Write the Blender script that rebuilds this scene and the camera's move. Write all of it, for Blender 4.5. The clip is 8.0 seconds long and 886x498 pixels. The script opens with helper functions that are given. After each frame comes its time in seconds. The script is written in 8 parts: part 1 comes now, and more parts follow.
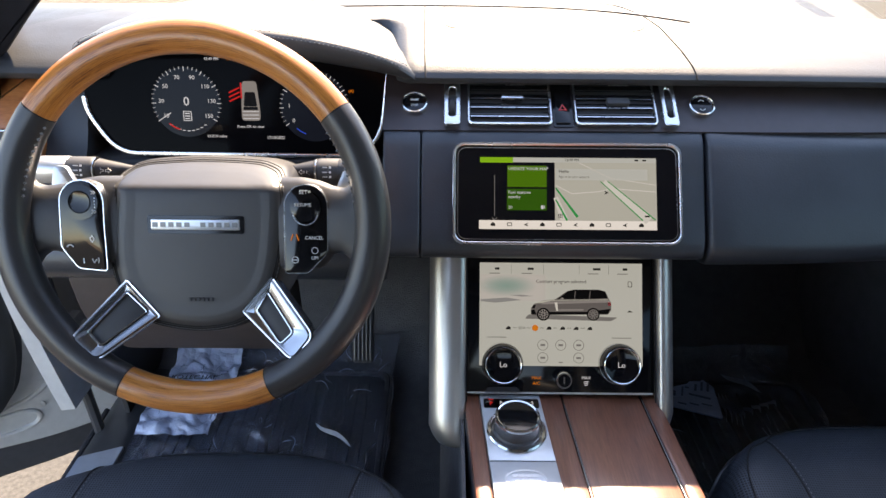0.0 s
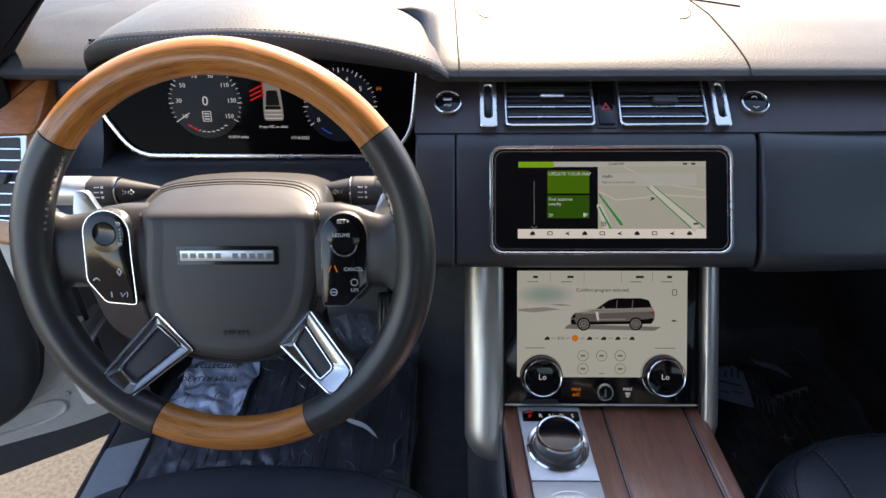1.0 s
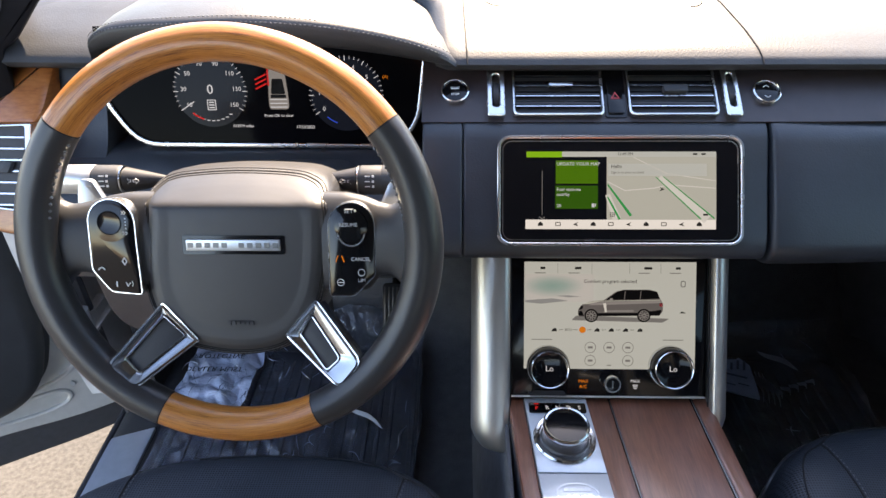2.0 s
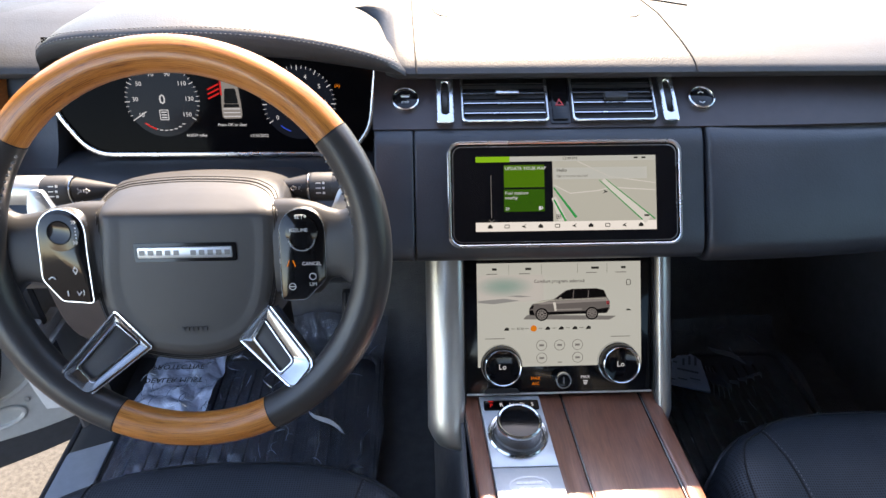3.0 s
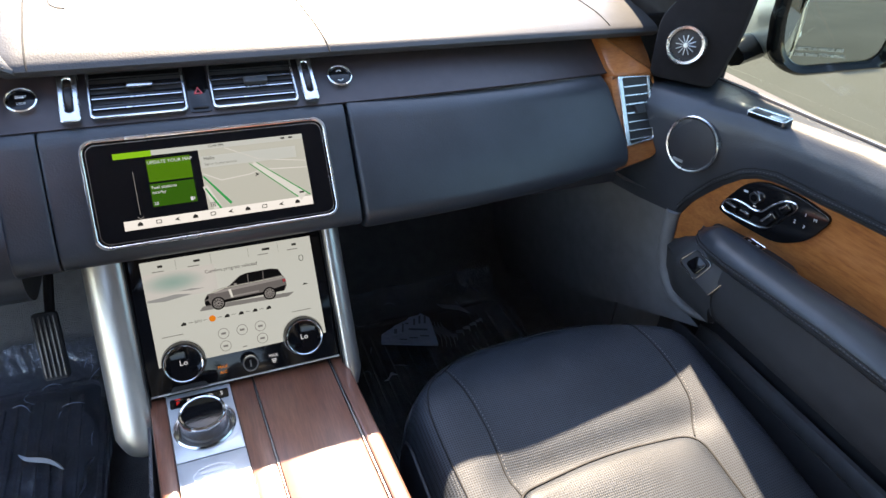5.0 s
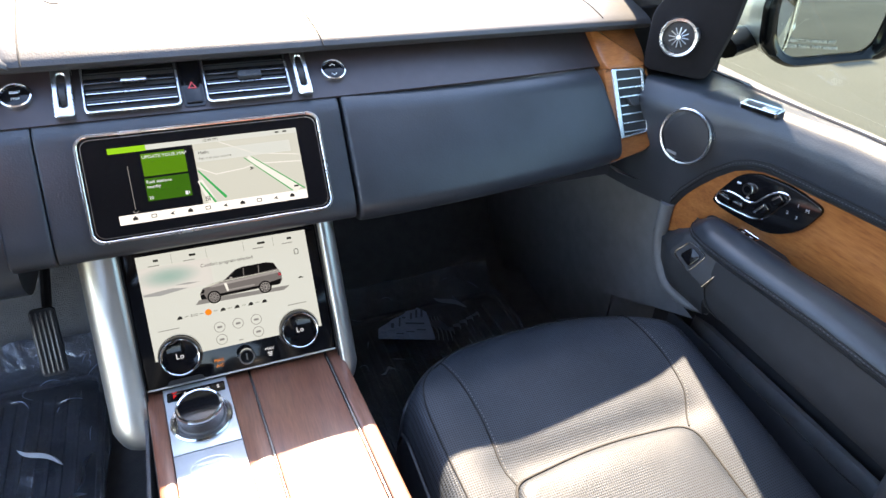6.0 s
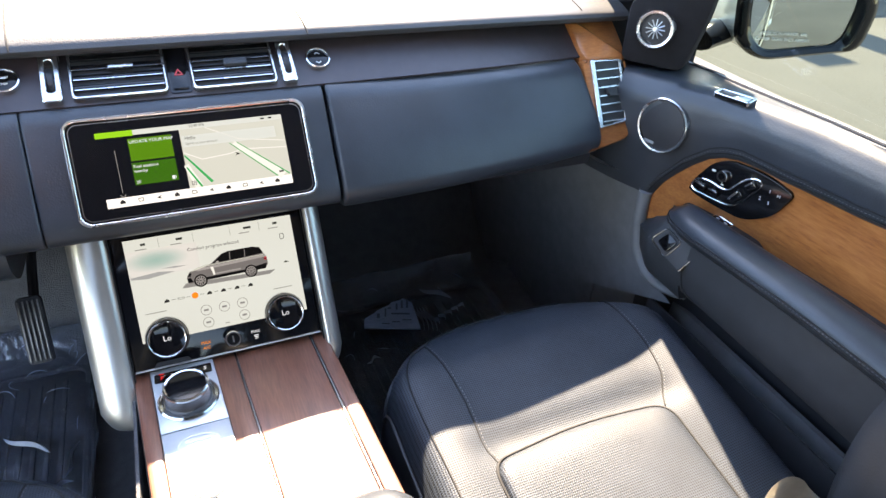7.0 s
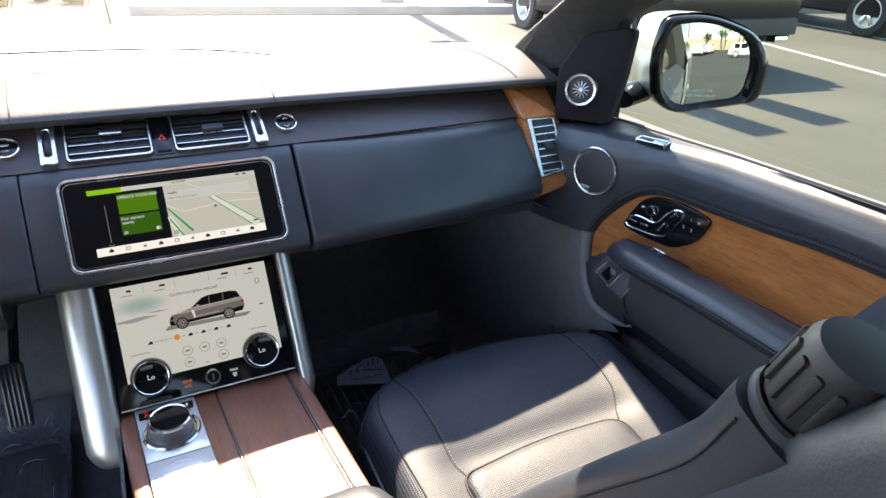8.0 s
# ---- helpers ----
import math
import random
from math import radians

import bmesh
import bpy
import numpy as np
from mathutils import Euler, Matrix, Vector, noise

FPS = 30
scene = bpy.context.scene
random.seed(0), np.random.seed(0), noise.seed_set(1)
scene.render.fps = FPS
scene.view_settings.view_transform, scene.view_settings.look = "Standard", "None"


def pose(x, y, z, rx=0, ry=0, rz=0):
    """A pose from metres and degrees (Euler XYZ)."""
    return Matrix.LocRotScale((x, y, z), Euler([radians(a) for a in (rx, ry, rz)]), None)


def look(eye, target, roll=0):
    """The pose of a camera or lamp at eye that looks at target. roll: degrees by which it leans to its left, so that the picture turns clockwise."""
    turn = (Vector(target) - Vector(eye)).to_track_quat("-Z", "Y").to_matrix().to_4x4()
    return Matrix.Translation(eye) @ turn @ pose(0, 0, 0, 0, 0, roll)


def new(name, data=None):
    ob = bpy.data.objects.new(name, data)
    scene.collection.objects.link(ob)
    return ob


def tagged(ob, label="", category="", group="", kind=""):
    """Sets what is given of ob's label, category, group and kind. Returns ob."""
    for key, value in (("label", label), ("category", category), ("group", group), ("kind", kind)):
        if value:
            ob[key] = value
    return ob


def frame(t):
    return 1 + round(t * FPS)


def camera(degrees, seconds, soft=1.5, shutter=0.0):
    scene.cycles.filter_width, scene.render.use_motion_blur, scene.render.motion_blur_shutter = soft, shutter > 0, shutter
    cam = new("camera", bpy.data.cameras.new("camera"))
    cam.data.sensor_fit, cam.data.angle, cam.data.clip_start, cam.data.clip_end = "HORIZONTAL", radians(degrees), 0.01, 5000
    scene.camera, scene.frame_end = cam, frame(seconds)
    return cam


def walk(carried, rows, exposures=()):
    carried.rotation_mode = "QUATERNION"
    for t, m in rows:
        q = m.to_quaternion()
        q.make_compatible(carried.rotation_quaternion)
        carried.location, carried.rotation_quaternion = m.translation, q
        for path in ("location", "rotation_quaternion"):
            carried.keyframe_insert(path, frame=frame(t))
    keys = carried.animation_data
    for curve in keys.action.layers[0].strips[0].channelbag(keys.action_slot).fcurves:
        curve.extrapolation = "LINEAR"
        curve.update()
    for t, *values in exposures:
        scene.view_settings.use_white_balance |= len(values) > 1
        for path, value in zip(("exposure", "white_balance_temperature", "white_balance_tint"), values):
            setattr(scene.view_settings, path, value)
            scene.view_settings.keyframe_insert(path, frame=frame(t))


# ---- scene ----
cam = camera(69.6, 8.0)
PATH = [
    (0, (-0.152, 0.019, 1.543), (-0.162, 1.749, 0.54), 0.3),
    (0.5, (-0.175, 0.058, 1.577), (-0.181, 1.761, 0.528), 0.1),
    (1, (-0.188, 0.088, 1.583), (-0.223, 1.742, 0.459), -0.7),
    (2.5, (-0.193, 0.093, 1.577), (-0.238, 1.73, 0.43), -0.7),
    (3, (-0.176, 0.073, 1.587), (-0.115, 1.723, 0.458), 0.2),
    (3.5, (-0.133, 0.047, 1.599), (0.111, 1.695, 0.492), 1.6),
    (4, (-0.072, 0.03, 1.613), (0.419, 1.605, 0.483), 3.5),
    (4.5, (-0.03, 0.01, 1.604), (0.597, 1.541, 0.48), 3.8),
    (5, (-0.014, 0.01, 1.599), (0.652, 1.509, 0.455), 3.8),
    (6.5, (-0.011, -0.009, 1.597), (0.656, 1.481, 0.442), 3.5),
    (7, (-0.015, -0.03, 1.592), (0.687, 1.448, 0.442), 4.1),
    (7.5, (-0.024, -0.079, 1.583), (0.754, 1.392, 0.474), 3.4),
    (8, (-0.051, -0.152, 1.576), (0.783, 1.422, 0.667), 2.1),
]
walk(cam, [(t, look(eye, target, roll)) for t, eye, target, roll in PATH],
     exposures=[(0.0, 2.80, 7450, 17), (0.5, 2.65, 7450, 17), (1.0, 2.42, 7450, 17), (2.5, 3.05, 7400, 17), (3.0, 2.98, 7350, 17), (4.0, 2.78, 7200, 17), (4.5, 2.90, 7200, 16), (5.2, 3.34, 7200, 15), (6.5, 3.76, 7200, 15), (7.5, 3.76, 7200, 15), (8.0, 3.23, 7200, 15)])

# ---- light: clear sky, sun ahead and to the right of the car ----
SUN_DIR = Vector((0.175, 0.92, 1.0)).normalized()      # towards the sun
SUN_EL = math.asin(SUN_DIR.z)
SUN_AZ = math.atan2(SUN_DIR.x, SUN_DIR.y)
world = bpy.data.worlds.new("sky")
scene.world = world
world.use_nodes = True
wn = world.node_tree
sky = wn.nodes.new("ShaderNodeTexSky")
sky.sky_type = "NISHITA"
sky.sun_disc = False
sky.dust_density = 0.4
sky.sun_elevation = SUN_EL
sky.sun_rotation = SUN_AZ
wn.nodes["Background"].inputs[1].default_value = 0.15
wn.links.new(sky.outputs[0], wn.nodes["Background"].inputs[0])
sun_data = bpy.data.lights.new("sun", "SUN")
sun_data.energy = 4.0
sun_data.angle = radians(0.55)
sun_data.color = (1.0, 0.87, 0.68)
sun = new("sun", sun_data)
sun.matrix_world = look(SUN_DIR * 30, (0, 0, 0))

# ---- materials ----
def base_mat(name, rough=0.5, metal=0.0, spec=0.5, coat=0.0):
    m = bpy.data.materials.new(name)
    m.use_nodes = True
    b = m.node_tree.nodes["Principled BSDF"]
    b.inputs["Roughness"].default_value = rough
    b.inputs["Metallic"].default_value = metal
    b.inputs["Specular IOR Level"].default_value = spec
    b.inputs["Coat Weight"].default_value = coat
    b.inputs["Coat Roughness"].default_value = 0.06
    return m, m.node_tree, b


def coords(nt, kind="Object", scale=(1, 1, 1)):
    tc = nt.nodes.new("ShaderNodeTexCoord")
    mp = nt.nodes.new("ShaderNodeMapping")
    mp.inputs["Scale"].default_value = scale
    nt.links.new(tc.outputs[kind], mp.inputs["Vector"])
    return mp.outputs["Vector"]


def noise_node(nt, vec, scale, detail=3.0, rough=0.55):
    n = nt.nodes.new("ShaderNodeTexNoise")
    n.inputs["Scale"].default_value = scale
    n.inputs["Detail"].default_value = detail
    n.inputs["Roughness"].default_value = rough
    nt.links.new(vec, n.inputs["Vector"])
    return n.outputs["Fac"]


def ramp(nt, fac, stops):
    r = nt.nodes.new("ShaderNodeValToRGB")
    while len(r.color_ramp.elements) < len(stops):
        r.color_ramp.elements.new(0.5)
    for e, (p, c) in zip(r.color_ramp.elements, stops):
        e.position = p
        e.color = (*c, 1)
    nt.links.new(fac, r.inputs["Fac"])
    return r.outputs["Color"]


def bump(nt, b, height, strength=0.3, distance=0.001, prev=None):
    n = nt.nodes.new("ShaderNodeBump")
    n.inputs["Strength"].default_value = strength
    n.inputs["Distance"].default_value = distance
    nt.links.new(height, n.inputs["Height"])
    if prev is not None:
        nt.links.new(prev, n.inputs["Normal"])
    nt.links.new(n.outputs["Normal"], b.inputs["Normal"])
    return n.outputs["Normal"]


def plain(name, col, rough=0.5, metal=0.0, spec=0.5, coat=0.0, var=0.12, grain=0.1, scale=60, fine=900, bdist=0.0006):
    """Base colour with blotches and fine grain, uneven gloss and a little relief."""
    m, nt, b = base_mat(name, rough, metal, spec, coat)
    v = coords(nt)
    big = noise_node(nt, v, scale, 4)
    lo = tuple(c * (1 - var) for c in col)
    hi = tuple(min(1, c * (1 + var)) for c in col)
    nt.links.new(ramp(nt, big, [(0.3, lo), (0.7, hi)]), b.inputs["Base Color"])
    mr = nt.nodes.new("ShaderNodeMapRange")
    mr.inputs["To Min"].default_value = max(0.02, rough - 0.07)
    mr.inputs["To Max"].default_value = min(1, rough + 0.07)
    nt.links.new(noise_node(nt, v, scale * 0.4, 5), mr.inputs["Value"])
    nt.links.new(mr.outputs[0], b.inputs["Roughness"])
    if grain:
        bump(nt, b, noise_node(nt, v, fine, 2), grain, bdist)
    return m


def leather(name, col, rough=0.48, pebble=0.35, perforated=False, spec=0.5):
    m, nt, b = base_mat(name, rough, 0.0, spec)
    v = coords(nt)
    n = noise_node(nt, v, 14, 5)
    lo = tuple(c * 0.82 for c in col)
    hi = tuple(c * 1.15 for c in col)
    colour = ramp(nt, n, [(0.3, lo), (0.7, hi)])
    vo = nt.nodes.new("ShaderNodeTexVoronoi")
    vo.inputs["Scale"].default_value = 420
    nt.links.new(v, vo.inputs["Vector"])
    nrm = bump(nt, b, vo.outputs["Distance"], pebble, 0.0008)
    nrm = bump(nt, b, noise_node(nt, v, 22, 3), 0.10, 0.003, nrm)
    if perforated:
        flat = coords(nt, "Object", (1, 1, 0.0))
        pv = nt.nodes.new("ShaderNodeTexVoronoi")
        pv.inputs["Scale"].default_value = 300
        pv.inputs["Randomness"].default_value = 0.0
        nt.links.new(flat, pv.inputs["Vector"])
        hole = nt.nodes.new("ShaderNodeMapRange")
        hole.inputs["From Min"].default_value = 0.26
        hole.inputs["From Max"].default_value = 0.40
        nt.links.new(pv.outputs["Distance"], hole.inputs["Value"])
        mx = nt.nodes.new("ShaderNodeMix")
        mx.data_type = "RGBA"
        mx.inputs[6].default_value = tuple(c * 0.2 for c in col) + (1,)
        nt.links.new(hole.outputs[0], mx.inputs[0])
        nt.links.new(colour, mx.inputs[7])
        colour = mx.outputs[2]
        bump(nt, b, hole.outputs[0], 0.35, 0.001, nrm)
    nt.links.new(colour, b.inputs["Base Color"])
    mr = nt.nodes.new("ShaderNodeMapRange")
    mr.inputs["To Min"].default_value = rough - 0.06
    mr.inputs["To Max"].default_value = rough + 0.08
    nt.links.new(noise_node(nt, v, 35, 5), mr.inputs["Value"])
    nt.links.new(mr.outputs[0], b.inputs["Roughness"])
    return m


def wood(name, dark, mid, light, stretch, coord="Object", rough=0.32, coat=0.25, fine=1.0, stops=(0.34, 0.5, 0.66)):
    """Veneer: long grain streaks, pores, a wide figure."""
    m, nt, b = base_mat(name, rough, 0.0, 0.5, coat)
    v = coords(nt, coord, stretch)
    g = noise_node(nt, v, 30 * fine, 6, 0.65)
    wide = noise_node(nt, v, 5 * fine, 3)
    mixn = nt.nodes.new("ShaderNodeMath")
    mixn.operation = "MULTIPLY_ADD"
    mixn.inputs[1].default_value = 0.65
    nt.links.new(g, mixn.inputs[0])
    sc = nt.nodes.new("ShaderNodeMath")
    sc.operation = "MULTIPLY"
    sc.inputs[1].default_value = 0.35
    nt.links.new(wide, sc.inputs[0])
    nt.links.new(sc.outputs[0], mixn.inputs[2])
    nt.links.new(ramp(nt, mixn.outputs[0], list(zip(stops, (dark, mid, light)))), b.inputs["Base Color"])
    pores = noise_node(nt, v, 140 * fine, 3)
    bump(nt, b, pores, 0.15, 0.0004)
    return m


def glow(name, col, strength=1.0, rough=0.2):
    m, nt, b = base_mat(name, rough)
    b.inputs["Base Color"].default_value = (*(c * 0.05 for c in col), 1)
    b.inputs["Emission Color"].default_value = (*col, 1)
    b.inputs["Emission Strength"].default_value = strength * LIT
    b.inputs["Specular IOR Level"].default_value = 0.06
    return m


LIT = 0.046                                   # brightness of the displays
MAT = {
    "leather": leather("black grained leather", (0.027, 0.032, 0.040), 0.38, 0.14),
    "dash": leather("black dashboard leather", (0.036, 0.037, 0.040), 0.50, 0.2),
    "perf": leather("black perforated leather", (0.034, 0.042, 0.056), 0.50, 0.2, True, 0.4),
    "wheel_leather": plain("smooth black rim leather", (0.028, 0.028, 0.030), 0.36, var=0.05, grain=0.12, scale=40, fine=900),
    "hub_leather": plain("smooth black hub leather", (0.034, 0.034, 0.036), 0.43, var=0.05, grain=0.12, scale=40, fine=900),
    "soft": plain("soft black plastic", (0.030, 0.032, 0.036), 0.6, grain=0.25, scale=30, fine=700),
    "dark": plain("matt black plastic", (0.018, 0.018, 0.021), 0.55, grain=0.15),
    "recess": plain("dark brown trim", (0.030, 0.022, 0.024), 0.45, grain=0.1),
    "gloss": plain("piano black", (0.006, 0.006, 0.007), 0.09, spec=0.34, coat=0.0, grain=0.0, var=0.05),
    "glass_black": plain("black display glass", (0.004, 0.004, 0.005), 0.07, spec=0.30, grain=0.0, var=0.05),
    "coated": plain("coated display glass", (0.003, 0.003, 0.004), 0.10, spec=0.015, grain=0.0, var=0.05),
    "satin": plain("satin aluminium", (0.60, 0.595, 0.57), 0.42, 0.55, var=0.06, grain=0.12, fine=1500),
    "chrome": plain("bright chrome", (0.75, 0.75, 0.75), 0.14, 1.0, var=0.04, grain=0.0),
    "silver": plain("silver trim", (0.62, 0.63, 0.64), 0.26, 1.0, var=0.05, grain=0.06),
    "brushed": plain("brushed metal plate", (0.50, 0.53, 0.56), 0.38, 0.9, var=0.06, grain=0.15, fine=1800),
    "satin_cap": plain("satin silver cap", (0.62, 0.62, 0.60), 0.34, 0.7, var=0.05, grain=0.05),
    "spoke_metal": plain("smoked polished metal", (0.31, 0.32, 0.34), 0.22, 1.0, var=0.04, grain=0.02),
    "knurl": plain("dark knurled metal", (0.12, 0.12, 0.125), 0.34, 0.8, var=0.1, grain=0.6, fine=1600, bdist=0.001),
    "kick": plain("grey lower trim", (0.15, 0.153, 0.16), 0.6, grain=0.3, scale=30, fine=700),
    "carpet": plain("black carpet", (0.12, 0.12, 0.127), 0.95, spec=0.1, grain=0.9, scale=40, fine=420, bdist=0.004),
    "rubber": plain("black rubber", (0.045, 0.045, 0.050), 0.7, grain=0.3, fine=300),
    "plate_metal": plain("smooth satin plate", (0.52, 0.55, 0.58), 0.40, 0.5, var=0.05, grain=0.06, fine=1800),
    "upright": plain("satin silver upright", (0.46, 0.45, 0.425), 0.33, 0.85, var=0.07, grain=0.05, scale=12, fine=1500),
    "sail": plain("matt black sail trim", (0.012, 0.011, 0.012), 0.85, spec=0.12, grain=0.3, fine=900),
    "sill_metal": plain("satin sill metal", (0.40, 0.44, 0.50), 0.30, 0.35, var=0.05, grain=0.08, fine=1800),
    "thread": plain("grey thread", (0.13, 0.13, 0.135), 0.7, grain=0.0),
    "seam": plain("dark seam", (0.008, 0.008, 0.009), 0.8, grain=0.0),
    # Out of view; pale tone chosen to bounce more light into the cabin.
    "headliner": plain("headliner cloth", (0.42, 0.41, 0.39), 0.9, spec=0.1, grain=0.4, fine=900),
    "pillar": plain("pillar cloth", (0.045, 0.044, 0.045), 0.85, spec=0.15, grain=0.4, fine=1100),
    "paint": plain("silver car paint", (0.46, 0.47, 0.47), 0.30, 0.55, coat=0.6, var=0.04, grain=0.05, fine=2500),
    "door_paint": plain("grey body paint", (0.58, 0.58, 0.57), 0.38, 0.2, coat=0.4, var=0.05, grain=0.05, fine=2000),
    "rimwood": wood("oiled rim wood", (0.13, 0.034, 0.006), (0.42, 0.145, 0.026), (0.58, 0.235, 0.052), (1.3, 40, 1), "UV", 0.32, 0.30, 1.0, (0.38, 0.47, 0.64)),
    "doorwood": wood("walnut door veneer", (0.22, 0.070, 0.018), (0.34, 0.118, 0.031), (0.43, 0.165, 0.048), (14, 0.9, 9), "Object", 0.35, 0.3),
    "dashwood": wood("walnut dash veneer", (0.23, 0.074, 0.022), (0.33, 0.114, 0.034), (0.41, 0.152, 0.047), (2.5, 2.5, 14), "Object", 0.33, 0.3),
    "consolewood": wood("dark walnut console veneer", (0.125, 0.046, 0.027), (0.188, 0.071, 0.041), (0.25, 0.099, 0.058), (16, 1.2, 10), "Object", 0.36, 0.25),
    "white": glow("white display light", (1.0, 0.985, 0.93), 2.0),
    "white_dim": glow("pale display light", (0.79, 0.84, 0.78), 1.45),
    "map_land": glow("map land", (0.58, 0.60, 0.53), 1.9),
    "map_road": glow("map road", (0.72, 0.73, 0.68), 2.1),
    "map_green": glow("map green", (0.02, 0.36, 0.09), 2.0),
    "tile_green": glow("tile green", (0.075, 0.21, 0.008), 2.0),
    "tile_dark": glow("tile dark green", (0.035, 0.13, 0.008), 1.9),
    "lime": glow("lime bar", (0.26, 0.58, 0.02), 2.0),
    "ink": glow("display ink", (0.05, 0.05, 0.05), 1.0),
    "ink_soft": glow("display grey", (0.30, 0.30, 0.29), 1.4),
    "teal": glow("display teal", (0.46, 0.62, 0.57), 1.9),
    "teal_soft": glow("display pale teal", (0.66, 0.74, 0.70), 1.85),
    "carpaint": glow("display car body", (0.20, 0.19, 0.185), 1.5),
    "carlight": glow("display car highlight", (0.40, 0.385, 0.37), 1.5),
    "cardark": glow("display car glass", (0.010, 0.010, 0.011), 1.0),
    "figure": glow("gauge figures", (0.80, 0.84, 0.90), 1.9),
    "gauge_blue": glow("gauge ground", (0.012, 0.016, 0.028), 1.6),
    "amber": glow("amber light", (0.85, 0.25, 0.02), 1.9),
    "red": glow("red light", (0.75, 0.03, 0.03), 1.9),
    "blue": glow("blue light", (0.03, 0.10, 0.75), 1.8),
    "label": plain("white printed label", (0.62, 0.62, 0.62), 0.5, grain=0.0),
    "hazard_red": plain("red hazard mark", (0.45, 0.03, 0.03), 0.4, grain=0.0),
}
cw = MAT["consolewood"].node_tree.nodes["Principled BSDF"]
cw.inputs["Coat Weight"].default_value = 0.6
cw.inputs["Coat Roughness"].default_value = 0.28
WHITE_DIM = ((0.84, 0.84, 0.80), 1.45)
MAT["dark_metal"] = plain("dull dark metal", (0.16, 0.16, 0.16), 0.45, 1.0, var=0.05, grain=0.05)
MAT["ink_pale"] = glow("display pale grey", (0.36, 0.38, 0.38), 1.7)


def scenery():
    """Soft patch of teal fading into the pale display."""
    m = glow("display scenery", (0.6, 0.7, 0.66), WHITE_DIM[1])
    nt = m.node_tree
    b = [n for n in nt.nodes if n.type == "BSDF_PRINCIPLED"][0]
    tc = nt.nodes.new("ShaderNodeTexCoord")
    mp = nt.nodes.new("ShaderNodeMapping")
    mp.inputs["Location"].default_value = (-0.72, 0.0, -1.16)
    mp.inputs["Scale"].default_value = (1.8, 0.0, 2.0)
    ln = nt.nodes.new("ShaderNodeVectorMath")
    ln.operation = "LENGTH"
    nt.links.new(tc.outputs["Generated"], mp.inputs[0])
    nt.links.new(mp.outputs[0], ln.inputs[0])
    w = WHITE_DIM[0]
    nt.links.new(ramp(nt, ln.outputs["Value"], [(0.0, (0.36, 0.56, 0.50)), (0.35, (0.48, 0.63, 0.58)), (0.85, w), (1.0, w)]), b.inputs["Emission Color"])
    return m


MAT["scenery"] = scenery()

# ---- building tools ----
def thing(name, loc, label, category, group="", kind=""):
    e = new(name)
    e.location = loc
    e.empty_display_size = 0.03
    return tagged(e, label, category, group, kind)


def finish(bm, mat, angle=38):
    me = bpy.data.meshes.new("mesh")
    bmesh.ops.recalc_face_normals(bm, faces=bm.faces[:])
    bm.to_mesh(me)
    bm.free()
    me.materials.append(MAT[mat] if isinstance(mat, str) else mat)
    me.polygons.foreach_set("use_smooth", [True] * len(me.polygons))
    me.set_sharp_from_angle(angle=radians(angle))
    return me


def root_of(ob):
    while ob.parent:
        ob = ob.parent
    return ob


def part(name, bm, mat, parent, label="", angle=38):
    """One mesh, given in world places, under a thing or a part."""
    bmesh.ops.translate(bm, verts=bm.verts[:], vec=-root_of(parent).location)
    ob = new(name, finish(bm, mat, angle))
    ob.parent = parent
    return tagged(ob, label)


def solid(name, bm, mat, label, category, kind="structure", angle=38):
    return tagged(new(name, finish(bm, mat, angle)), label, category, "", kind)


def tilted(o, a):
    """Axes of a sloped face: u to the right, v up the slope (a degrees forward of upright), w out towards the cabin."""
    s, c = math.sin(radians(a)), math.cos(radians(a))
    return Matrix(((1, 0, 0, o[0]), (0, s, -c, o[1]), (0, c, s, o[2]), (0, 0, 0, 1)))


def axes(o, u, v):
    u = Vector(u).normalized()
    w = u.cross(Vector(v)).normalized()
    v = w.cross(u)
    return Matrix(((u.x, v.x, w.x, o[0]), (u.y, v.y, w.y, o[1]), (u.z, v.z, w.z, o[2]), (0, 0, 0, 1)))


I4 = Matrix.Identity(4)


def rrect(w, h, r, n=5, cx=0.0, cy=0.0):
    pts = []
    for sx, sy, a0 in ((1, 1, 0), (-1, 1, 90), (-1, -1, 180), (1, -1, 270)):
        for i in range(n + 1):
            a = radians(a0 + 90 * i / n)
            pts.append((cx + sx * (w / 2 - r) + r * math.cos(a), cy + sy * (h / 2 - r) + r * math.sin(a)))
    return pts


def circle(r, n=32, cx=0.0, cy=0.0):
    return [(cx + r * math.cos(2 * math.pi * i / n), cy + r * math.sin(2 * math.pi * i / n)) for i in range(n)]


def round_poly(pts, r, n=4):
    """Polygon with rounded corners; r is one radius or one for each corner."""
    out = []
    k = len(pts)
    for i in range(k):
        p, a, b = Vector(pts[i]), Vector(pts[i - 1]), Vector(pts[(i + 1) % k])
        ri = r[i] if isinstance(r, (list, tuple)) else r
        da, db = (a - p), (b - p)
        t = min(ri, da.length * 0.49, db.length * 0.49)
        if t < 1e-6:
            out.append(tuple(p))
            continue
        s, e = p + da.normalized() * t, p + db.normalized() * t
        for j in range(n + 1):
            f = j / n
            q = s * (1 - f) ** 2 + p * 2 * f * (1 - f) + e * f * f
            out.append(tuple(q))
    return out


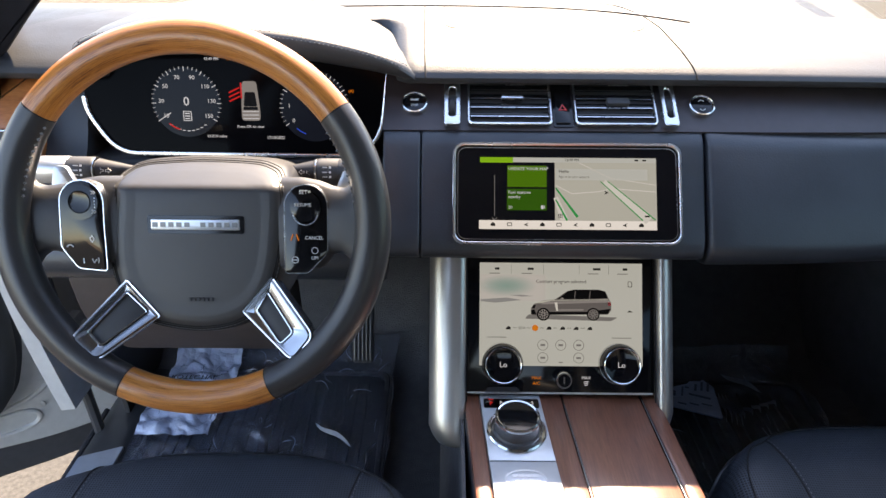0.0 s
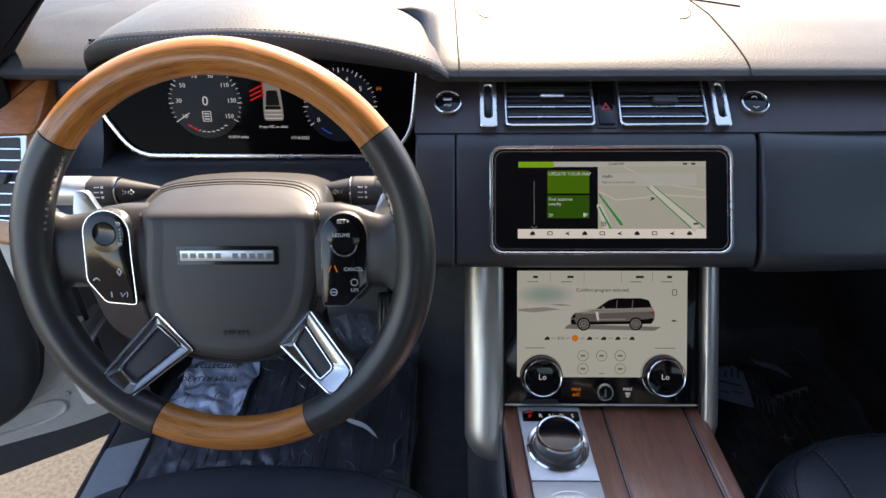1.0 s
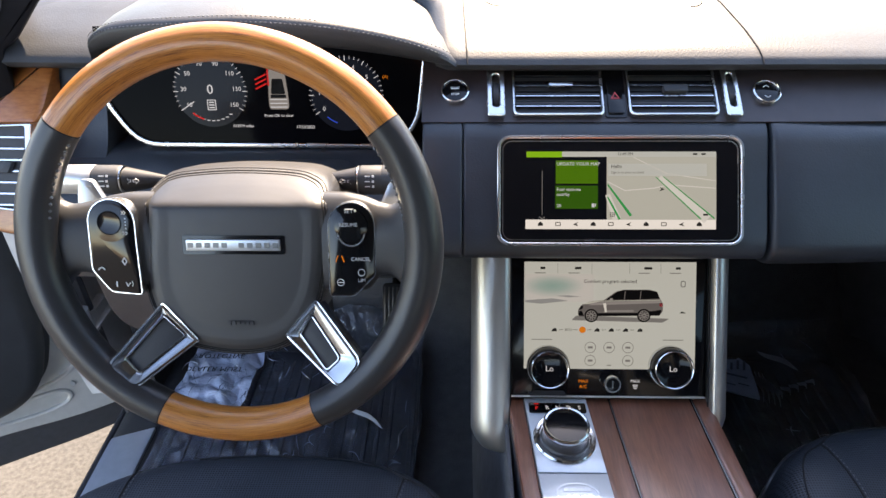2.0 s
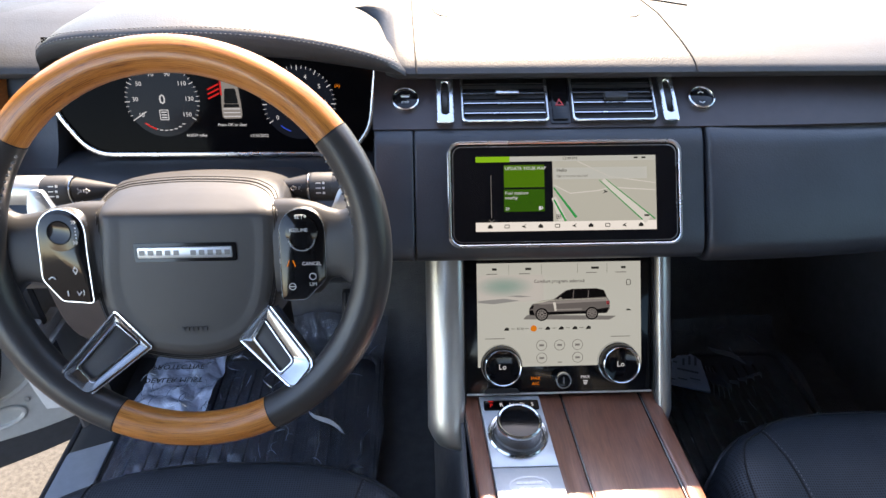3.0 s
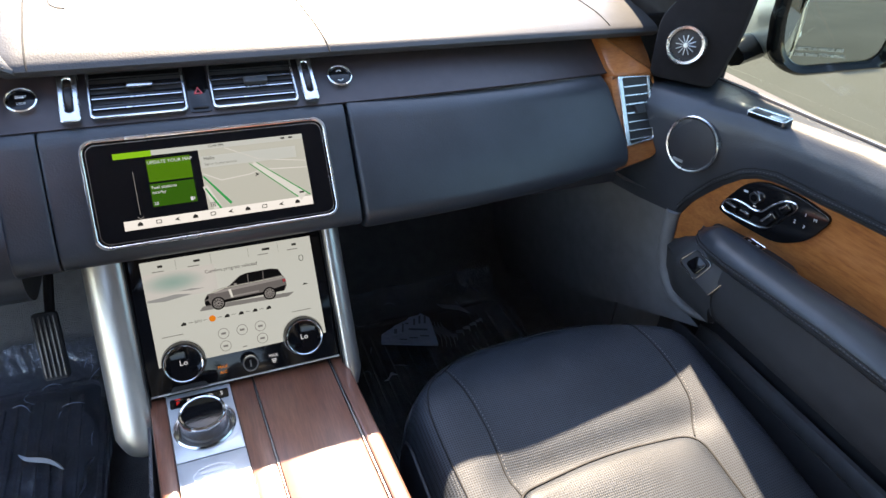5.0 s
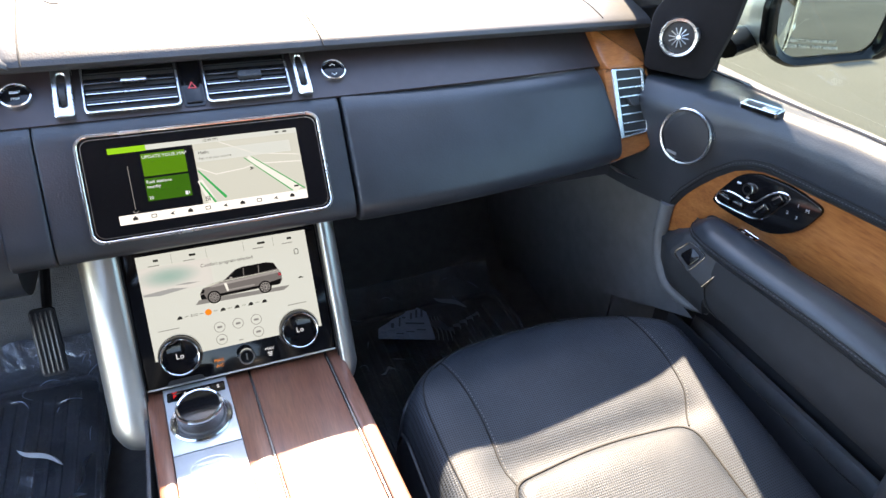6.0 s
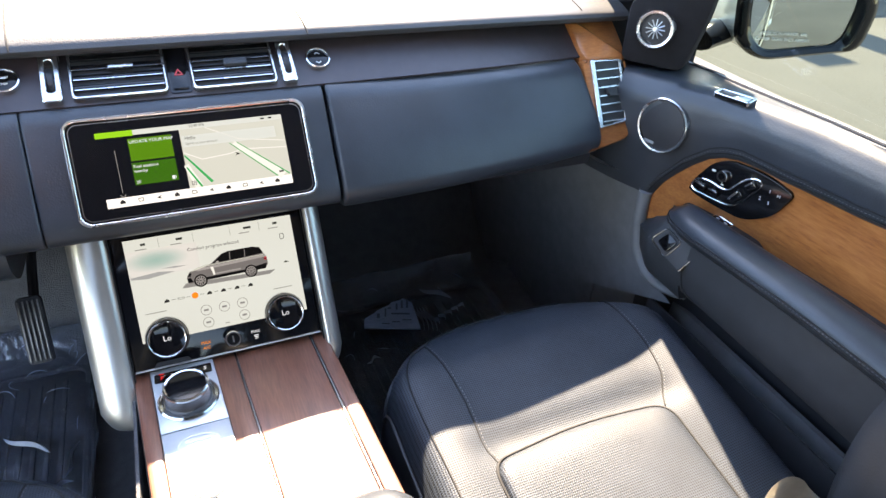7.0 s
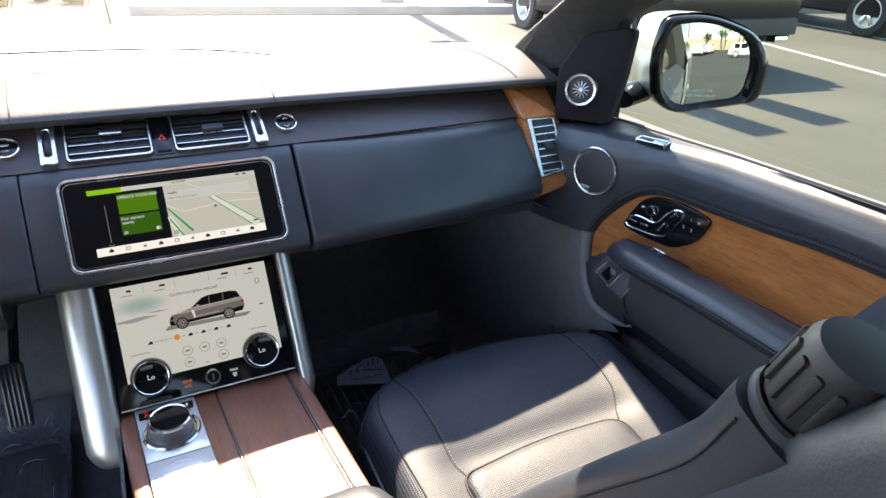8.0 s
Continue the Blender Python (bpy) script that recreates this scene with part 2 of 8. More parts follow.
def grow(pts, d):
    """Offset a closed outline outwards by d (inwards if negative)."""
    area = sum(a[0] * b[1] - b[0] * a[1] for a, b in zip(pts, pts[1:] + pts[:1]))
    sg = 1 if area > 0 else -1
    out = []
    k = len(pts)
    for i in range(k):
        a, b, c = Vector(pts[i - 1]), Vector(pts[i]), Vector(pts[(i + 1) % k])
        e1, e2 = (b - a), (c - b)
        n1 = Vector((e1.y, -e1.x)).normalized() if e1.length > 1e-9 else Vector((0, 0))
        n2 = Vector((e2.y, -e2.x)).normalized() if e2.length > 1e-9 else n1
        nn = (n1 + n2)
        nn = nn.normalized() if nn.length > 1e-6 else n2
        out.append(tuple(b + nn * d * sg))
    return out


def ring_loft(bm, rings, closed=True, cap0=False, cap1=False, uv=None):
    rows = [[bm.verts.new(p) for p in ring] for ring in rings]
    n = len(rings[0])
    lay = bm.loops.layers.uv.verify() if uv else None
    for i in range(len(rows) - 1):
        for j in range(n if closed else n - 1):
            k = (j + 1) % n
            try:
                f = bm.faces.new((rows[i][j], rows[i][k], rows[i + 1][k], rows[i + 1][j]))
            except ValueError:
                continue
            if lay:
                us = (uv[0][i], uv[0][i], uv[0][i + 1], uv[0][i + 1])
                vs = (uv[1] * j / n, uv[1] * (j + 1) / n, uv[1] * (j + 1) / n, uv[1] * j / n)
                for lp, a, b in zip(f.loops, us, vs):
                    lp[lay].uv = (a, b)
    if cap0:
        bm.faces.new(rows[0][::-1])
    if cap1:
        bm.faces.new(rows[-1])
    return rows


def slab(bm, pts, w0, w1, M=I4, edge=0.0):
    """Outline raised from w0 to w1 with a softened upper edge."""
    rings = [[M @ Vector((x, y, w0)) for x, y in pts]]
    if edge:
        rings.append([M @ Vector((x, y, w1 - edge)) for x, y in pts])
        rings.append([M @ Vector((x, y, w1 - edge * 0.3)) for x, y in grow(pts, -edge * 0.3)])
        rings.append([M @ Vector((x, y, w1)) for x, y in grow(pts, -edge)])
    else:
        rings.append([M @ Vector((x, y, w1)) for x, y in pts])
    ring_loft(bm, rings, True, True, True)
    return bm


def band(bm, outer, inner, w0, w1, M=I4, edge=0.0):
    """Flat ring between two outlines with the same number of points."""
    o2, i2 = (grow(outer, -edge), grow(inner, edge)) if edge else (outer, inner)
    r = [[M @ Vector((x, y, w)) for x, y in ps] for ps, w in
         ((outer, w0), (outer, w1 - edge), (o2, w1), (i2, w1), (inner, w1 - edge), (inner, w0), (outer, w0))]
    if not edge:
        r = [r[0], r[1], r[4], r[5], r[0]]
    ring_loft(bm, r, True)
    bmesh.ops.remove_doubles(bm, verts=bm.verts[:], dist=1e-6)
    return bm


def box(bm, c, s, M=I4, edge=0.0):
    x, y, z = c
    a, b, h = s
    return slab(bm, [(x - a / 2, y - b / 2), (x + a / 2, y - b / 2), (x + a / 2, y + b / 2), (x - a / 2, y + b / 2)], z - h / 2, z + h / 2, M, edge)


def lathe(bm, prof, M=I4, seg=36, cap=False):
    rings = []
    for r, h in prof:
        rings.append([M @ Vector((max(r, 1e-5) * math.cos(2 * math.pi * i / seg), max(r, 1e-5) * math.sin(2 * math.pi * i / seg), h)) for i in range(seg)])
    ring_loft(bm, rings, True, cap, cap)
    bmesh.ops.remove_doubles(bm, verts=bm.verts[:], dist=2e-5)
    return bm


def sweep(bm, path, rad, seg=8, closed=False, uvs=False, flat=1.0):
    """Tube along a line of points; rad is one radius or one for each point."""
    pts = [Vector(p) for p in path]
    n = len(pts)
    tang = []
    for i in range(n):
        a = pts[i - 1] if (i or closed) else pts[0]
        b = pts[(i + 1) % n] if (i < n - 1 or closed) else pts[-1]
        tang.append((b - a).normalized())
    up = Vector((0, 0, 1)) if abs(tang[0].z) < 0.9 else Vector((0, 1, 0))
    nrm = tang[0].cross(up).normalized()
    rings, us, dist = [], [], 0.0
    for i in range(n):
        nrm = (nrm - tang[i] * nrm.dot(tang[i])).normalized()
        bi = tang[i].cross(nrm)
        r = rad[i] if isinstance(rad, (list, tuple)) else rad
        rings.append([pts[i] + nrm * r * math.cos(2 * math.pi * j / seg) + bi * r * flat * math.sin(2 * math.pi * j / seg) for j in range(seg)])
        if i:
            dist += (pts[i] - pts[i - 1]).length
        us.append(dist)
    if closed:
        rings.append(rings[0])
        us.append(dist + (pts[0] - pts[-1]).length)
    ring_loft(bm, rings, True, not closed, not closed, (us, 0.1) if uvs else None)
    if closed:
        bmesh.ops.remove_doubles(bm, verts=bm.verts[:], dist=1e-6)
    return bm


def smooth_line(pts, n=8):
    """Catmull-Rom curve through points."""
    P = [Vector(p) for p in pts]
    P = [P[0] * 2 - P[1]] + P + [P[-1] * 2 - P[-2]]
    out = []
    for i in range(1, len(P) - 2):
        for j in range(n):
            t = j / n
            a, b, c, d = P[i - 1], P[i], P[i + 1], P[i + 2]
            out.append(0.5 * ((2 * b) + (c - a) * t + (2 * a - 5 * b + 4 * c - d) * t * t + (3 * b - a - 3 * c + d) * t ** 3))
    out.append(P[-2])
    return out


def sheet(bm, fn, us, vs, thick=0.0):
    """Surface fn(u, v); with thickness along its normals if given."""
    grid = [[Vector(fn(u, v)) for v in vs] for u in us]
    ring_loft(bm, grid, False)
    if thick:
        bmesh.ops.recalc_face_normals(bm, faces=bm.faces[:])
        geo = bmesh.ops.solidify(bm, geom=bm.faces[:], thickness=thick)
    return bm


def lin(a, b, n):
    return [a + (b - a) * i / (n - 1) for i in range(n)]


def lerp(x, xs, ys):
    return float(np.interp(x, xs, ys))


def sstep(x):
    x = max(0.0, min(1.0, x))
    return x * x * (3 - 2 * x)


def stitches(bm, path, step=0.006, length=0.004, r=0.0007):
    """Short thread pieces set along a line."""
    pts = [Vector(p) for p in path]
    carry = 0.0
    for a, b in zip(pts, pts[1:]):
        d = (b - a).length
        if d < 1e-6:
            continue
        t = (b - a) / d
        side = t.orthogonal().normalized()
        s2 = t.cross(side)
        x = carry
        while x < d:
            c = a + t * x
            e0, e1 = c - t * length / 2, c + t * length / 2
            v = [bm.verts.new(e0), *[bm.verts.new(c + (side * math.cos(k * math.pi / 2) + s2 * math.sin(k * math.pi / 2)) * r) for k in range(4)], bm.verts.new(e1)]
            for k in range(4):
                bm.faces.new((v[0], v[1 + k], v[1 + (k + 1) % 4]))
                bm.faces.new((v[5], v[1 + (k + 1) % 4], v[1 + k]))
            x += step
        carry = x - d
    return bm


def letters(bm, text, size, M, cx=0.0, cy=0.0, h=0.0004, align="CENTER", flip=False):
    cu = bpy.data.curves.new("text", "FONT")
    cu.body = text
    cu.size = size
    cu.align_x, cu.align_y = align, "CENTER"
    cu.resolution_u = 2
    cu.extrude = h / 2
    ob = bpy.data.objects.new("text", cu)
    scene.collection.objects.link(ob)
    me = bpy.data.meshes.new_from_object(ob.evaluated_get(bpy.context.evaluated_depsgraph_get()))
    bpy.data.objects.remove(ob)
    me.transform(M @ Matrix.Translation((cx, cy, h / 2)) @ Matrix.Diagonal((-1 if flip else 1, 1, 1, 1)))
    bm.from_mesh(me)
    bpy.data.meshes.remove(me)
    bpy.data.curves.remove(cu)
    return bm


def B():
    return bmesh.new()

# ---- dashboard ----
def lip(x):
    k = ((x + 0.03) / 0.72) ** 2
    return 0.858 + 0.034 * k, 1.323 - (0.014 if x > -0.03 else 0.006) * k


def pad_rise(x):
    """The pad is flatter towards the passenger side."""
    return 1.0 - 0.30 * sstep(x / 0.42)


def dash_end(x):
    return 1.36 - 0.34 * (abs(x + 0.03) / 0.78) ** 2


PAD = [(0.055, -0.024), (0.012, -0.018), (0.002, -0.012), (-0.002, -0.006), (0.004, 0.001), (0.016, 0.008), (0.05, 0.021), (0.12, 0.040), (0.18, 0.047), (0.25, 0.047)]


def pad_point(x, v):
    """v in 0..1 from under the lip to the windscreen."""
    ly, lz = lip(x)
    k = v * len(PAD)
    i = min(int(k), len(PAD) - 1)
    a = PAD[i]
    b = PAD[i + 1] if i < len(PAD) - 1 else (dash_end(x) - ly, 0.022)
    f = k - i
    h = a[1] + (b[1] - a[1]) * f
    y = ly + a[0] + (b[0] - a[0]) * f
    bay = sstep((x + 0.640) / 0.03) * sstep((-0.214 - x) / 0.03)      # open bay under the instrument hood
    return (x, y + bay * max(0.0, 1.0 - y), lz + (h * pad_rise(x) if h > 0 else h))


def pad_at(x, y, up=0.0):
    """Point on top of the pad at plan place x, y."""
    ly, lz = lip(x)
    ys = [p[0] for p in PAD[3:]] + [dash_end(x) - ly]
    zs = [p[1] for p in PAD[3:]] + [0.022]
    h = lerp(y - ly, ys, zs)
    return (x, y, lz + (h * pad_rise(x) if h > 0 else h) + up)


dash = thing("dashboard", (0, 1.0, 1.0), "black leather covered dashboard with a soft padded top", "dashboard")
bm = B()
sheet(bm, pad_point, lin(-0.83, 0.755, 105), lin(0, 1, 34), 0.004)
part("top_pad", bm, "dash", dash, "grained black leather pad", 60)
# seams and airbag lid on the pad
for line in ([(0.177, 0.858), (0.170, 0.90), (0.155, 0.98), (0.135, 1.07), (0.10, 1.2)],
             [(-0.181, 0.858), (-0.184, 0.92), (-0.188, 1.05), (-0.19, 1.2)],
             [(0.655, 0.90), (0.650, 0.95), (0.63, 1.03), (0.60, 1.08)]):
    bm = B()
    sweep(bm, [pad_at(p.x, p.y, 0.0004) for p in smooth_line([(x, y, 0) for x, y in line], 8)], 0.0011, 6)
    part("pad_seam", bm, "seam", dash, "dark seam across the pad")
bm = B()
lid = [(-0.158, 1.075)] + [(-0.158 + 0.02 * (1 - math.cos(radians(a))), 0.985 - 0.02 * math.sin(radians(a))) for a in (0, 30, 60, 90)]
lid += [(0.112 + 0.02 * math.sin(radians(a)), 0.965 + 0.02 * (1 - math.cos(radians(a)))) for a in (0, 30, 60, 90)] + [(0.132, 1.075)]
for half in (lid[:5], lid[5:]):
    part("lid_joint", sweep(B(), [pad_at(x, y, 0.0002) for x, y in half], 0.0008, 6), "seam", dash)
bm = B()
sheet(bm, lambda u, v: pad_at(u, v - 0.39 * (u + 0.20) ** 2, 0.002), lin(-0.34, 0.21, 30), lin(1.082, 1.094, 3), 0.003)
part("defrost_slot", bm, "dark", dash, "thin black demister slot")


def extruded(xs, prof, fn=None, caps=True):
    """Closed profile (y, z) drawn along x; fn may shift points."""
    bm = B()
    rings = []
    for x in xs:
        ring = []
        for y, z in prof:
            p = Vector((x, y, z))
            if fn:
                p = Vector(fn(p))
            ring.append(p)
        rings.append(ring)
    ring_loft(bm, rings, True, caps, caps)
    return bm


FASCIA = round_poly([(0.95, 1.258), (0.846, 1.264), (0.8155, 1.253), (0.7365, 1.139), (0.731, 1.119), (0.748, 1.106), (0.95, 1.12)],
                    [0, 0.012, 0.024, 0.016, 0.012, 0.01, 0], 8)


def shoulders(x0, x1, r=0.007, then=None):
    """Rounds off the upright ends of an extruded panel."""
    def fn(p):
        e = max(0.0, 1 - (p.x - x0) / r, 1 - (x1 - p.x) / r)
        q = Vector(then(p)) if then else p
        return (q.x, q.y + r * (1 - math.sqrt(max(0.0, 1 - min(1, e) ** 2))), q.z)
    return fn


def ends(x0, x1, n, r=0.007):
    return [x0, x0 + r * 0.08, x0 + r * 0.3, x0 + r * 0.6] + lin(x0 + r, x1 - r, n) + [x1 - r * 0.6, x1 - r * 0.3, x1 - r * 0.08, x1]


part("center_fascia", extruded(ends(-0.1855, 0.1835, 3, 0.004), FASCIA, shoulders(-0.1855, 0.1835, 0.004)), "leather", dash, "dark leather fascia round the touchscreen")
part("left_fascia", extruded(ends(-0.236, -0.1866, 2, 0.004), FASCIA, shoulders(-0.236, -0.1866, 0.004)), "leather", dash)
GLOVE = round_poly([(0.95, 1.256), (0.850, 1.2635), (0.812, 1.2545), (0.754, 1.178), (0.727, 1.128), (0.738, 1.103), (0.80, 1.085), (0.95, 1.10)],
                   [0, 0.015, 0.032, 0.05, 0.02, 0.02, 0.02, 0], 7)


def glove_shift(p):
    """The lid sweeps back towards the end panel."""
    k = max(0.0, (p.x - 0.187) / 0.43)
    return (p.x + lerp(p.z, [1.10, 1.16, 1.215, 1.257], [0.015, 0.012, 0.004, -0.004]) * k ** 4,
            p.y + lerp(p.z, [1.12, 1.25], [0.042, 0.030]) * k * k, p.z - 0.017 * k * sstep((p.z - 1.1) / 0.15))


part("glovebox_lid", extruded(ends(0.1875, 0.640, 14), GLOVE, shoulders(0.1875, 0.640, 0.007, glove_shift)), "leather", dash, "smooth dark leather glovebox lid")
# recessed strip behind the vents
STRIP = tilted((0, 0.828, 1.261), 57)
bm = B()
def strip_point(x, v):
    k = max(0.0, (x - 0.20) / 0.44) ** 2
    p = STRIP @ Vector((x, -0.006 + 0.10 * v, 0))
    return p + Vector((0, 0.046 * k, -0.012 * k))


sheet(bm, strip_point, lin(-0.237, 0.655, 30), lin(0, 1, 4), 0.004)
part("trim_strip", bm, "recess", dash, "dark brown trim strip below the pad")
# knee panel under the instruments
KNEE = round_poly([(0.99, 1.185), (0.875, 1.190), (0.838, 1.176), (0.775, 1.125), (0.752, 1.080), (0.780, 1.045), (0.99, 1.03)],
                  [0, 0.012, 0.03, 0.05, 0.04, 0.03, 0], 6)
part("knee_panel", extruded(lin(-0.76, -0.2375, 8), KNEE), "leather", dash, "dark leather panel below the instruments")
CHEEK = round_poly([(0.99, 1.295), (0.935, 1.295), (0.885, 1.20), (0.845, 1.17), (0.99, 1.17)], [0, 0.01, 0.03, 0.01, 0], 4)
part("side_cheek", extruded([-0.735, -0.672], CHEEK), "leather", dash)
part("underside", extruded([-0.70, 0.655], [(0.80, 1.075), (1.25, 0.98), (1.25, 1.22), (0.95, 1.22), (0.95, 1.10), (0.80, 1.095)]), "dark", dash)

# instrument hood
HOOD = smooth_line([(-0.650, 0.872, 1.326), (-0.636, 0.854, 1.352), (-0.595, 0.838, 1.370), (-0.52, 0.826, 1.378), (-0.43, 0.822, 1.381),
                    (-0.34, 0.826, 1.373), (-0.265, 0.836, 1.356), (-0.218, 0.846, 1.338), (-0.194, 0.858, 1.320)], 6)
rings = []
for i, p in enumerate(HOOD):
    s = i / (len(HOOD) - 1)
    k = 0.25 + 0.75 * math.sin(math.pi * s) ** 0.6
    m = math.sin(math.pi * s)
    xf = -0.43 + (p.x + 0.43) * 0.96
    base = pad_at(max(-0.7, min(-0.15, xf)), 1.13)[2] - 0.004
    rings.append([Vector((xf, 0.99, p.z - 0.045 * k)), p + Vector((0, 0.075, -0.032 * k)), p + Vector((0, 0.016, -0.031 * k)), p + Vector((0, 0.006, -0.024 * k)),
                  p + Vector((0, 0.0, -0.006)), p + Vector((0, 0.003, 0)), p + Vector((0, 0.012, 0.0035 * m)),
                  Vector((p.x, 0.90, p.z + 0.010 * m)), Vector((xf, 0.99, p.z + 0.014 * m * 0.6 + 0.003)), Vector((xf, 1.06, max(base, p.z + 0.004 * m))), Vector((xf, 1.16, base - 0.004))])
bm = B()
ring_loft(bm, rings, False)
part("instrument_hood", bm, "dash", dash, "stitched leather hood over the instruments", 60)
bm = B()
for off in (0.0045, 0.0105):
    stitches(bm, [p + Vector((0, 0.001 if off < 0.008 else 0.006, -0.002 if off < 0.008 else 0.0035)) for p in HOOD[2:-2]], 0.0055, 0.004, 0.0009)
part("hood_stitching", bm, "thread", dash, "pale double stitching")

# ---- instrument display ----
CL = tilted((-0.445, 0.89, 1.19), 15)
cluster = thing("instrument_cluster", (-0.445, 0.90, 1.19), "black glass instrument display with two lit dials", "instrument display")
CLOUT = round_poly([(-0.225, 0.16), (-0.225, 0.066), (-0.186, 0.006), (0.170, 0.003), (0.199, 0.038), (0.214, 0.16)], [0, 0.02, 0.03, 0.02, 0.02, 0], 5)
bm = B()
slab(bm, CLOUT, -0.012, 0, CL)
part("glass", bm, "coated", cluster)
bm = B()
path = [CL @ Vector((x, y, 0.002)) for x, y in CLOUT if x > 0 or y < 0.159]
sweep(bm, path, 0.0036, 8, flat=0.8)
part("trim", bm, "silver", cluster, "bright metal trim line")


def dial(c, labels, ring_r, a0, a1, name):
    cx, cy = c
    g = part(name, slab(B(), circle(ring_r * 0.97, 40, cx, cy), 0.0003, 0.0008, CL), "gauge_blue", cluster, "dim blue dial")
    bm = B()
    for i in range(33):
        a = radians(a0 + (a1 - a0) * i / 32)
        r1 = ring_r * (0.92 if i % 4 else 0.87)
        d = Vector((math.cos(a), math.sin(a)))
        n = Vector((-d.y, d.x)) * (0.00028 if i % 4 else 0.0005)
        quad = [d * r1 - n, d * ring_r - n, d * ring_r + n, d * r1 + n]
        slab(bm, [(cx + q.x, cy + q.y) for q in quad], 0.001, 0.0014, CL)
    part("tick_marks", bm, "figure", g, "pale tick marks")
    bm = B()
    for i, s in enumerate(labels):
        if not s:
            continue
        a = radians(a0 + (a1 - a0) * (i + 0.5) / len(labels) if name == "x" else a0 + (a1 - a0) * i / (len(labels) - 1))
        letters(bm, s, ring_r * 0.165, CL, cx + ring_r * 0.72 * math.cos(a), cy + ring_r * 0.72 * math.sin(a) * 1.0, 0.0012)
    part("numerals", bm, "figure", g, "pale numerals")
    return g


speed = dial((-0.080, 0.078), ["10", "30", "50", "70", "90", "110", "130", "150"], 0.050, 212, -32, "speed_dial")
bm = B()
letters(bm, "0", 0.018, CL, -0.080, 0.079, 0.0016)
part("speed_figure", bm, "figure", speed)
bm = B()
band(bm, rrect(0.012, 0.014, 0.001, 2, -0.080, 0.059), rrect(0.010, 0.012, 0.001, 2, -0.080, 0.059), 0.001, 0.0016, CL)
for k in range(3):
    box(bm, (-0.080, 0.0625 - k * 0.0035, 0.0013), (0.007, 0.0016, 0.0006), CL)
part("speed_sign", bm, "figure", speed)
bm = B()
a = radians(212)
for r0, r1 in ((0.30, 0.9),):
    sweep(bm, [CL @ Vector((-0.080 + 0.05 * r * math.cos(a), 0.078 + 0.05 * r * math.sin(a), 0.0015)) for r in (0.55, 0.98)], 0.0007, 5)
part("needle", bm, "figure", speed)
bm = B()
for k in range(9):
    aa = radians(232 + k * 9.5)
    box(bm, (-0.080 + 0.040 * math.cos(aa), 0.078 + 0.040 * math.sin(aa), 0.0013), (0.004, 0.0012, 0.0006), CL)
part("fuel_scale", bm, "figure", speed)
bm = B()
sweep(bm, [CL @ Vector((-0.080 + 0.040 * math.cos(radians(aa)), 0.078 + 0.040 * math.sin(radians(aa)), 0.0018)) for aa in (228, 236, 244, 252)], 0.0011, 5)
part("fuel_reserve", bm, "red", speed)
rev = dial((0.103, 0.0725), ["0", "1", "2", "3", "4", "5", "6", "7"], 0.050, 212, -32, "rev_dial")
bm = B()
sweep(bm, [CL @ Vector((0.103 + 0.040 * math.cos(radians(aa)), 0.0725 + 0.040 * math.sin(radians(aa)), 0.0018)) for aa in (228, 236, 244, 250)], 0.0008, 5)
part("cold_mark", bm, "blue", rev)
bm = B()
sweep(bm, [CL @ Vector((0.103 + 0.040 * math.cos(radians(aa)), 0.0725 + 0.040 * math.sin(radians(aa)), 0.0018)) for aa in (292, 300, 310)], 0.0008, 5)
part("hot_mark", bm, "red", rev)
bm = B()
for word, size, mx_, my_ in (("Press OK to clear", 0.0054, 0.010, 0.0445), ("013539 miles", 0.0052, -0.040, 0.0305), ("17/10/2022", 0.0056, 0.045, 0.0290), ("12:49 PM", 0.0055, -0.040, 0.138)):
    part("message", letters(B(), word, size, CL, mx_, my_, 0.0008), "figure", cluster, "small pale display text")
bm = B()
box(bm, (-0.013, 0.138, 0.001), (0.010, 0.003, 0.0008), CL)
part("warning_lamp", bm, "amber", cluster)
part("idle_symbol", letters(B(), "(A)", 0.006, CL, 0.156, 0.095, 0.0008), "amber", cluster)
# little car seen from behind with open door marks
bm = B()
slab(bm, round_poly([(-0.010, 0.053), (0.033, 0.053), (0.033, 0.070), (0.028, 0.108), (-0.005, 0.108), (-0.010, 0.070)], 0.006, 4), 0.0006, 0.001, CL)
for v in bm.verts:
    v.co.x = -0.4335 + (v.co.x + 0.4335) * 0.62
part("car_picture", bm, "carlight", cluster, "grey car picture")
bm = B()
slab(bm, round_poly([(-0.004, 0.073), (0.027, 0.073), (0.023, 0.093), (0.0, 0.093)], 0.003, 3), 0.001, 0.0013, CL)
for v in bm.verts:
    v.co.x = -0.4335 + (v.co.x + 0.4335) * 0.62
part("car_window", bm, "cardark", cluster)
part("car_rear_glass", slab(B(), round_poly([(0.001, 0.068), (0.022, 0.068), (0.0215, 0.0725), (0.0015, 0.0725)], 0.001, 3), 0.001, 0.0013, CL), "cardark", cluster)
part("car_door_glow", box(B(), (-0.0005, 0.095, 0.0012), (0.0022, 0.022, 0.0006), CL), "red", cluster)
bm = B()
for zz in (0.056, 0.061, 0.066):
    box(bm, (0.0115, zz, 0.0012), (0.023, 0.0011, 0.0006), CL)
part("car_bumper", bm, "figure", cluster)
bm = B()
for k in range(3):
    sweep(bm, [CL @ Vector((-0.018, 0.080 + 0.006 * k, 0.0014)), CL @ Vector((-0.003, 0.087 + 0.006 * k, 0.0014))], 0.0012, 5)
part("door_ajar_mark", bm, "red", cluster, "red open door marks")

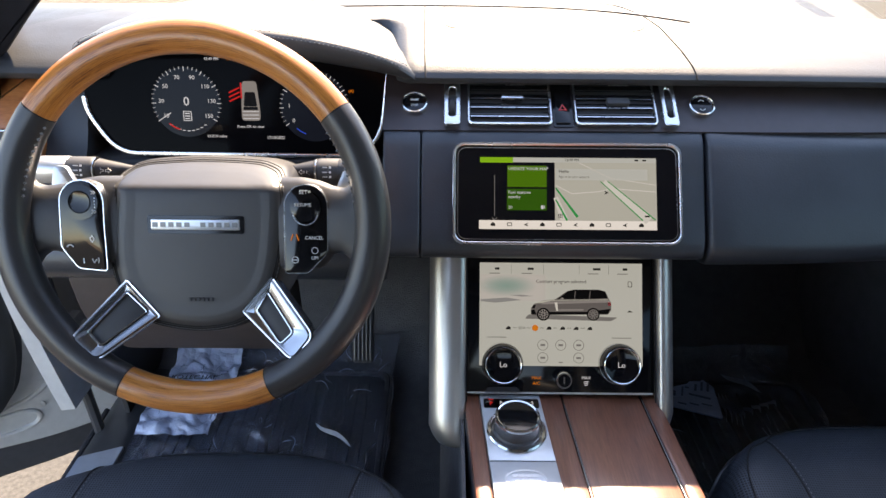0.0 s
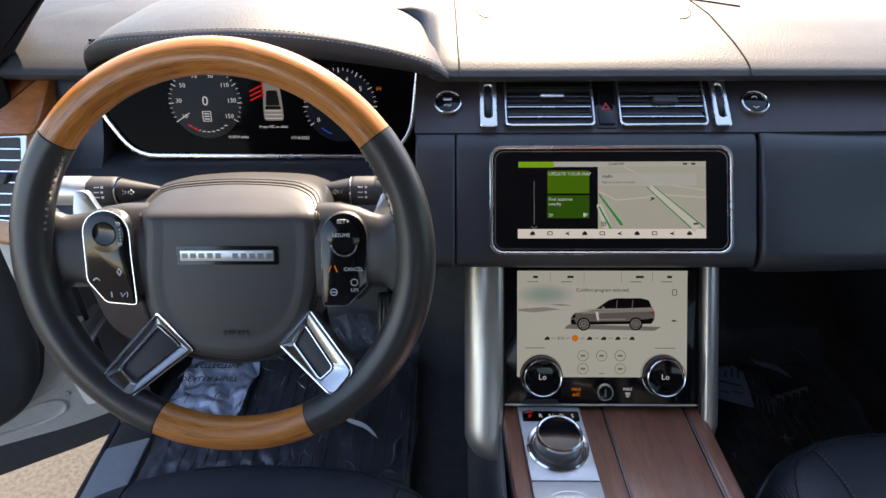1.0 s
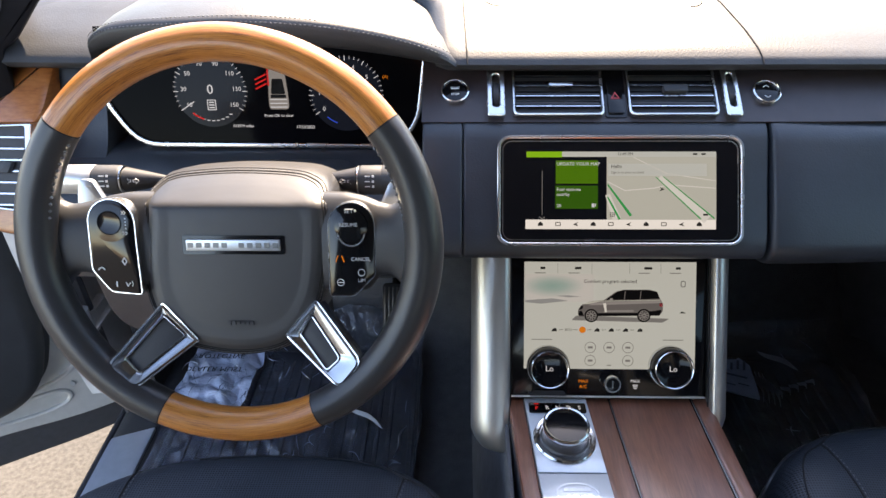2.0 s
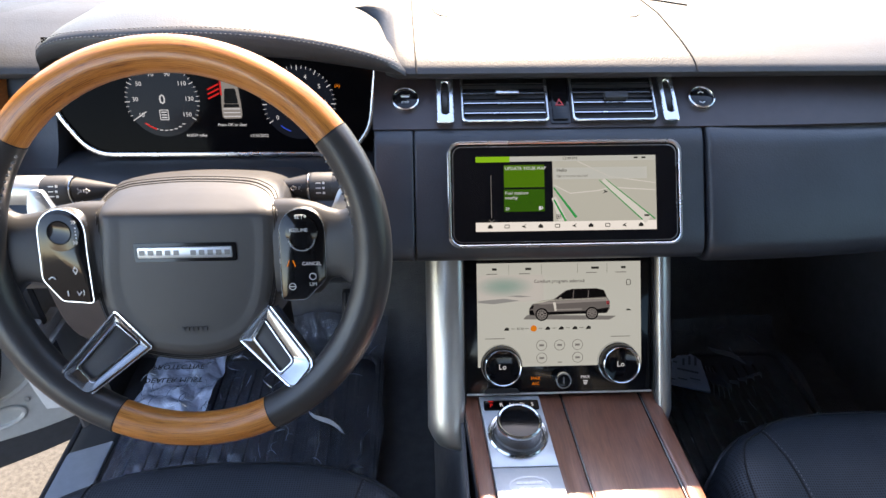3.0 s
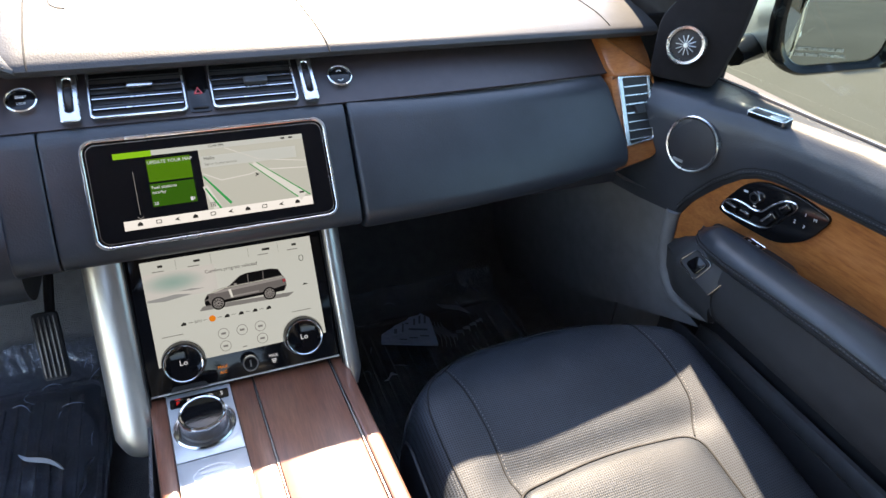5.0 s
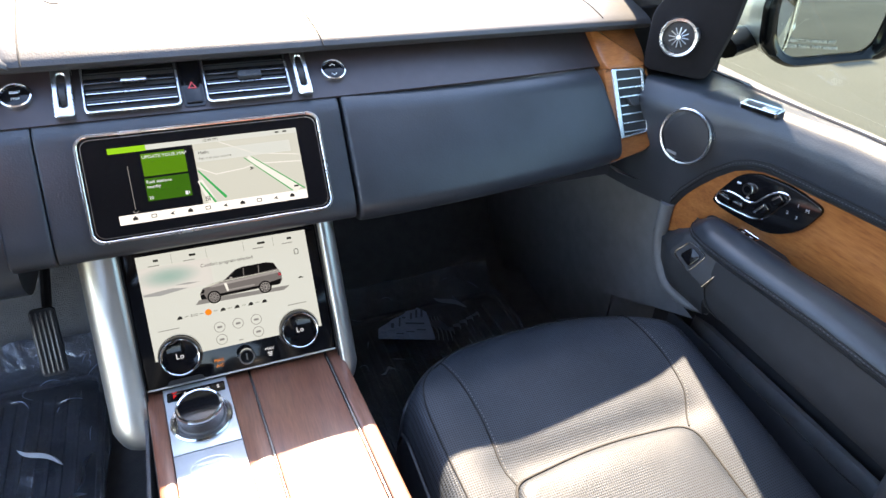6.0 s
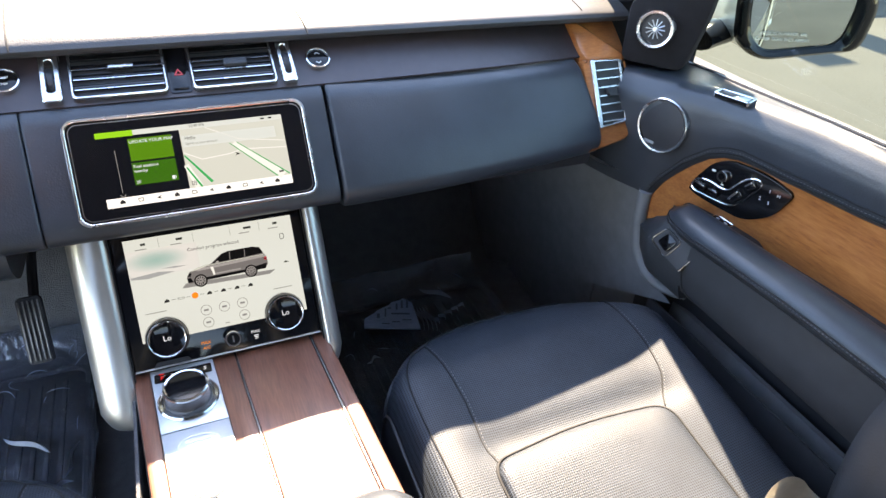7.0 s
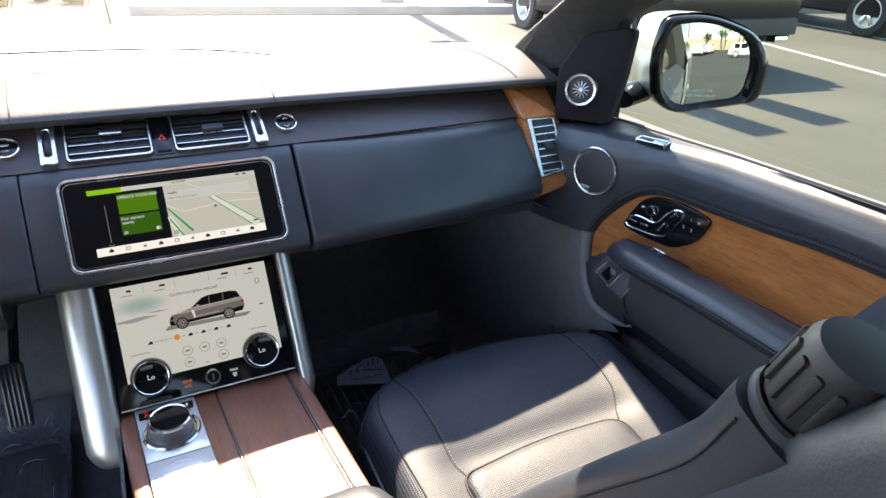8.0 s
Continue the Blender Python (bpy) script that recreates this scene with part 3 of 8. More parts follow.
# ---- buttons on the trim strip ----
def round_button(cx, cy, r, label, word):
    o = STRIP @ Vector((cx, cy, 0))
    t = thing("start_button" if word else "glovebox_button", o, label, "button")
    M = Matrix.Translation(o) @ STRIP.to_3x3().to_4x4()
    part("ring", lathe(B(), [(r * 0.80, 0.0), (r * 0.80, 0.0045), (r * 0.86, 0.0062), (r * 0.95, 0.0055), (r, 0.002), (r, 0.0)], M), "chrome", t, "bright ring")
    part("cap", lathe(B(), [(r * 0.79, 0.0), (r * 0.79, 0.0035), (r * 0.6, 0.0042), (0, 0.0040)], M), "gloss", t)
    bm = B()
    if word:
        letters(bm, "START", r * 0.22, M, 0, r * 0.24, 0.0003)
        letters(bm, "STOP", r * 0.22, M, 0, -r * 0.28, 0.0003)
        box(bm, (0, 0, 0.0046), (r * 0.5, r * 0.08, 0.0003), M)
        for v in bm.verts:
            v.co += M.to_3x3() @ Vector((0, 0, 0.0042))
    else:
        for s in (1, -1):
            sweep(bm, [M @ Vector((-r * 0.2, s * r * 0.35, 0.0044)), M @ Vector((0, s * r * 0.5, 0.0044)), M @ Vector((r * 0.2, s * r * 0.35, 0.0044))], 0.0005, 5)
    part("marking", bm, "label", t, "pale printed marking")


round_button(-0.196, 0.037, 0.0185, "round black start button with a chrome ring on the dark strip", True)
round_button(0.188, 0.035, 0.0180, "round black rocker button with a chrome ring on the dark strip", False)


def center_vent(x0, x1, tab):
    w, h = x1 - x0, 0.074
    cx, cy = (x0 + x1) / 2, 0.0365
    o = STRIP @ Vector((cx, cy, 0))
    M = Matrix.Translation(o) @ STRIP.to_3x3().to_4x4()
    t = thing("air_vent", o, "black air vent with bright edged slats in the dash centre", "air vent", "dashboard air vents")
    bm = B()
    slab(bm, rrect(w, h, 0.006), -0.03, 0.0006, M)
    part("backing", bm, "dark", t)
    bm = B()
    band(bm, rrect(w, h, 0.007), rrect(w - 0.006, h - 0.006, 0.005), 0, 0.0075, M, 0.0008)
    part("rim", bm, "silver", t, "bright thin rim")
    for k in range(4):
        y = h / 2 - 0.009 - k * (h - 0.014) / 4
        bm = B()
        slab(bm, [(-w / 2 + 0.003, y - 0.0055), (w / 2 - 0.003, y - 0.0055), (w / 2 - 0.003, y + 0.0018), (-w / 2 + 0.003, y + 0.0018)], 0.001, 0.0045, M, 0.001)
        s = part("slat", bm, "gloss", t)
        bm = B()
        box(bm, (0, y - 0.0060, 0.0045), (w - 0.008, 0.0011, 0.0016), M)
        part("slat_edge", bm, "silver", s, "bright slat edge")
    bm = B()
    slab(bm, rrect(0.030, 0.010 if tab else 0.006, 0.002, 3, 0.004, 0.006 if not tab else 0.000), 0.004, 0.011, M, 0.001)
    part("tab", bm, "soft" if tab else "silver", t)


center_vent(-0.125, -0.0135, False)
center_vent(0.0165, 0.1255, True)
for x0, x1 in ((-0.1565, -0.1345), (0.1325, 0.1520)):
    cx = (x0 + x1) / 2
    o = STRIP @ Vector((cx, 0.034, 0))
    M = Matrix.Translation(o) @ STRIP.to_3x3().to_4x4()
    t = thing("vent_wheel", o, "satin silver end piece with a black thumb wheel", "vent control", "vent thumb wheels")
    bm = B()
    w, h = x1 - x0, 0.074
    band(bm, rrect(w, h, 0.004), rrect(w * 0.42, h * 0.66, 0.004), 0, 0.010, M, 0.001)
    part("surround", bm, "silver", t)
    bm = B()
    lathe(bm, [(0.0, -0.004), (0.021, -0.004), (0.022, -0.003), (0.022, 0.003), (0.021, 0.004), (0, 0.004)], M @ Matrix.Translation((0, 0, -0.011)) @ Matrix.Rotation(radians(90), 4, "Y"), 40)
    part("wheel", bm, "dark", t)
o = STRIP @ Vector((0.0015, 0.029, 0))
M = Matrix.Translation(o) @ STRIP.to_3x3().to_4x4()
t = thing("hazard_switch", o, "small black hazard switch with a red triangle", "switch")
part("key", slab(B(), rrect(0.019, 0.050, 0.002), -0.004, 0.004, M, 0.001), "gloss", t)
bm = B()
tri = [(-0.0058, -0.0045), (0.0058, -0.0045), (0, 0.0062)]
tin = [(-0.0033, -0.0030), (0.0033, -0.0030), (0, 0.0030)]
band(bm, tri, tin, 0.004, 0.0046, M)
part("triangle", bm, "hazard_red", t, "red triangle mark")
bm = B()
slab(bm, rrect(0.026, 0.074, 0.003, 3, 0.0015, 0.0365), -0.004, 0.0015, STRIP)
part("hazard_surround", bm, "gloss", dash)

# ---- end modules: walnut and side vents ----
def side_vent(o, E, v_out, v_in, side, slats, label):
    """Upright vent let into the end panel: rim, blades, thumb wheel."""
    vent = thing("air_vent", o, label, "air vent", "dashboard air vents")
    part("backing", slab(B(), v_in, -0.024, 0.0008, E), "dark", vent)
    part("rim", band(B(), v_out, v_in, -0.004, 0.005, E, 0.001), "silver", vent, "chrome rim")
    sp = part("rim_side", slab(B(), side, -0.022, 0.0035, E, 0.0025), "silver", vent, "curved chrome edge")
    mx_, my_ = side[0][0] + 0.0055, -0.002
    part("thumb_wheel", slab(B(), rrect(0.0055, 0.026, 0.002, 3, mx_, my_), 0.0, 0.0052, E, 0.001), "dark", sp)
    for xa, xb, y in slats:
        bm = B()
        ring_loft(bm, [[E @ Vector((x, y + q, w)) for q, w in ((-0.0010, 0.001), (-0.0010, 0.0042), (0.0010, 0.0042), (0.0024, 0.001))] for x in (xa, xb)], True, True, True)
        part("slat", bm, "silver", vent)
    xm = (slats[3][0] + slats[3][1]) / 2
    part("tab", slab(B(), round_poly([(xm - 0.010, 0.007), (xm + 0.012, 0.007), (xm + 0.010, -0.007), (xm - 0.004, -0.007)], 0.002, 3), 0.002, 0.009, E, 0.001), "soft", vent)


def end_module(sx, o, label, vent_label):
    E = axes((0.6614, 0.8233, 1.1942), (1, 0.03, 0), (0.073, 0.517, 0.853)) @ Matrix.Diagonal((1.025, 1.025, 1, 1))
    if sx < 0:
        E = Matrix.Translation((-0.090, 0, 0)) @ Matrix.Diagonal((-1, 1, 1, 1)) @ E
    top = 0.090 if sx > 0 else 0.106
    t = thing("dash_end_panel", o, label, "trim panel", "dash end panels")
    low_out = round_poly([(-0.018, 0.0585), (0.0697, 0.0585), (0.0722, 0.009), (0.0722, -0.048), (0.0657, -0.0696), (0.0482, -0.0816), (0.0178, -0.087), (-0.030, -0.094), (-0.018, -0.05)],
                         [0.002, 0.002, 0.03, 0.02, 0.012, 0.01, 0.02, 0.004, 0.01], 5)
    part("veneer", slab(B(), low_out, -0.07, 0.0, E, 0.006), "dashwood", t, "orange brown walnut veneer")
    E2 = E @ Matrix.Translation((0, 0.0575, 0.0)) @ Matrix.Rotation(radians(-24), 4, "X")
    top_out = round_poly([(-0.0130, top), (0.0780, top), (0.0760, 0.030), (0.0697, 0.0), (-0.008, 0.0), (-0.0150, 0.018)], [0.003, 0.005, 0.02, 0.002, 0.004, 0.012], 5)
    part("veneer", slab(B(), top_out, -0.06, 0.0, E2, 0.005), "dashwood", t, "orange brown walnut veneer")
    v_out = round_poly([(-0.0069, 0.0560), (0.0557, 0.0530), (0.0520, -0.0520), (-0.0063, -0.0575)], 0.004, 4)
    v_in = round_poly([(0.0016, 0.0520), (0.0505, 0.0500), (0.0475, -0.0485), (0.0020, -0.0535)], 0.003, 4)
    side = round_poly([(0.0557, 0.0530), (0.0620, 0.0425), (0.0665, 0.0090), (0.0670, -0.0340), (0.0520, -0.0520)], [0.002, 0.01, 0.02, 0.01, 0.002], 3)
    slats = [(0.0025 + 0.0001 * k, 0.0496 - 0.0004 * k, 0.0380 - 0.0142 * k) for k in range(7)]
    side_vent(o, E, v_out, v_in, side, slats, vent_label)


end_module(1, (0.67, 0.85, 1.20), "curved walnut veneer end panel of the dashboard with a vent", "upright side air vent with bright slats in walnut panel")
end_module(-1, (-0.76, 0.85, 1.20), "walnut veneer end panel of the dashboard beside the open driver door", "side air vent with bright slats by the driver door")

# ---- touchscreen ----
S1 = tilted((0, 0.736, 1.140), 35.5) @ Matrix.Translation((0, -0.0042, 0)) @ Matrix.Diagonal((1, 0.986, 1, 1))
screen = thing("touchscreen", S1 @ Vector((0, 0.067, 0)), "wide glossy touchscreen showing a map and green tiles", "touchscreen")
C1 = (0.004, 0.067)
part("bezel", band(B(), rrect(0.297, 0.136, 0.016, 6, *C1), rrect(0.289, 0.128, 0.013, 6, *C1), -0.004, 0.0050, S1, 0.001), "silver", screen, "silver outline")
part("inner_line", band(B(), rrect(0.284, 0.1225, 0.0115, 6, *C1), rrect(0.2825, 0.121, 0.011, 6, *C1), -0.002, 0.0030, S1), "silver", screen)
part("gap", slab(B(), rrect(0.290, 0.129, 0.013, 6, *C1), -0.006, 0.0016, S1), "gloss", screen)
part("glass", slab(B(), rrect(0.282, 0.1205, 0.011, 6, *C1), -0.004, 0.0026, S1), "glass_black", screen)


def panel(bm, x0, y0, x1, y1, w, M):
    return slab(bm, [(x0, y0), (x1, y0), (x1, y1), (x0, y1)], w - 0.0002, w, M)


W1 = 0.0030
part("map_area", panel(B(), -0.012, 0.031, 0.1195, 0.1085, W1, S1), "map_land", screen, "pale map")
part("status_bar", panel(B(), -0.109, 0.1085, 0.1195, 0.1150, W1, S1), "white_dim", screen)
part("lime_bar", panel(B(), -0.109, 0.1078, -0.066, 0.1150, W1 + 0.0003, S1), "lime", screen, "lime green bar")
part("icon_bar", panel(B(), -0.110, 0.0195, 0.1190, 0.0312, W1 + 0.0003, S1), "white", screen, "white icon bar")
t1 = part("tile", panel(B(), -0.0735, 0.0755, -0.0225, 0.1040, W1, S1), "tile_green", screen, "green tile")
t2 = part("tile", panel(B(), -0.0740, 0.0445, -0.0225, 0.0730, W1, S1), "tile_dark", screen, "dark green tile")
part("greeting_bar", panel(B(), -0.0105, 0.085, 0.108, 0.100, W1 + 0.0003, S1), "white_dim", screen)
S1W = S1 @ Matrix.Translation((0, 0, W1 + 0.0002))
bm = B()
letters(bm, "UPDATE YOUR MAP", 0.0058, S1W, -0.0725, 0.0995, 0.0004, "LEFT")
part("tile_text", bm, "figure", t1)
bm = B()
letters(bm, "Fuel stations", 0.0058, S1W, -0.0725, 0.0682, 0.0004, "LEFT")
letters(bm, "nearby", 0.0058, S1W, -0.0725, 0.0622, 0.0004, "LEFT")
letters(bm, "20", 0.0055, S1W, -0.0725, 0.0482, 0.0004, "LEFT")
box(bm, (-0.0285, 0.0487, 0.0003), (0.0032, 0.0046, 0.0004), S1W)
box(bm, (-0.0255, 0.0490, 0.0003), (0.0010, 0.0036, 0.0004), S1W)
part("tile_text", bm, "figure", t2)
bm = B()
S1X = S1 @ Matrix.Translation((0, 0, W1 + 0.0005))
part("clock_text", letters(bm, "12:49 PM", 0.0050, S1X, 0.010, 0.1118, 0.0004), "ink", screen)
part("greeting_text", letters(B(), "Hello", 0.0060, S1X, -0.007, 0.0965, 0.0004, "LEFT"), "ink", screen)
for k in range(2):
    part("status_icon", box(B(), (0.094 + 0.010 * k, 0.1118, 0.0002), (0.005, 0.0020, 0.0004), S1X), "ink", screen)
bm = B()
letters(bm, "Sign in to your account", 0.0042, S1X, -0.007, 0.0893, 0.0004, "LEFT")
part("hint_text", bm, "ink_soft", screen)
for k in range(10):                                  # row of small menu icons
    cx = -0.092 + k * 0.0212
    bm = B()
    if k % 3 == 0:
        slab(bm, [(cx - 0.003, 0.0235), (cx + 0.003, 0.0235), (cx + 0.003, 0.0262), (cx, 0.0288), (cx - 0.003, 0.0262)], 0.0001, 0.0004, S1X)
    elif k % 3 == 1:
        band(bm, rrect(0.0065, 0.0048, 0.001, 2, cx, 0.0258), rrect(0.0048, 0.0030, 0.0006, 2, cx, 0.0258), 0.0001, 0.0004, S1X)
    else:
        slab(bm, [(cx - 0.0032, 0.0252), (cx + 0.0034, 0.0285), (cx + 0.001, 0.0258), (cx + 0.0034, 0.0232)], 0.0001, 0.0004, S1X)
    part("menu_icon", bm, "ink", screen, "dark menu icon")


def road(bm, pts, wd, M):
    P = [Vector(p) for p in pts]
    lp, rp = [], []
    for i, p in enumerate(P):
        d = (P[min(i + 1, len(P) - 1)] - P[max(i - 1, 0)]).normalized()
        n = Vector((-d.y, d.x)) * (wd[i] if isinstance(wd, (list, tuple)) else wd) / 2
        lp.append(p + n)
        rp.append(p - n)
    return slab(bm, [tuple(q) for q in lp + rp[::-1]], 0.0, 0.0002, M)


S1R = S1 @ Matrix.Translation((0, 0, W1 + 0.0001))
for pts, wd in (([(0.000, 0.0320), (-0.011, 0.062)], [0.010, 0.006]), ([(0.109, 0.0320), (0.052, 0.084)], [0.013, 0.005]),
                ([(-0.011, 0.078), (0.010, 0.067), (0.045, 0.070), (0.062, 0.074), (0.119, 0.070)], 0.0013), ([(0.02, 0.108), (0.06, 0.088), (0.119, 0.079)], 0.0010)):
    part("map_road", road(B(), pts, wd, S1R), "map_road", screen)
S1G = S1 @ Matrix.Translation((0, 0, W1 + 0.0004))
for pts, wd in (([(0.017, 0.0360), (-0.011, 0.0745)], [0.0034, 0.0018]), ([(0.0035, 0.0315), (-0.011, 0.059)], [0.0026, 0.0018]),
                ([(0.101, 0.0320), (0.047, 0.0835)], [0.0015, 0.0009]), ([(0.117, 0.0330), (0.056, 0.0840)], [0.0015, 0.0009])):
    part("map_route", road(B(), pts, wd, S1G), "map_green", screen, "green route line")
bm = B()
slab(bm, [(0.051, 0.066), (0.0575, 0.0685), (0.052, 0.0712), (0.0535, 0.0685)], 0, 0.0003, S1G)
part("position_arrow", bm, "ink", screen)
bm = B()
for i in range(3):
    for j in range(3):
        box(bm, (-0.0075 + i * 0.0022, 0.0355 + j * 0.0020, 0.0003), (0.0014, 0.0013, 0.0003), S1G)
part("grid_icon", bm, "ink", screen)
part("map_icon", box(B(), (0.1065, 0.0375, 0.0003), (0.006, 0.0022, 0.0003), S1G), "ink", screen)
bm = B()
box(bm, (-0.090, 0.064, 0.0002), (0.0008, 0.054, 0.0003), S1G)
sweep(bm, [S1G @ Vector((-0.0935, 0.0345, 0.0002)), S1G @ Vector((-0.090, 0.0320, 0.0002)), S1G @ Vector((-0.0865, 0.0345, 0.0002))], 0.0006, 5)
part("scroll_bar", bm, "ink_soft", screen)

# ---- climate panel ----
S2 = tilted((0, 0.661, 0.950), 32.8)
clim = thing("climate_panel", S2 @ Vector((0, 0, 0)), "glossy black control panel with a lit car picture and two dials", "control panel")
part("glass", slab(B(), rrect(0.251, 0.205, 0.004, 3, 0.0015, 0.0995), -0.02, 0, S2, 0.001), "glass_black", clim)
part("lower_line", slab(B(), [(-0.122, -0.0015), (0.125, -0.0015), (0.125, 0.0008), (-0.122, 0.0008)], -0.01, 0.0015, S2), "satin", clim)
part("notch", slab(B(), round_poly([(-0.100, -0.001), (-0.095, 0.007), (-0.055, 0.007), (-0.050, -0.001)], 0.003, 3), -0.01, 0.0015, S2), "dark", clim)
W2 = 0.0006
part("display", panel(B(), -0.1065, 0.0355, 0.1120, 0.1735, W2, S2), "white_dim", clim, "pale lit display")
S2X = S2 @ Matrix.Translation((0, 0, W2 + 0.0001))
part("teal_haze", panel(B(), -0.1055, 0.122, -0.018, 0.1575, 0.0001, S2X), "scenery", clim, "faded teal scenery")
part("horizon_shade", slab(B(), round_poly([(-0.1055, 0.1215), (-0.085, 0.1195), (-0.050, 0.1235), (-0.070, 0.1265), (-0.1055, 0.1240)], 0.002, 4), 0.0002, 0.0004, S2X), "ink_pale", clim)
part("far_shade", slab(B(), round_poly([(-0.066, 0.1298), (-0.050, 0.1280), (-0.034, 0.1287), (-0.050, 0.1305)], 0.001, 4), 0.0002, 0.0004, S2X), "ink_pale", clim)
part("ground_shade", slab(B(), round_poly([(-0.046, 0.0985), (0.070, 0.0960), (0.079, 0.1010), (-0.040, 0.1045)], 0.002, 3), 0.0001, 0.0003, S2X), "ink_soft", clim)
cb = round_poly([(-0.0374, 0.1045), (-0.0376, 0.1123), (-0.0333, 0.1185), (-0.0211, 0.1229), (-0.0046, 0.1248), (0.0111, 0.1358), (0.0204, 0.1380), (0.0526, 0.1382), (0.0627, 0.1357), (0.0664, 0.1267),
                 (0.0701, 0.1209), (0.0702, 0.1108), (0.066, 0.1049), (-0.0115, 0.1038), (-0.0345, 0.1029)], 0.0016, 3)
car = part("car_picture", slab(B(), cb, 0.0003, 0.0006, S2X), "carpaint", clim, "dark silver car in side view")
for nm, w0, mat_, rr, pts in (
        ("car_glass", 0.0006, "cardark", 0.0012, [(-0.0025, 0.1250), (0.0124, 0.1358), (0.0206, 0.1377), (0.0526, 0.1379), (0.0622, 0.1354), (0.0660, 0.1268), (0.0313, 0.1252)]),
        ("car_sill", 0.0006, "cardark", 0.0008, [(-0.0130, 0.1078), (0.0380, 0.1084), (0.0690, 0.1125), (0.0660, 0.1052), (-0.0120, 0.1042)]),
        ("car_nose", 0.0006, "cardark", 0.0008, [(-0.0372, 0.1046), (-0.0374, 0.1100), (-0.0330, 0.1110), (-0.0300, 0.1040)]),
        ("car_grille", 0.0007, "cardark", 0.0005, [(-0.0368, 0.1122), (-0.0336, 0.1170), (-0.0310, 0.1165), (-0.0325, 0.1125)]),
        ("car_bonnet_shine", 0.0006, "map_land", 0.0005, [(-0.0322, 0.1190), (-0.0211, 0.1226), (-0.0046, 0.1245), (-0.0120, 0.1222), (-0.0240, 0.1195)]),
        ("car_shoulder", 0.0006, "carlight", 0.0008, [(-0.0250, 0.1180), (-0.0175, 0.1215), (0.0680, 0.1240), (0.0694, 0.1212), (-0.0174, 0.1180)]),
        ("car_waist_line", 0.0008, "map_land", 0.0003, [(-0.0100, 0.1236), (0.0660, 0.1252), (0.0662, 0.1244), (-0.0100, 0.1228)]),
        ("car_lower_shine", 0.0006, "carlight", 0.0004, [(-0.0030, 0.1112), (0.0330, 0.1118), (0.0330, 0.1098), (-0.0030, 0.1094)]),
        ("car_vent", 0.0008, "map_road", 0.0004, [(-0.0059, 0.1205), (-0.0022, 0.1205), (-0.0010, 0.1092), (-0.0036, 0.1090)]),
        ("car_mirror", 0.0009, "carlight", 0.0008, [(0.0018, 0.1245), (0.0060, 0.1245), (0.0064, 0.1268), (0.0030, 0.1272)]),
        ("car_tail_lamp", 0.0008, "hazard_red", 0.0005, [(0.0662, 0.1165), (0.0700, 0.1170), (0.0694, 0.1210), (0.0655, 0.1212)])):
    part(nm, slab(B(), round_poly(pts, rr, 2), w0, w0 + 0.0002, S2X), mat_, car)
for px0, px1 in ((0.0205, 0.0216), (0.0405, 0.0416)):
    part("car_pillar", slab(B(), [(px0, 0.1252), (px1, 0.1252), (px1 + 0.001, 0.1360), (px0 + 0.001, 0.1360)], 0.0008, 0.0009, S2X), "carpaint", car)
for cx, cy in ((-0.0209, 0.1046), (0.0460, 0.1050)):
    w = part("picture_wheel", slab(B(), circle(0.0086, 24, cx, cy), 0.0008, 0.0010, S2X), "cardark", car)
    part("picture_rim", band(B(), circle(0.0066, 24, cx, cy), circle(0.0059, 24, cx, cy), 0.0010, 0.0012, S2X), "carlight", w)
    for k in range(10):
        a = 2 * math.pi * k / 10
        c0, s0 = math.cos(a), math.sin(a)
        part("spoke", slab(B(), [(cx + 0.0012 * c0 - 0.0005 * s0, cy + 0.0012 * s0 + 0.0005 * c0), (cx + 0.0012 * c0 + 0.0005 * s0, cy + 0.0012 * s0 - 0.0005 * c0),
                                 (cx + 0.0062 * c0 + 0.0006 * s0, cy + 0.0062 * s0 - 0.0006 * c0), (cx + 0.0062 * c0 - 0.0006 * s0, cy + 0.0062 * s0 + 0.0006 * c0)], 0.0010, 0.0012, S2X), "carlight", w)
bm = B()
part("program_text", letters(bm, "Comfort program selected", 0.0062, S2X, 0.003, 0.1485, 0.0004), "ink", clim)
for x0, x1 in ((-0.086, -0.080), (-0.042, -0.034), (0.046, 0.056), (0.086, 0.092)):
    part("tab_icon", box(B(), ((x0 + x1) / 2, 0.1655, 0.0003), (x1 - x0, 0.0030, 0.0004), S2X), "ink", clim)
bm = B()
band(bm, rrect(0.006, 0.008, 0.002, 3, 0.0955, 0.1455), rrect(0.0045, 0.0065, 0.0015, 3, 0.0955, 0.1455), 0.0001, 0.0004, S2X)
part("seat_icon", bm, "ink", clim)
bm = B()
slab(bm, [(0.0915, 0.1080), (0.0945, 0.1105), (0.097, 0.1095), (0.0995, 0.1080)], 0.0001, 0.0004, S2X)
part("ramp_icon", bm, "ink", clim)
for k in range(7):
    cx = -0.068 + k * 0.0182
    if k not in (1, 2):
        bm = B()
        slab(bm, [(cx - 0.0035, 0.0840), (cx + 0.0035, 0.0840), (cx + 0.0032, 0.0872), (cx + 0.0005, 0.0885), (cx - 0.0020, 0.0868)], 0.0001, 0.0004, S2X)
        part("mode_icon", bm, "ink", clim, "dark drive mode icon")
part("mode_word", letters(B(), "ECO", 0.0045, S2X, -0.0495, 0.0860, 0.0004), "ink", clim)
bm = B()
for k in range(6):
    box(bm, (-0.0590 + k * 0.0182, 0.0862, 0.0002), (0.0055, 0.0005, 0.0003), S2X)
part("mode_line", bm, "ink", clim)
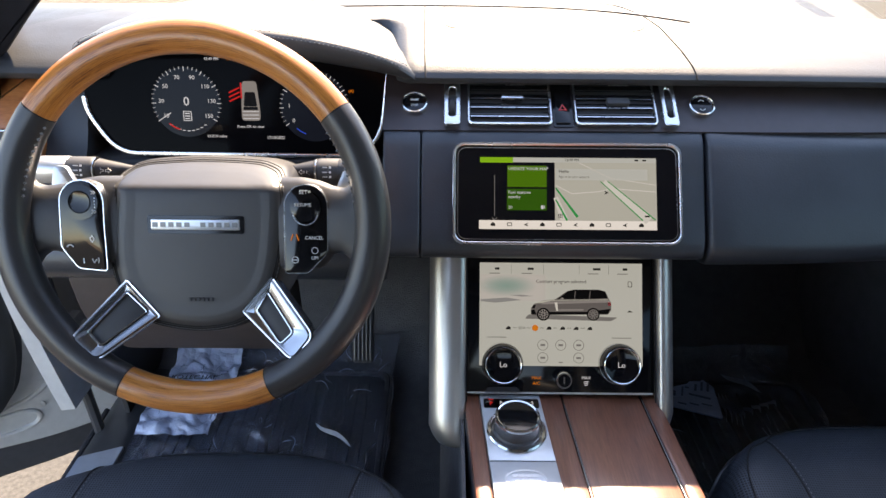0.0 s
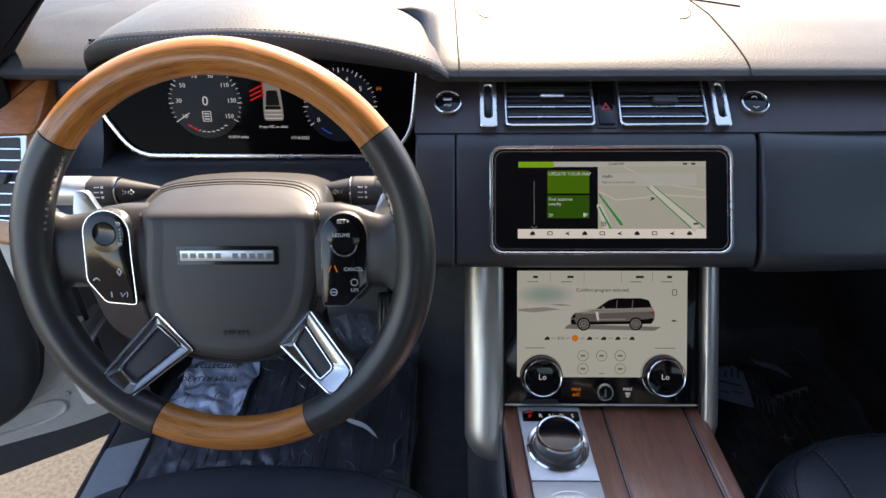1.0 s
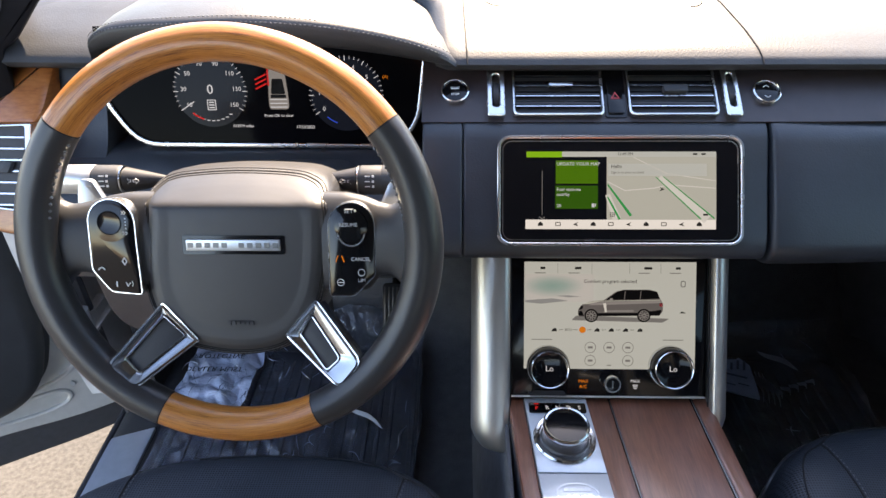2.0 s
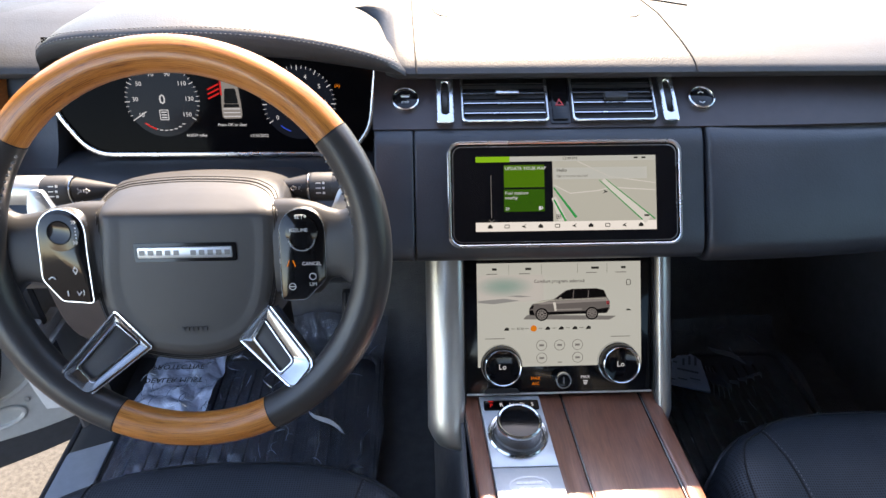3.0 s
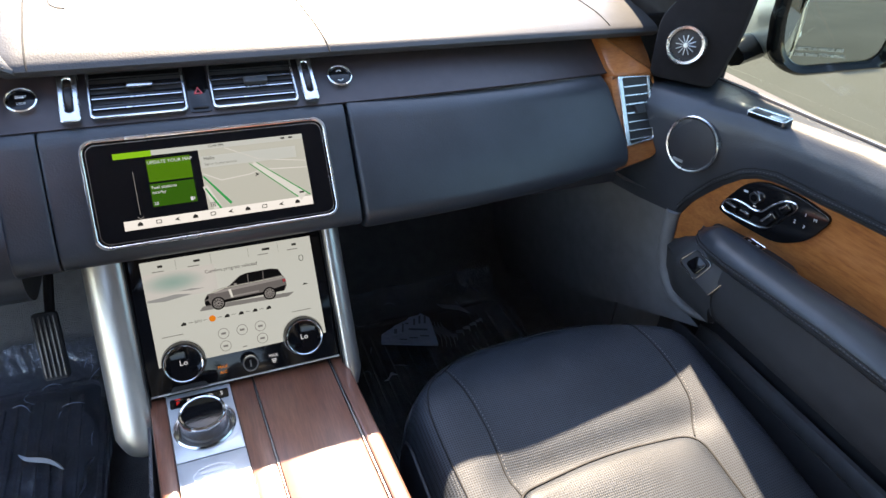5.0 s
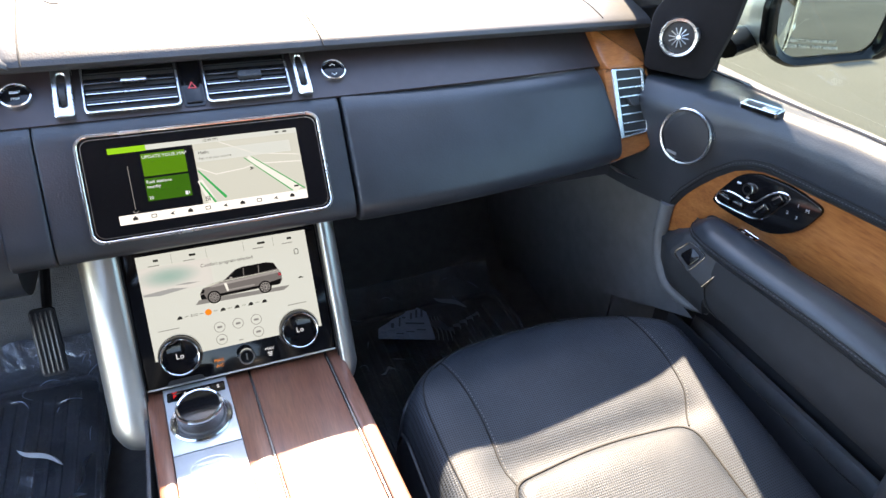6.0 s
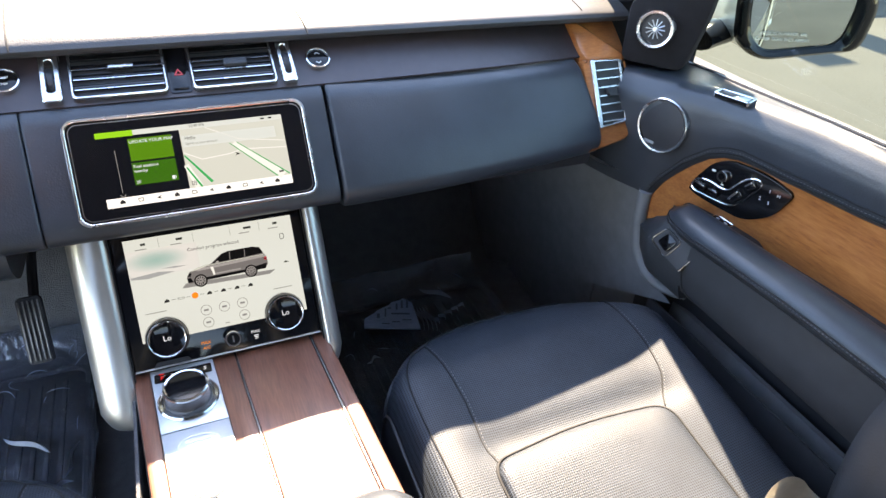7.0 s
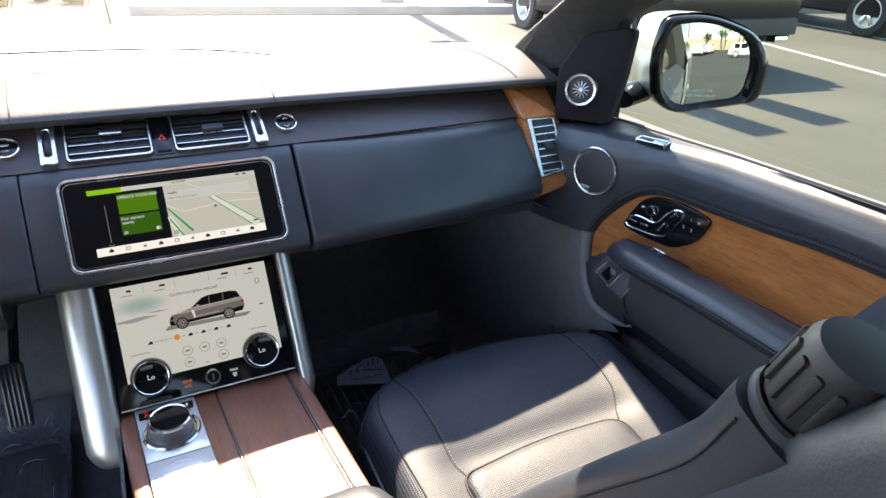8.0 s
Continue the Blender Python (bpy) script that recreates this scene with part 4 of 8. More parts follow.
for x0 in (-0.0865, -0.043, 0.046, 0.0855):
    part("tab_caption", box(B(), (x0, 0.1592, 0.0002), (0.014, 0.0011, 0.0003), S2X), "ink_soft", clim)
for x0 in (-0.0885, 0.0790):
    part("dial_caption", box(B(), (x0 + 0.005, 0.0735, 0.0002), (0.026, 0.0010, 0.0003), S2X), "ink_soft", clim)
for cx in (-0.0215, 0.0025, 0.0265):
    for cy in (0.0635, 0.0465):
        if cx == 0.0025 and cy < 0.05:
            continue
        bm = B()
        band(bm, circle(0.0072, 24, cx, cy), circle(0.0065, 24, cx, cy), 0.0001, 0.0003, S2X)
        box(bm, (cx, cy, 0.0002), (0.0062, 0.0026, 0.0003), S2X)
        part("round_key", bm, "ink_soft", clim, "grey round touch key")
part("key_dash", box(B(), (0.0025, 0.0405, 0.0002), (0.0055, 0.0012, 0.0003), S2X), "ink_soft", clim)
for x0 in (-0.064, -0.0205, 0.0275, 0.067):
    part("tab_divider", box(B(), (x0, 0.1650, 0.0002), (0.0004, 0.013, 0.0003), S2X), "ink_soft", clim)
bm = B()
slab(bm, circle(0.0042, 20, -0.0318, 0.0862), 0.0001, 0.0003, S2X)
part("active_mode", bm, "amber", clim, "orange mode icon")
bm = B()
for word, wy in (("MAX", 0.0195), ("A/C", 0.0125)):
    part("lit_word", letters(B(), word, 0.0060, S2X, -0.030, wy, 0.0004), "amber", clim, "orange lit word")
bm = B()
letters(bm, "MAX", 0.0056, S2X, 0.0365, 0.0200, 0.0004)
for k in range(3):
    box(bm, (0.0365, 0.0150 - k * 0.0022, 0.0002), (0.0065 - k * 0.0012, 0.0011, 0.0003), S2X)
part("pale_symbol", bm, "figure", clim)


def dial_knob(cx, cy, r, word):
    o = S2 @ Vector((cx, cy, 0))
    M = Matrix.Translation(o) @ S2.to_3x3().to_4x4()
    t = thing("rotary_dial", o, "black rotary dial with chrome rings on the control panel", "dial", "climate dials")
    part("skirt", lathe(B(), [(r, 0), (r, 0.004), (r * 0.97, 0.0055), (r * 0.93, 0.0055), (r * 0.93, 0)], M, 48), "chrome", t, "thin chrome ring")
    part("body", lathe(B(), [(r * 0.94, 0), (r * 0.94, 0.009), (r * 0.91, 0.018), (r * 0.86, 0.0195), (r * 0.80, 0.0195)], M, 48), "gloss", t)
    part("rim", lathe(B(), [(r * 0.86, 0.016), (r * 0.86, 0.0205), (r * 0.835, 0.0213), (r * 0.81, 0.0208), (r * 0.79, 0.016)], M, 48), "chrome", t, "bright chrome rim")
    part("face", lathe(B(), [(r * 0.81, 0.010), (r * 0.77, 0.0165), (r * 0.55, 0.0145), (0, 0.0140)], M, 48), "glass_black", t)
    bm = B()
    letters(bm, word, r * 0.36, M @ Matrix.Translation((0, 0, 0.0150)), 0, 0, 0.0004)
    part("figure", bm, "figure", t, "pale lit figure")


dial_knob(-0.0755, 0.0385, 0.0278, "Lo")
dial_knob(0.0800, 0.0390, 0.0278, "Lo")
o = S2 @ Vector((0.0055, 0.018, 0))
M = Matrix.Translation(o) @ S2.to_3x3().to_4x4()
t = thing("volume_knob", o, "small chrome ringed black knob between the dials", "knob")
part("ring", lathe(B(), [(0.0112, 0), (0.0112, 0.010), (0.0100, 0.012), (0.0084, 0.012), (0.0080, 0.009)], M, 36), "chrome", t)
part("face", lathe(B(), [(0.0082, 0.0), (0.0082, 0.0095), (0, 0.0100)], M, 36), "gloss", t)
bm = B()
box(bm, (0, 0, 0.0103), (0.002, 0.009, 0.001), M)
part("mark", bm, "chrome", t)

# ---- steering wheel ----
WH = tilted((-0.395, 0.556, 1.258), 22.7)
wheel = thing("steering_wheel", (-0.395, 0.60, 1.24), "black leather steering wheel with orange wood rim sections", "steering wheel")
RR = 0.1730


def rim_path(a0, a1, n):
    return [WH @ Vector((RR * math.cos(radians(a)), RR * math.sin(radians(a)), 0)) for a in lin(a0, a1, n)]


def rim_tube(a0, a1, n, rad, depth, uvs=False, bulge=0.0):
    bm = B()
    rings, us = [], []
    for i, a in enumerate(lin(a0, a1, n)):
        c = math.cos(radians(a)), math.sin(radians(a))
        k = 1 + bulge * math.sin(math.pi * i / (n - 1))
        rings.append([WH @ Vector(((RR + rad * k * math.cos(t)) * c[0], (RR + rad * k * math.cos(t)) * c[1], depth * k * math.sin(t))) for t in lin(0, 2 * math.pi, 21)[:-1]])
        us.append(RR * radians(a - a0))
    ring_loft(bm, rings, True, True, True, (us, 0.1) if uvs else None)
    return bm


part("rim_wood_top", rim_tube(37, 143, 48, 0.0160, 0.0155, True), "rimwood", wheel, "glossy orange brown wood with long grain")
part("rim_wood_bottom", rim_tube(245.5, 294.5, 26, 0.0160, 0.0155, True), "rimwood", wheel, "glossy orange brown wood with long grain")
part("rim_grip", rim_tube(143.4, 245.1, 44, 0.0166, 0.0162, bulge=0.06), "wheel_leather", wheel)
part("rim_grip", rim_tube(-65.1, 36.6, 44, 0.0166, 0.0162, bulge=0.06), "wheel_leather", wheel)
for a in (36.8, 143.2, 245.3, 294.7):
    part("joint_ring", rim_tube(a - 0.25, a + 0.25, 3, 0.0163, 0.0158), "seam", wheel)
for a0, a1 in ((146, 172), (8, 34)):
    bm = B()
    stitches(bm, [WH @ Vector(((RR - 0.0158) * math.cos(radians(a)), (RR - 0.0158) * math.sin(radians(a)), 0.007)) for a in lin(a0, a1, 30)], 0.0062, 0.0036, 0.0019)
    part("rim_stitching", bm, "thread", wheel)

# airbag pad
HUB = [(-0.0790, 0.0585), (-0.0620, 0.0625), (-0.012, 0.0655), (0.045, 0.0637), (0.0680, 0.0590), (0.0815, 0.0505), (0.0880, 0.0330), (0.0875, 0.008), (0.0835, -0.033), (0.0745, -0.067), (0.0585, -0.0925),
       (0.033, -0.108), (-0.004, -0.1135), (-0.0446, -0.108), (-0.066, -0.098), (-0.081, -0.081), (-0.0905, -0.055), (-0.0922, -0.0225), (-0.0885, 0.010), (-0.0865, 0.0300), (-0.0865, 0.0480)]
hub_line = smooth_line([(x, y, 0) for x, y in HUB] + [(HUB[0][0], HUB[0][1], 0)], 6)[:-1]
hub_pts = [(p.x, p.y) for p in hub_line]


def hub_w(x, y, w):
    d = y - 0.034
    return w - 0.85 * (d + math.hypot(d, 0.0035))


def hub_ring(scale, w, bend=True):
    cx, cy = 0.003, -0.016
    out = []
    for x, y in hub_pts:
        xx, yy = cx + (x - cx) * scale, cy + (y - cy) * scale
        out.append(WH @ Vector((xx, yy, hub_w(xx, yy, w) if bend else w)))
    return out


bm = B()
ring_loft(bm, [hub_ring(1.0, -0.115, False), hub_ring(1.0, -0.034), hub_ring(0.992, -0.026), hub_ring(0.972, -0.0195), hub_ring(0.945, -0.0170)], True)
part("pad_edge", bm, "hub_leather", wheel, "smooth leather border of the airbag pad", 50)
bm = B()
PADW = ([0.02, 0.70, 0.74, 0.80, 0.86, 0.905, 0.925, 0.945], [-0.0132, -0.0134, -0.0131, -0.0128, -0.0134, -0.0152, -0.0168, -0.0178])
rings = [hub_ring(sc, lerp(sc, *PADW)) for sc in lin(0.945, 0.385, 36) + [0.25, 0.12, 0.02]]
ring_loft(bm, rings, True, False, True)
part("airbag_pad", bm, "hub_leather", wheel, "smooth black airbag cover", 60)
def hub_face(sc):
    return lerp(sc, [0.80, 0.86, 0.905, 0.925, 0.945, 0.972, 0.992, 1.0], [-0.0128, -0.0134, -0.0152, -0.0168, -0.0172, -0.0195, -0.026, -0.034])


for sc in (0.915, 0.938, 0.962):
    bm = B()
    sweep(bm, hub_ring(sc, hub_face(sc) + 0.0001), 0.0007, 6, closed=True)
    part("pad_seam", bm, "seam", wheel, "dark stitched seam round the airbag pad")
bm = B()
ring = hub_ring(0.950, hub_face(0.950) + 0.0004)
stitches(bm, ring + ring[:1], 0.0045, 0.0030, 0.0006)
part("pad_stitching", bm, "thread", wheel)
bm = B()
slab(bm, rrect(0.094, 0.0175, 0.002, 3, -0.0015, -0.0026), -0.0142, -0.0125, WH)
part("badge_recess", bm, "gloss", wheel)
bm = B()
slab(bm, rrect(0.0865, 0.0105, 0.001, 3, -0.0015, -0.0026), -0.0130, -0.0108, WH, 0.0008)
bdg = part("badge", bm, "brushed", wheel, "bright rectangular badge")
for k in range(11):
    if k == 5:
        continue
    part("badge_bar", box(B(), (-0.0405 + k * 0.0078, -0.0026, -0.0106), (0.0050, 0.0046, 0.0005), WH), "dark_metal", bdg)
bm = B()
for k in range(6):
    box(bm, (-0.010 + k * 0.0042, -0.077, -0.0124), (0.0026, 0.0036, 0.0012), WH)
part("embossed_bars", bm, "soft", wheel)

# side spokes
for sx in (-1, 1):
    rings = []
    for f in lin(0, 1, 20):
        u = 0.078 + (0.172 - 0.078) * f
        us = u - 0.008 * sstep((f - 0.4) / 0.5) if sx > 0 else u
        top = lerp(u, [0.078, 0.100, 0.117, 0.133, 0.149, 0.157, 0.163, 0.167, 0.172], [0.044, 0.044, 0.041, 0.036, 0.034, 0.038, 0.046, 0.056, 0.070])
        bot = lerp(u, [0.078, 0.120, 0.1335, 0.147, 0.157, 0.163, 0.167, 0.172], [-0.048, -0.046, -0.031, -0.029, -0.036, -0.046, -0.056, -0.070])
        th = 0.016 - 0.004 * f
        w0 = -0.024 + 0.018 * f
        sec = []
        for a in lin(0, 2 * math.pi, 25)[:-1]:
            cc, ss = math.cos(a), math.sin(a)
            e = 1.0 if ss > 0 else 0.5
            yy = (top + bot) / 2 + (top - bot) / 2 * abs(ss) ** e * (1 if ss > 0 else -1)
            ww = w0 + (0.020 - 0.006 * f) * abs(cc) ** e * (1 if cc > 0 else -1) - 0.010 + 0.002 * f
            sec.append(WH @ Vector((sx * us + (0.001 if sx > 0 else 0), yy, ww)))
        rings.append(sec)
    bm = B()
    ring_loft(bm, rings, True, True, True)
    part("side_spoke", bm, "hub_leather", wheel, "smooth black leather spoke", 60)

PADL = [(-0.1295, 0.0190)] + [(-0.1085 + 0.0210 * math.cos(radians(a)), 0.0190 + 0.0210 * math.sin(radians(a))) for a in range(170, -1, -17)] + [(-0.0878, -0.002), (-0.0868, -0.0478), (-0.1146, -0.0452), (-0.1302, -0.0245)]
PADR = [(0.0870, 0.0165)] + [(0.1078 + 0.0207 * math.cos(radians(a)), 0.0165 + 0.0207 * math.sin(radians(a))) for a in range(170, -1, -17)] + [(0.1283, -0.0285), (0.1085, -0.0485), (0.0866, -0.0485)]
for pts, kx, ky, name in ((PADL, -0.1085, 0.0190, "left"), (PADR, 0.1078, 0.0165, "right")):
    o = WH @ Vector((kx, ky, -0.012))
    ctl = thing("steering_controls", o, "glossy black thumb controls on the wheel spoke", "controls", "steering wheel controls")
    pts = round_poly(pts, 0.003, 2)
    part("plate", slab(B(), pts, -0.024, -0.0055, WH, 0.0012), "gloss", ctl)
    part("outline", band(B(), grow(pts, 0.0006), grow(pts, -0.0002), -0.02, -0.0060, WH), "silver", ctl, "thin chrome outline")
    M = WH @ Matrix.Translation((kx, ky, -0.0055))
    if name == "left":
        part("jog_ring", lathe(B(), [(0.0175, 0), (0.0172, 0.002), (0.0110, 0.0026), (0.0108, 0.001)], M), "gloss", ctl)
        part("jog_cap", lathe(B(), [(0.0105, 0), (0.0100, 0.0030), (0.006, 0.0022), (0, 0.0018)], M), "gloss", ctl)
    else:
        part("roller", lathe(B(), [(0.0150, 0), (0.0146, 0.0022), (0.010, 0.0034), (0, 0.0038)], M), "gloss", ctl)
        part("roller_trim", band(B(), circle(0.0125, 28, kx, ky - 0.006), circle(0.0112, 28, kx, ky - 0.006), -0.006, -0.0030, WH), "silver", ctl)
    bm = B()
    ME = WH @ Matrix.Translation((0, 0, -0.0054))
    if name == "left":
        for s in (1, -1):
            for q in (0, 0.0022):
                sweep(bm, [ME @ Vector((kx + 0.0125 + q - 0.001, ky + s * 0.0092 + 0.0016, 0.0024)), ME @ Vector((kx + 0.0125 + q + 0.0008, ky + s * 0.0092, 0.0024)), ME @ Vector((kx + 0.0125 + q - 0.001, ky + s * 0.0092 - 0.0016, 0.0024))], 0.0004, 4)
        for k in range(4):
            box(bm, (kx + 0.0145, ky + 0.004 - k * 0.003, 0.0024), (0.0009, 0.0009, 0.0004), ME)
        band(bm, [(-0.1020, -0.0165), (-0.0995, -0.0125), (-0.0970, -0.0165), (-0.0995, -0.0205)], [(-0.1010, -0.0165), (-0.0995, -0.0140), (-0.0980, -0.0165), (-0.0995, -0.0190)], 0, 0.0005, ME)
        sweep(bm, [ME @ Vector((-0.1240 + 0.006 * f, -0.0245 + 0.0022 * math.sin(math.pi * f), 0.0005)) for f in lin(0, 1, 7)], 0.0007, 4)
        box(bm, (-0.1085, -0.0380, 0.0004), (0.0012, 0.005, 0.0004), ME)
        sweep(bm, [ME @ Vector((-0.1000, -0.0360, 0.0005)), ME @ Vector((-0.0985, -0.0400, 0.0005)), ME @ Vector((-0.0960, -0.0365, 0.0005))], 0.0006, 4)
        sweep(bm, [ME @ Vector((-0.0945, -0.0350, 0.0005)), ME @ Vector((-0.0935, -0.0375, 0.0005)), ME @ Vector((-0.0945, -0.0400, 0.0005))], 0.0004, 4)
    else:
        for word, size, wx, wy, wz in (("SET+", 0.0052, kx, ky + 0.0135, 0.0028), ("RESUME", 0.0046, kx - 0.002, ky + 0.0015, 0.0044), ("CANCEL", 0.0046, 0.1155, -0.0140, 0.0006), ("LIM", 0.0046, 0.1160, -0.0335, 0.0006)):
            part("printed_word", letters(B(), word, size, ME, wx, wy, wz), "label", ctl, "white printed word")
        part("speed_symbol", band(B(), circle(0.0034, 18, 0.1160, -0.0262), circle(0.0027, 18, 0.1160, -0.0262), 0, 0.0005, ME), "label", ctl)
        band(bm, circle(0.0034, 18, 0.0968, -0.0355), circle(0.0027, 18, 0.0968, -0.0355), 0, 0.0005, ME)
        box(bm, (0.0968, -0.0355, 0.0003), (0.0060, 0.0008, 0.0004), ME)
    part("symbols" if name == "left" else "wheel_symbol", bm, "label", ctl, "white printed symbols")
    if name == "right":
        bm = B()
        for s in (-1, 1):
            sweep(bm, [ME @ Vector((0.0968 + s * 0.0038, -0.0165, 0.0005)), ME @ Vector((0.0968 + s * 0.0016, -0.0105, 0.0005))], 0.0006, 4)
        part("lane_symbol", bm, "amber", ctl, "orange lit lane symbol")

# lower spokes: silver loops with dark inserts, rising from the hub onto the rim
def onto_rim(bm):
    back = WH.inverted()
    for v in bm.verts:
        q = back @ v.co
        q.z += 0.022 * sstep((math.hypot(q.x, q.y) - 0.095) / 0.075)
        v.co = WH @ q
    return bm


for pts, ins in (([(-0.1189, -0.1114), (-0.0941, -0.134), (-0.0396, -0.0939), (-0.0715, -0.0572)], [(-0.1013, -0.1056), (-0.0899, -0.119), (-0.0519, -0.0887), (-0.0706, -0.0697)]),
                 ([(0.1162, -0.1068), (0.0953, -0.1323), (0.0413, -0.0884), (0.0717, -0.0537)], [(0.0952, -0.1047), (0.0826, -0.1165), (0.0563, -0.0869), (0.0674, -0.0687)])):
    P0 = round_poly(pts, [0.009, 0.009, 0.003, 0.003], 5)
    P1_ = round_poly(ins, [0.004, 0.004, 0.002, 0.002], 5)
    sp = part("lower_spoke", onto_rim(band(B(), P0, P1_, -0.030, -0.0095, WH, 0.0028)), "spoke_metal", wheel, "satin silver spoke loop")
    part("spoke_insert", onto_rim(slab(B(), grow(P1_, 0.0006), -0.034, -0.0122, WH, 0.001)), "soft", sp, "dark insert")
    part("insert_line", onto_rim(band(B(), grow(P1_, 0.0004), grow(P1_, -0.0006), -0.02, -0.0096, WH)), "chrome", sp)
    part("edge_line", onto_rim(band(B(), grow(P0, 0.0003), grow(P0, -0.0010), -0.02, -0.0112, WH)), "chrome", sp, "bright polished edge")

# column, stalks, paddles
column = thing("steering_column", (-0.395, 0.75, 1.2), "black steering column cover with stalks", "steering column")
bm = B()
rings = []
for f in lin(0, 1, 6):
    c = WH @ Vector((0.0, -0.012, -0.04 - 0.30 * f))
    k = 1.0 + 0.25 * f
    rings.append([c + (WH.to_3x3() @ Vector((x * k, y * k, 0))) for x, y in rrect(0.13, 0.105, 0.03, 5)])
ring_loft(bm, rings, True, True, True)
part("cover", bm, "soft", column)


def stalk(name, u0, u1, u2, u3, cap_mat):
    """Lever from the column (u0), thick sleeve with print (u1 to u2), end cap (to u3)."""
    sg = 1 if u3 > 0 else -1

    def at(u, lift=0.0):
        return WH @ Vector((u, 0.0485 + 0.004 * (abs(u) - 0.15), -0.090 + lift))
    t = thing(name, at(u1), "black control stalk with printed sleeve and end cap behind the wheel", "stalk", "column stalks")
    part("lever", sweep(B(), [at(u0), at((u0 + u1) / 2), at(u1 - sg * 0.003)], [0.0040, 0.0090, 0.0130], 18), "dark", t)
    part("sleeve", sweep(B(), [at(u1 - sg * 0.003), at(u1), at(u1 + sg * 0.003), at(u2)], [0.0105, 0.0140, 0.0148, 0.0148], 22), "soft", t)
    part("ring", sweep(B(), [at(u1 - sg * 0.0016), at(u1 - sg * 0.0004)], 0.0146, 22), "silver", t)
    part("end_cap", sweep(B(), [at(u2), at(u2 + sg * 0.001), at(u3 - sg * 0.004), at(u3 - sg * 0.001), at(u3)], [0.0146, 0.0152, 0.0148, 0.0128, 0.0085], 22), cap_mat, t, "end cap")
    bm = B()
    M = Matrix.Translation(at((u1 + u2) / 2, 0.0150) - WH.translation) @ WH
    for k in (-1, 0, 1):
        box(bm, (-0.002, k * 0.0050, 0.0002 - abs(k) * 0.0009), (0.0050, 0.0010, 0.0006), M)
        box(bm, (0.0035, k * 0.0050, 0.0002 - abs(k) * 0.0009), (0.0022, 0.0022, 0.0006), M)
    part("sleeve_print", bm, "label", t, "white printed symbols")
    bm = B()
    M2 = Matrix.Translation(at((u0 + u1) / 2 + sg * 0.010, 0.0110) - WH.translation) @ WH
    for q in (-1, 1):
        arrow = [(q * 0.001, -0.0012), (q * 0.004, -0.0012), (q * 0.004, -0.003), (q * 0.0075, 0.0), (q * 0.004, 0.003), (q * 0.004, 0.0012), (q * 0.001, 0.0012)]
        band(bm, arrow, grow(arrow, -0.0006), 0.0, 0.0006, M2)
    part("lever_print", bm, "label", t, "white printed arrows")


stalk("indicator_stalk", -0.090, -0.136, -0.164, -0.212, "satin_cap")
stalk("wiper_stalk", 0.060, 0.104, 0.127, 0.166, "soft")
for sx, blade in ((-1, [(0.118, 0.012), (0.160, 0.012), (0.1605, 0.036), (0.157, 0.0535), (0.145, 0.0535), (0.136, 0.037)]),
                  (1, [(0.120, 0.012), (0.152, 0.012), (0.1515, 0.040), (0.147, 0.0525), (0.138, 0.051), (0.131, 0.034)])):
    t = thing("shift_paddle", WH @ Vector((sx * 0.155, 0.03, -0.05)), "dark satin shift paddle behind the spoke", "shift paddle", "shift paddles")
    part("blade", slab(B(), round_poly([(sx * x, y) for x, y in blade], 0.004, 4), -0.052, -0.045, WH, 0.002), "brushed", t)
    part("mark", box(B(), (sx * 0.148, 0.047, -0.0447), (0.006, 0.0012, 0.0005), WH), "label", t)

# ---- centre console ----
CZ = 0.943
con = thing("center_console", (0, 0.4, 0.5), "dark walnut veneered centre console with metal strips", "centre console")


def shear(x, y):
    return x + 0.062 * (0.66 - y)


def con_slab(x0, x1, y0, y1, z0, z1, edge=0.0):
    bm = B()
    rows = lin(y0, y1, 6)
    pts = [(shear(x0, y), y) for y in rows] + [(shear(x1, y), y) for y in rows[::-1]]
    return slab(bm, pts[::-1], z0, z1, I4, edge)


part("body", con_slab(-0.128, 0.134, -0.55, 0.69, 0.50, CZ - 0.006, 0.004), "leather", con)
part("side_veneer", con_slab(-0.1265, -0.106, -0.30, 0.678, CZ - 0.022, CZ, 0.004), "consolewood", con)
part("veneer_panel", con_slab(-0.0255, 0.0030, -0.30, 0.678, CZ - 0.012, CZ - 0.0006, 0.001), "consolewood", con)
part("sliding_lid", con_slab(0.0060, 0.1085, -0.30, 0.678, CZ - 0.012, CZ, 0.0015), "consolewood", con, "reddish brown walnut lid")
part("side_veneer", con_slab(0.1125, 0.1335, -0.30, 0.678, CZ - 0.022, CZ, 0.004), "consolewood", con)
part("groove", con_slab(0.0033, 0.0057, -0.30, 0.678, CZ - 0.012, CZ - 0.0004), "gloss", con)
part("metal_strip", con_slab(0.0040, 0.0049, -0.30, 0.678, CZ - 0.012, CZ + 0.0005), "dark_metal", con, "thin metal strip")
part("groove", con_slab(0.1088, 0.1122, -0.30, 0.678, CZ - 0.012, CZ - 0.0004), "gloss", con)
part("metal_strip", con_slab(0.1098, 0.1110, -0.30, 0.678, CZ - 0.012, CZ + 0.0005), "dark_metal", con, "thin metal strip")
plate = part("selector_plate", con_slab(-0.1055, -0.0262, 0.549, 0.661, CZ - 0.01, CZ + 0.0030, 0.001), "plate_metal", con, "brushed metal plate")
p2 = part("badge_plate", con_slab(-0.1055, -0.0262, 0.30, 0.5475, CZ - 0.01, CZ + 0.0030, 0.001), "plate_metal", con, "brushed metal plate")
MO = Matrix.Translation((shear(-0.066, 0.522), 0.522, CZ + 0.003))
oval = [(0.0245 * math.cos(a), 0.0135 * math.sin(a)) for a in lin(0, 2 * math.pi, 37)[:-1]]
bm = B()
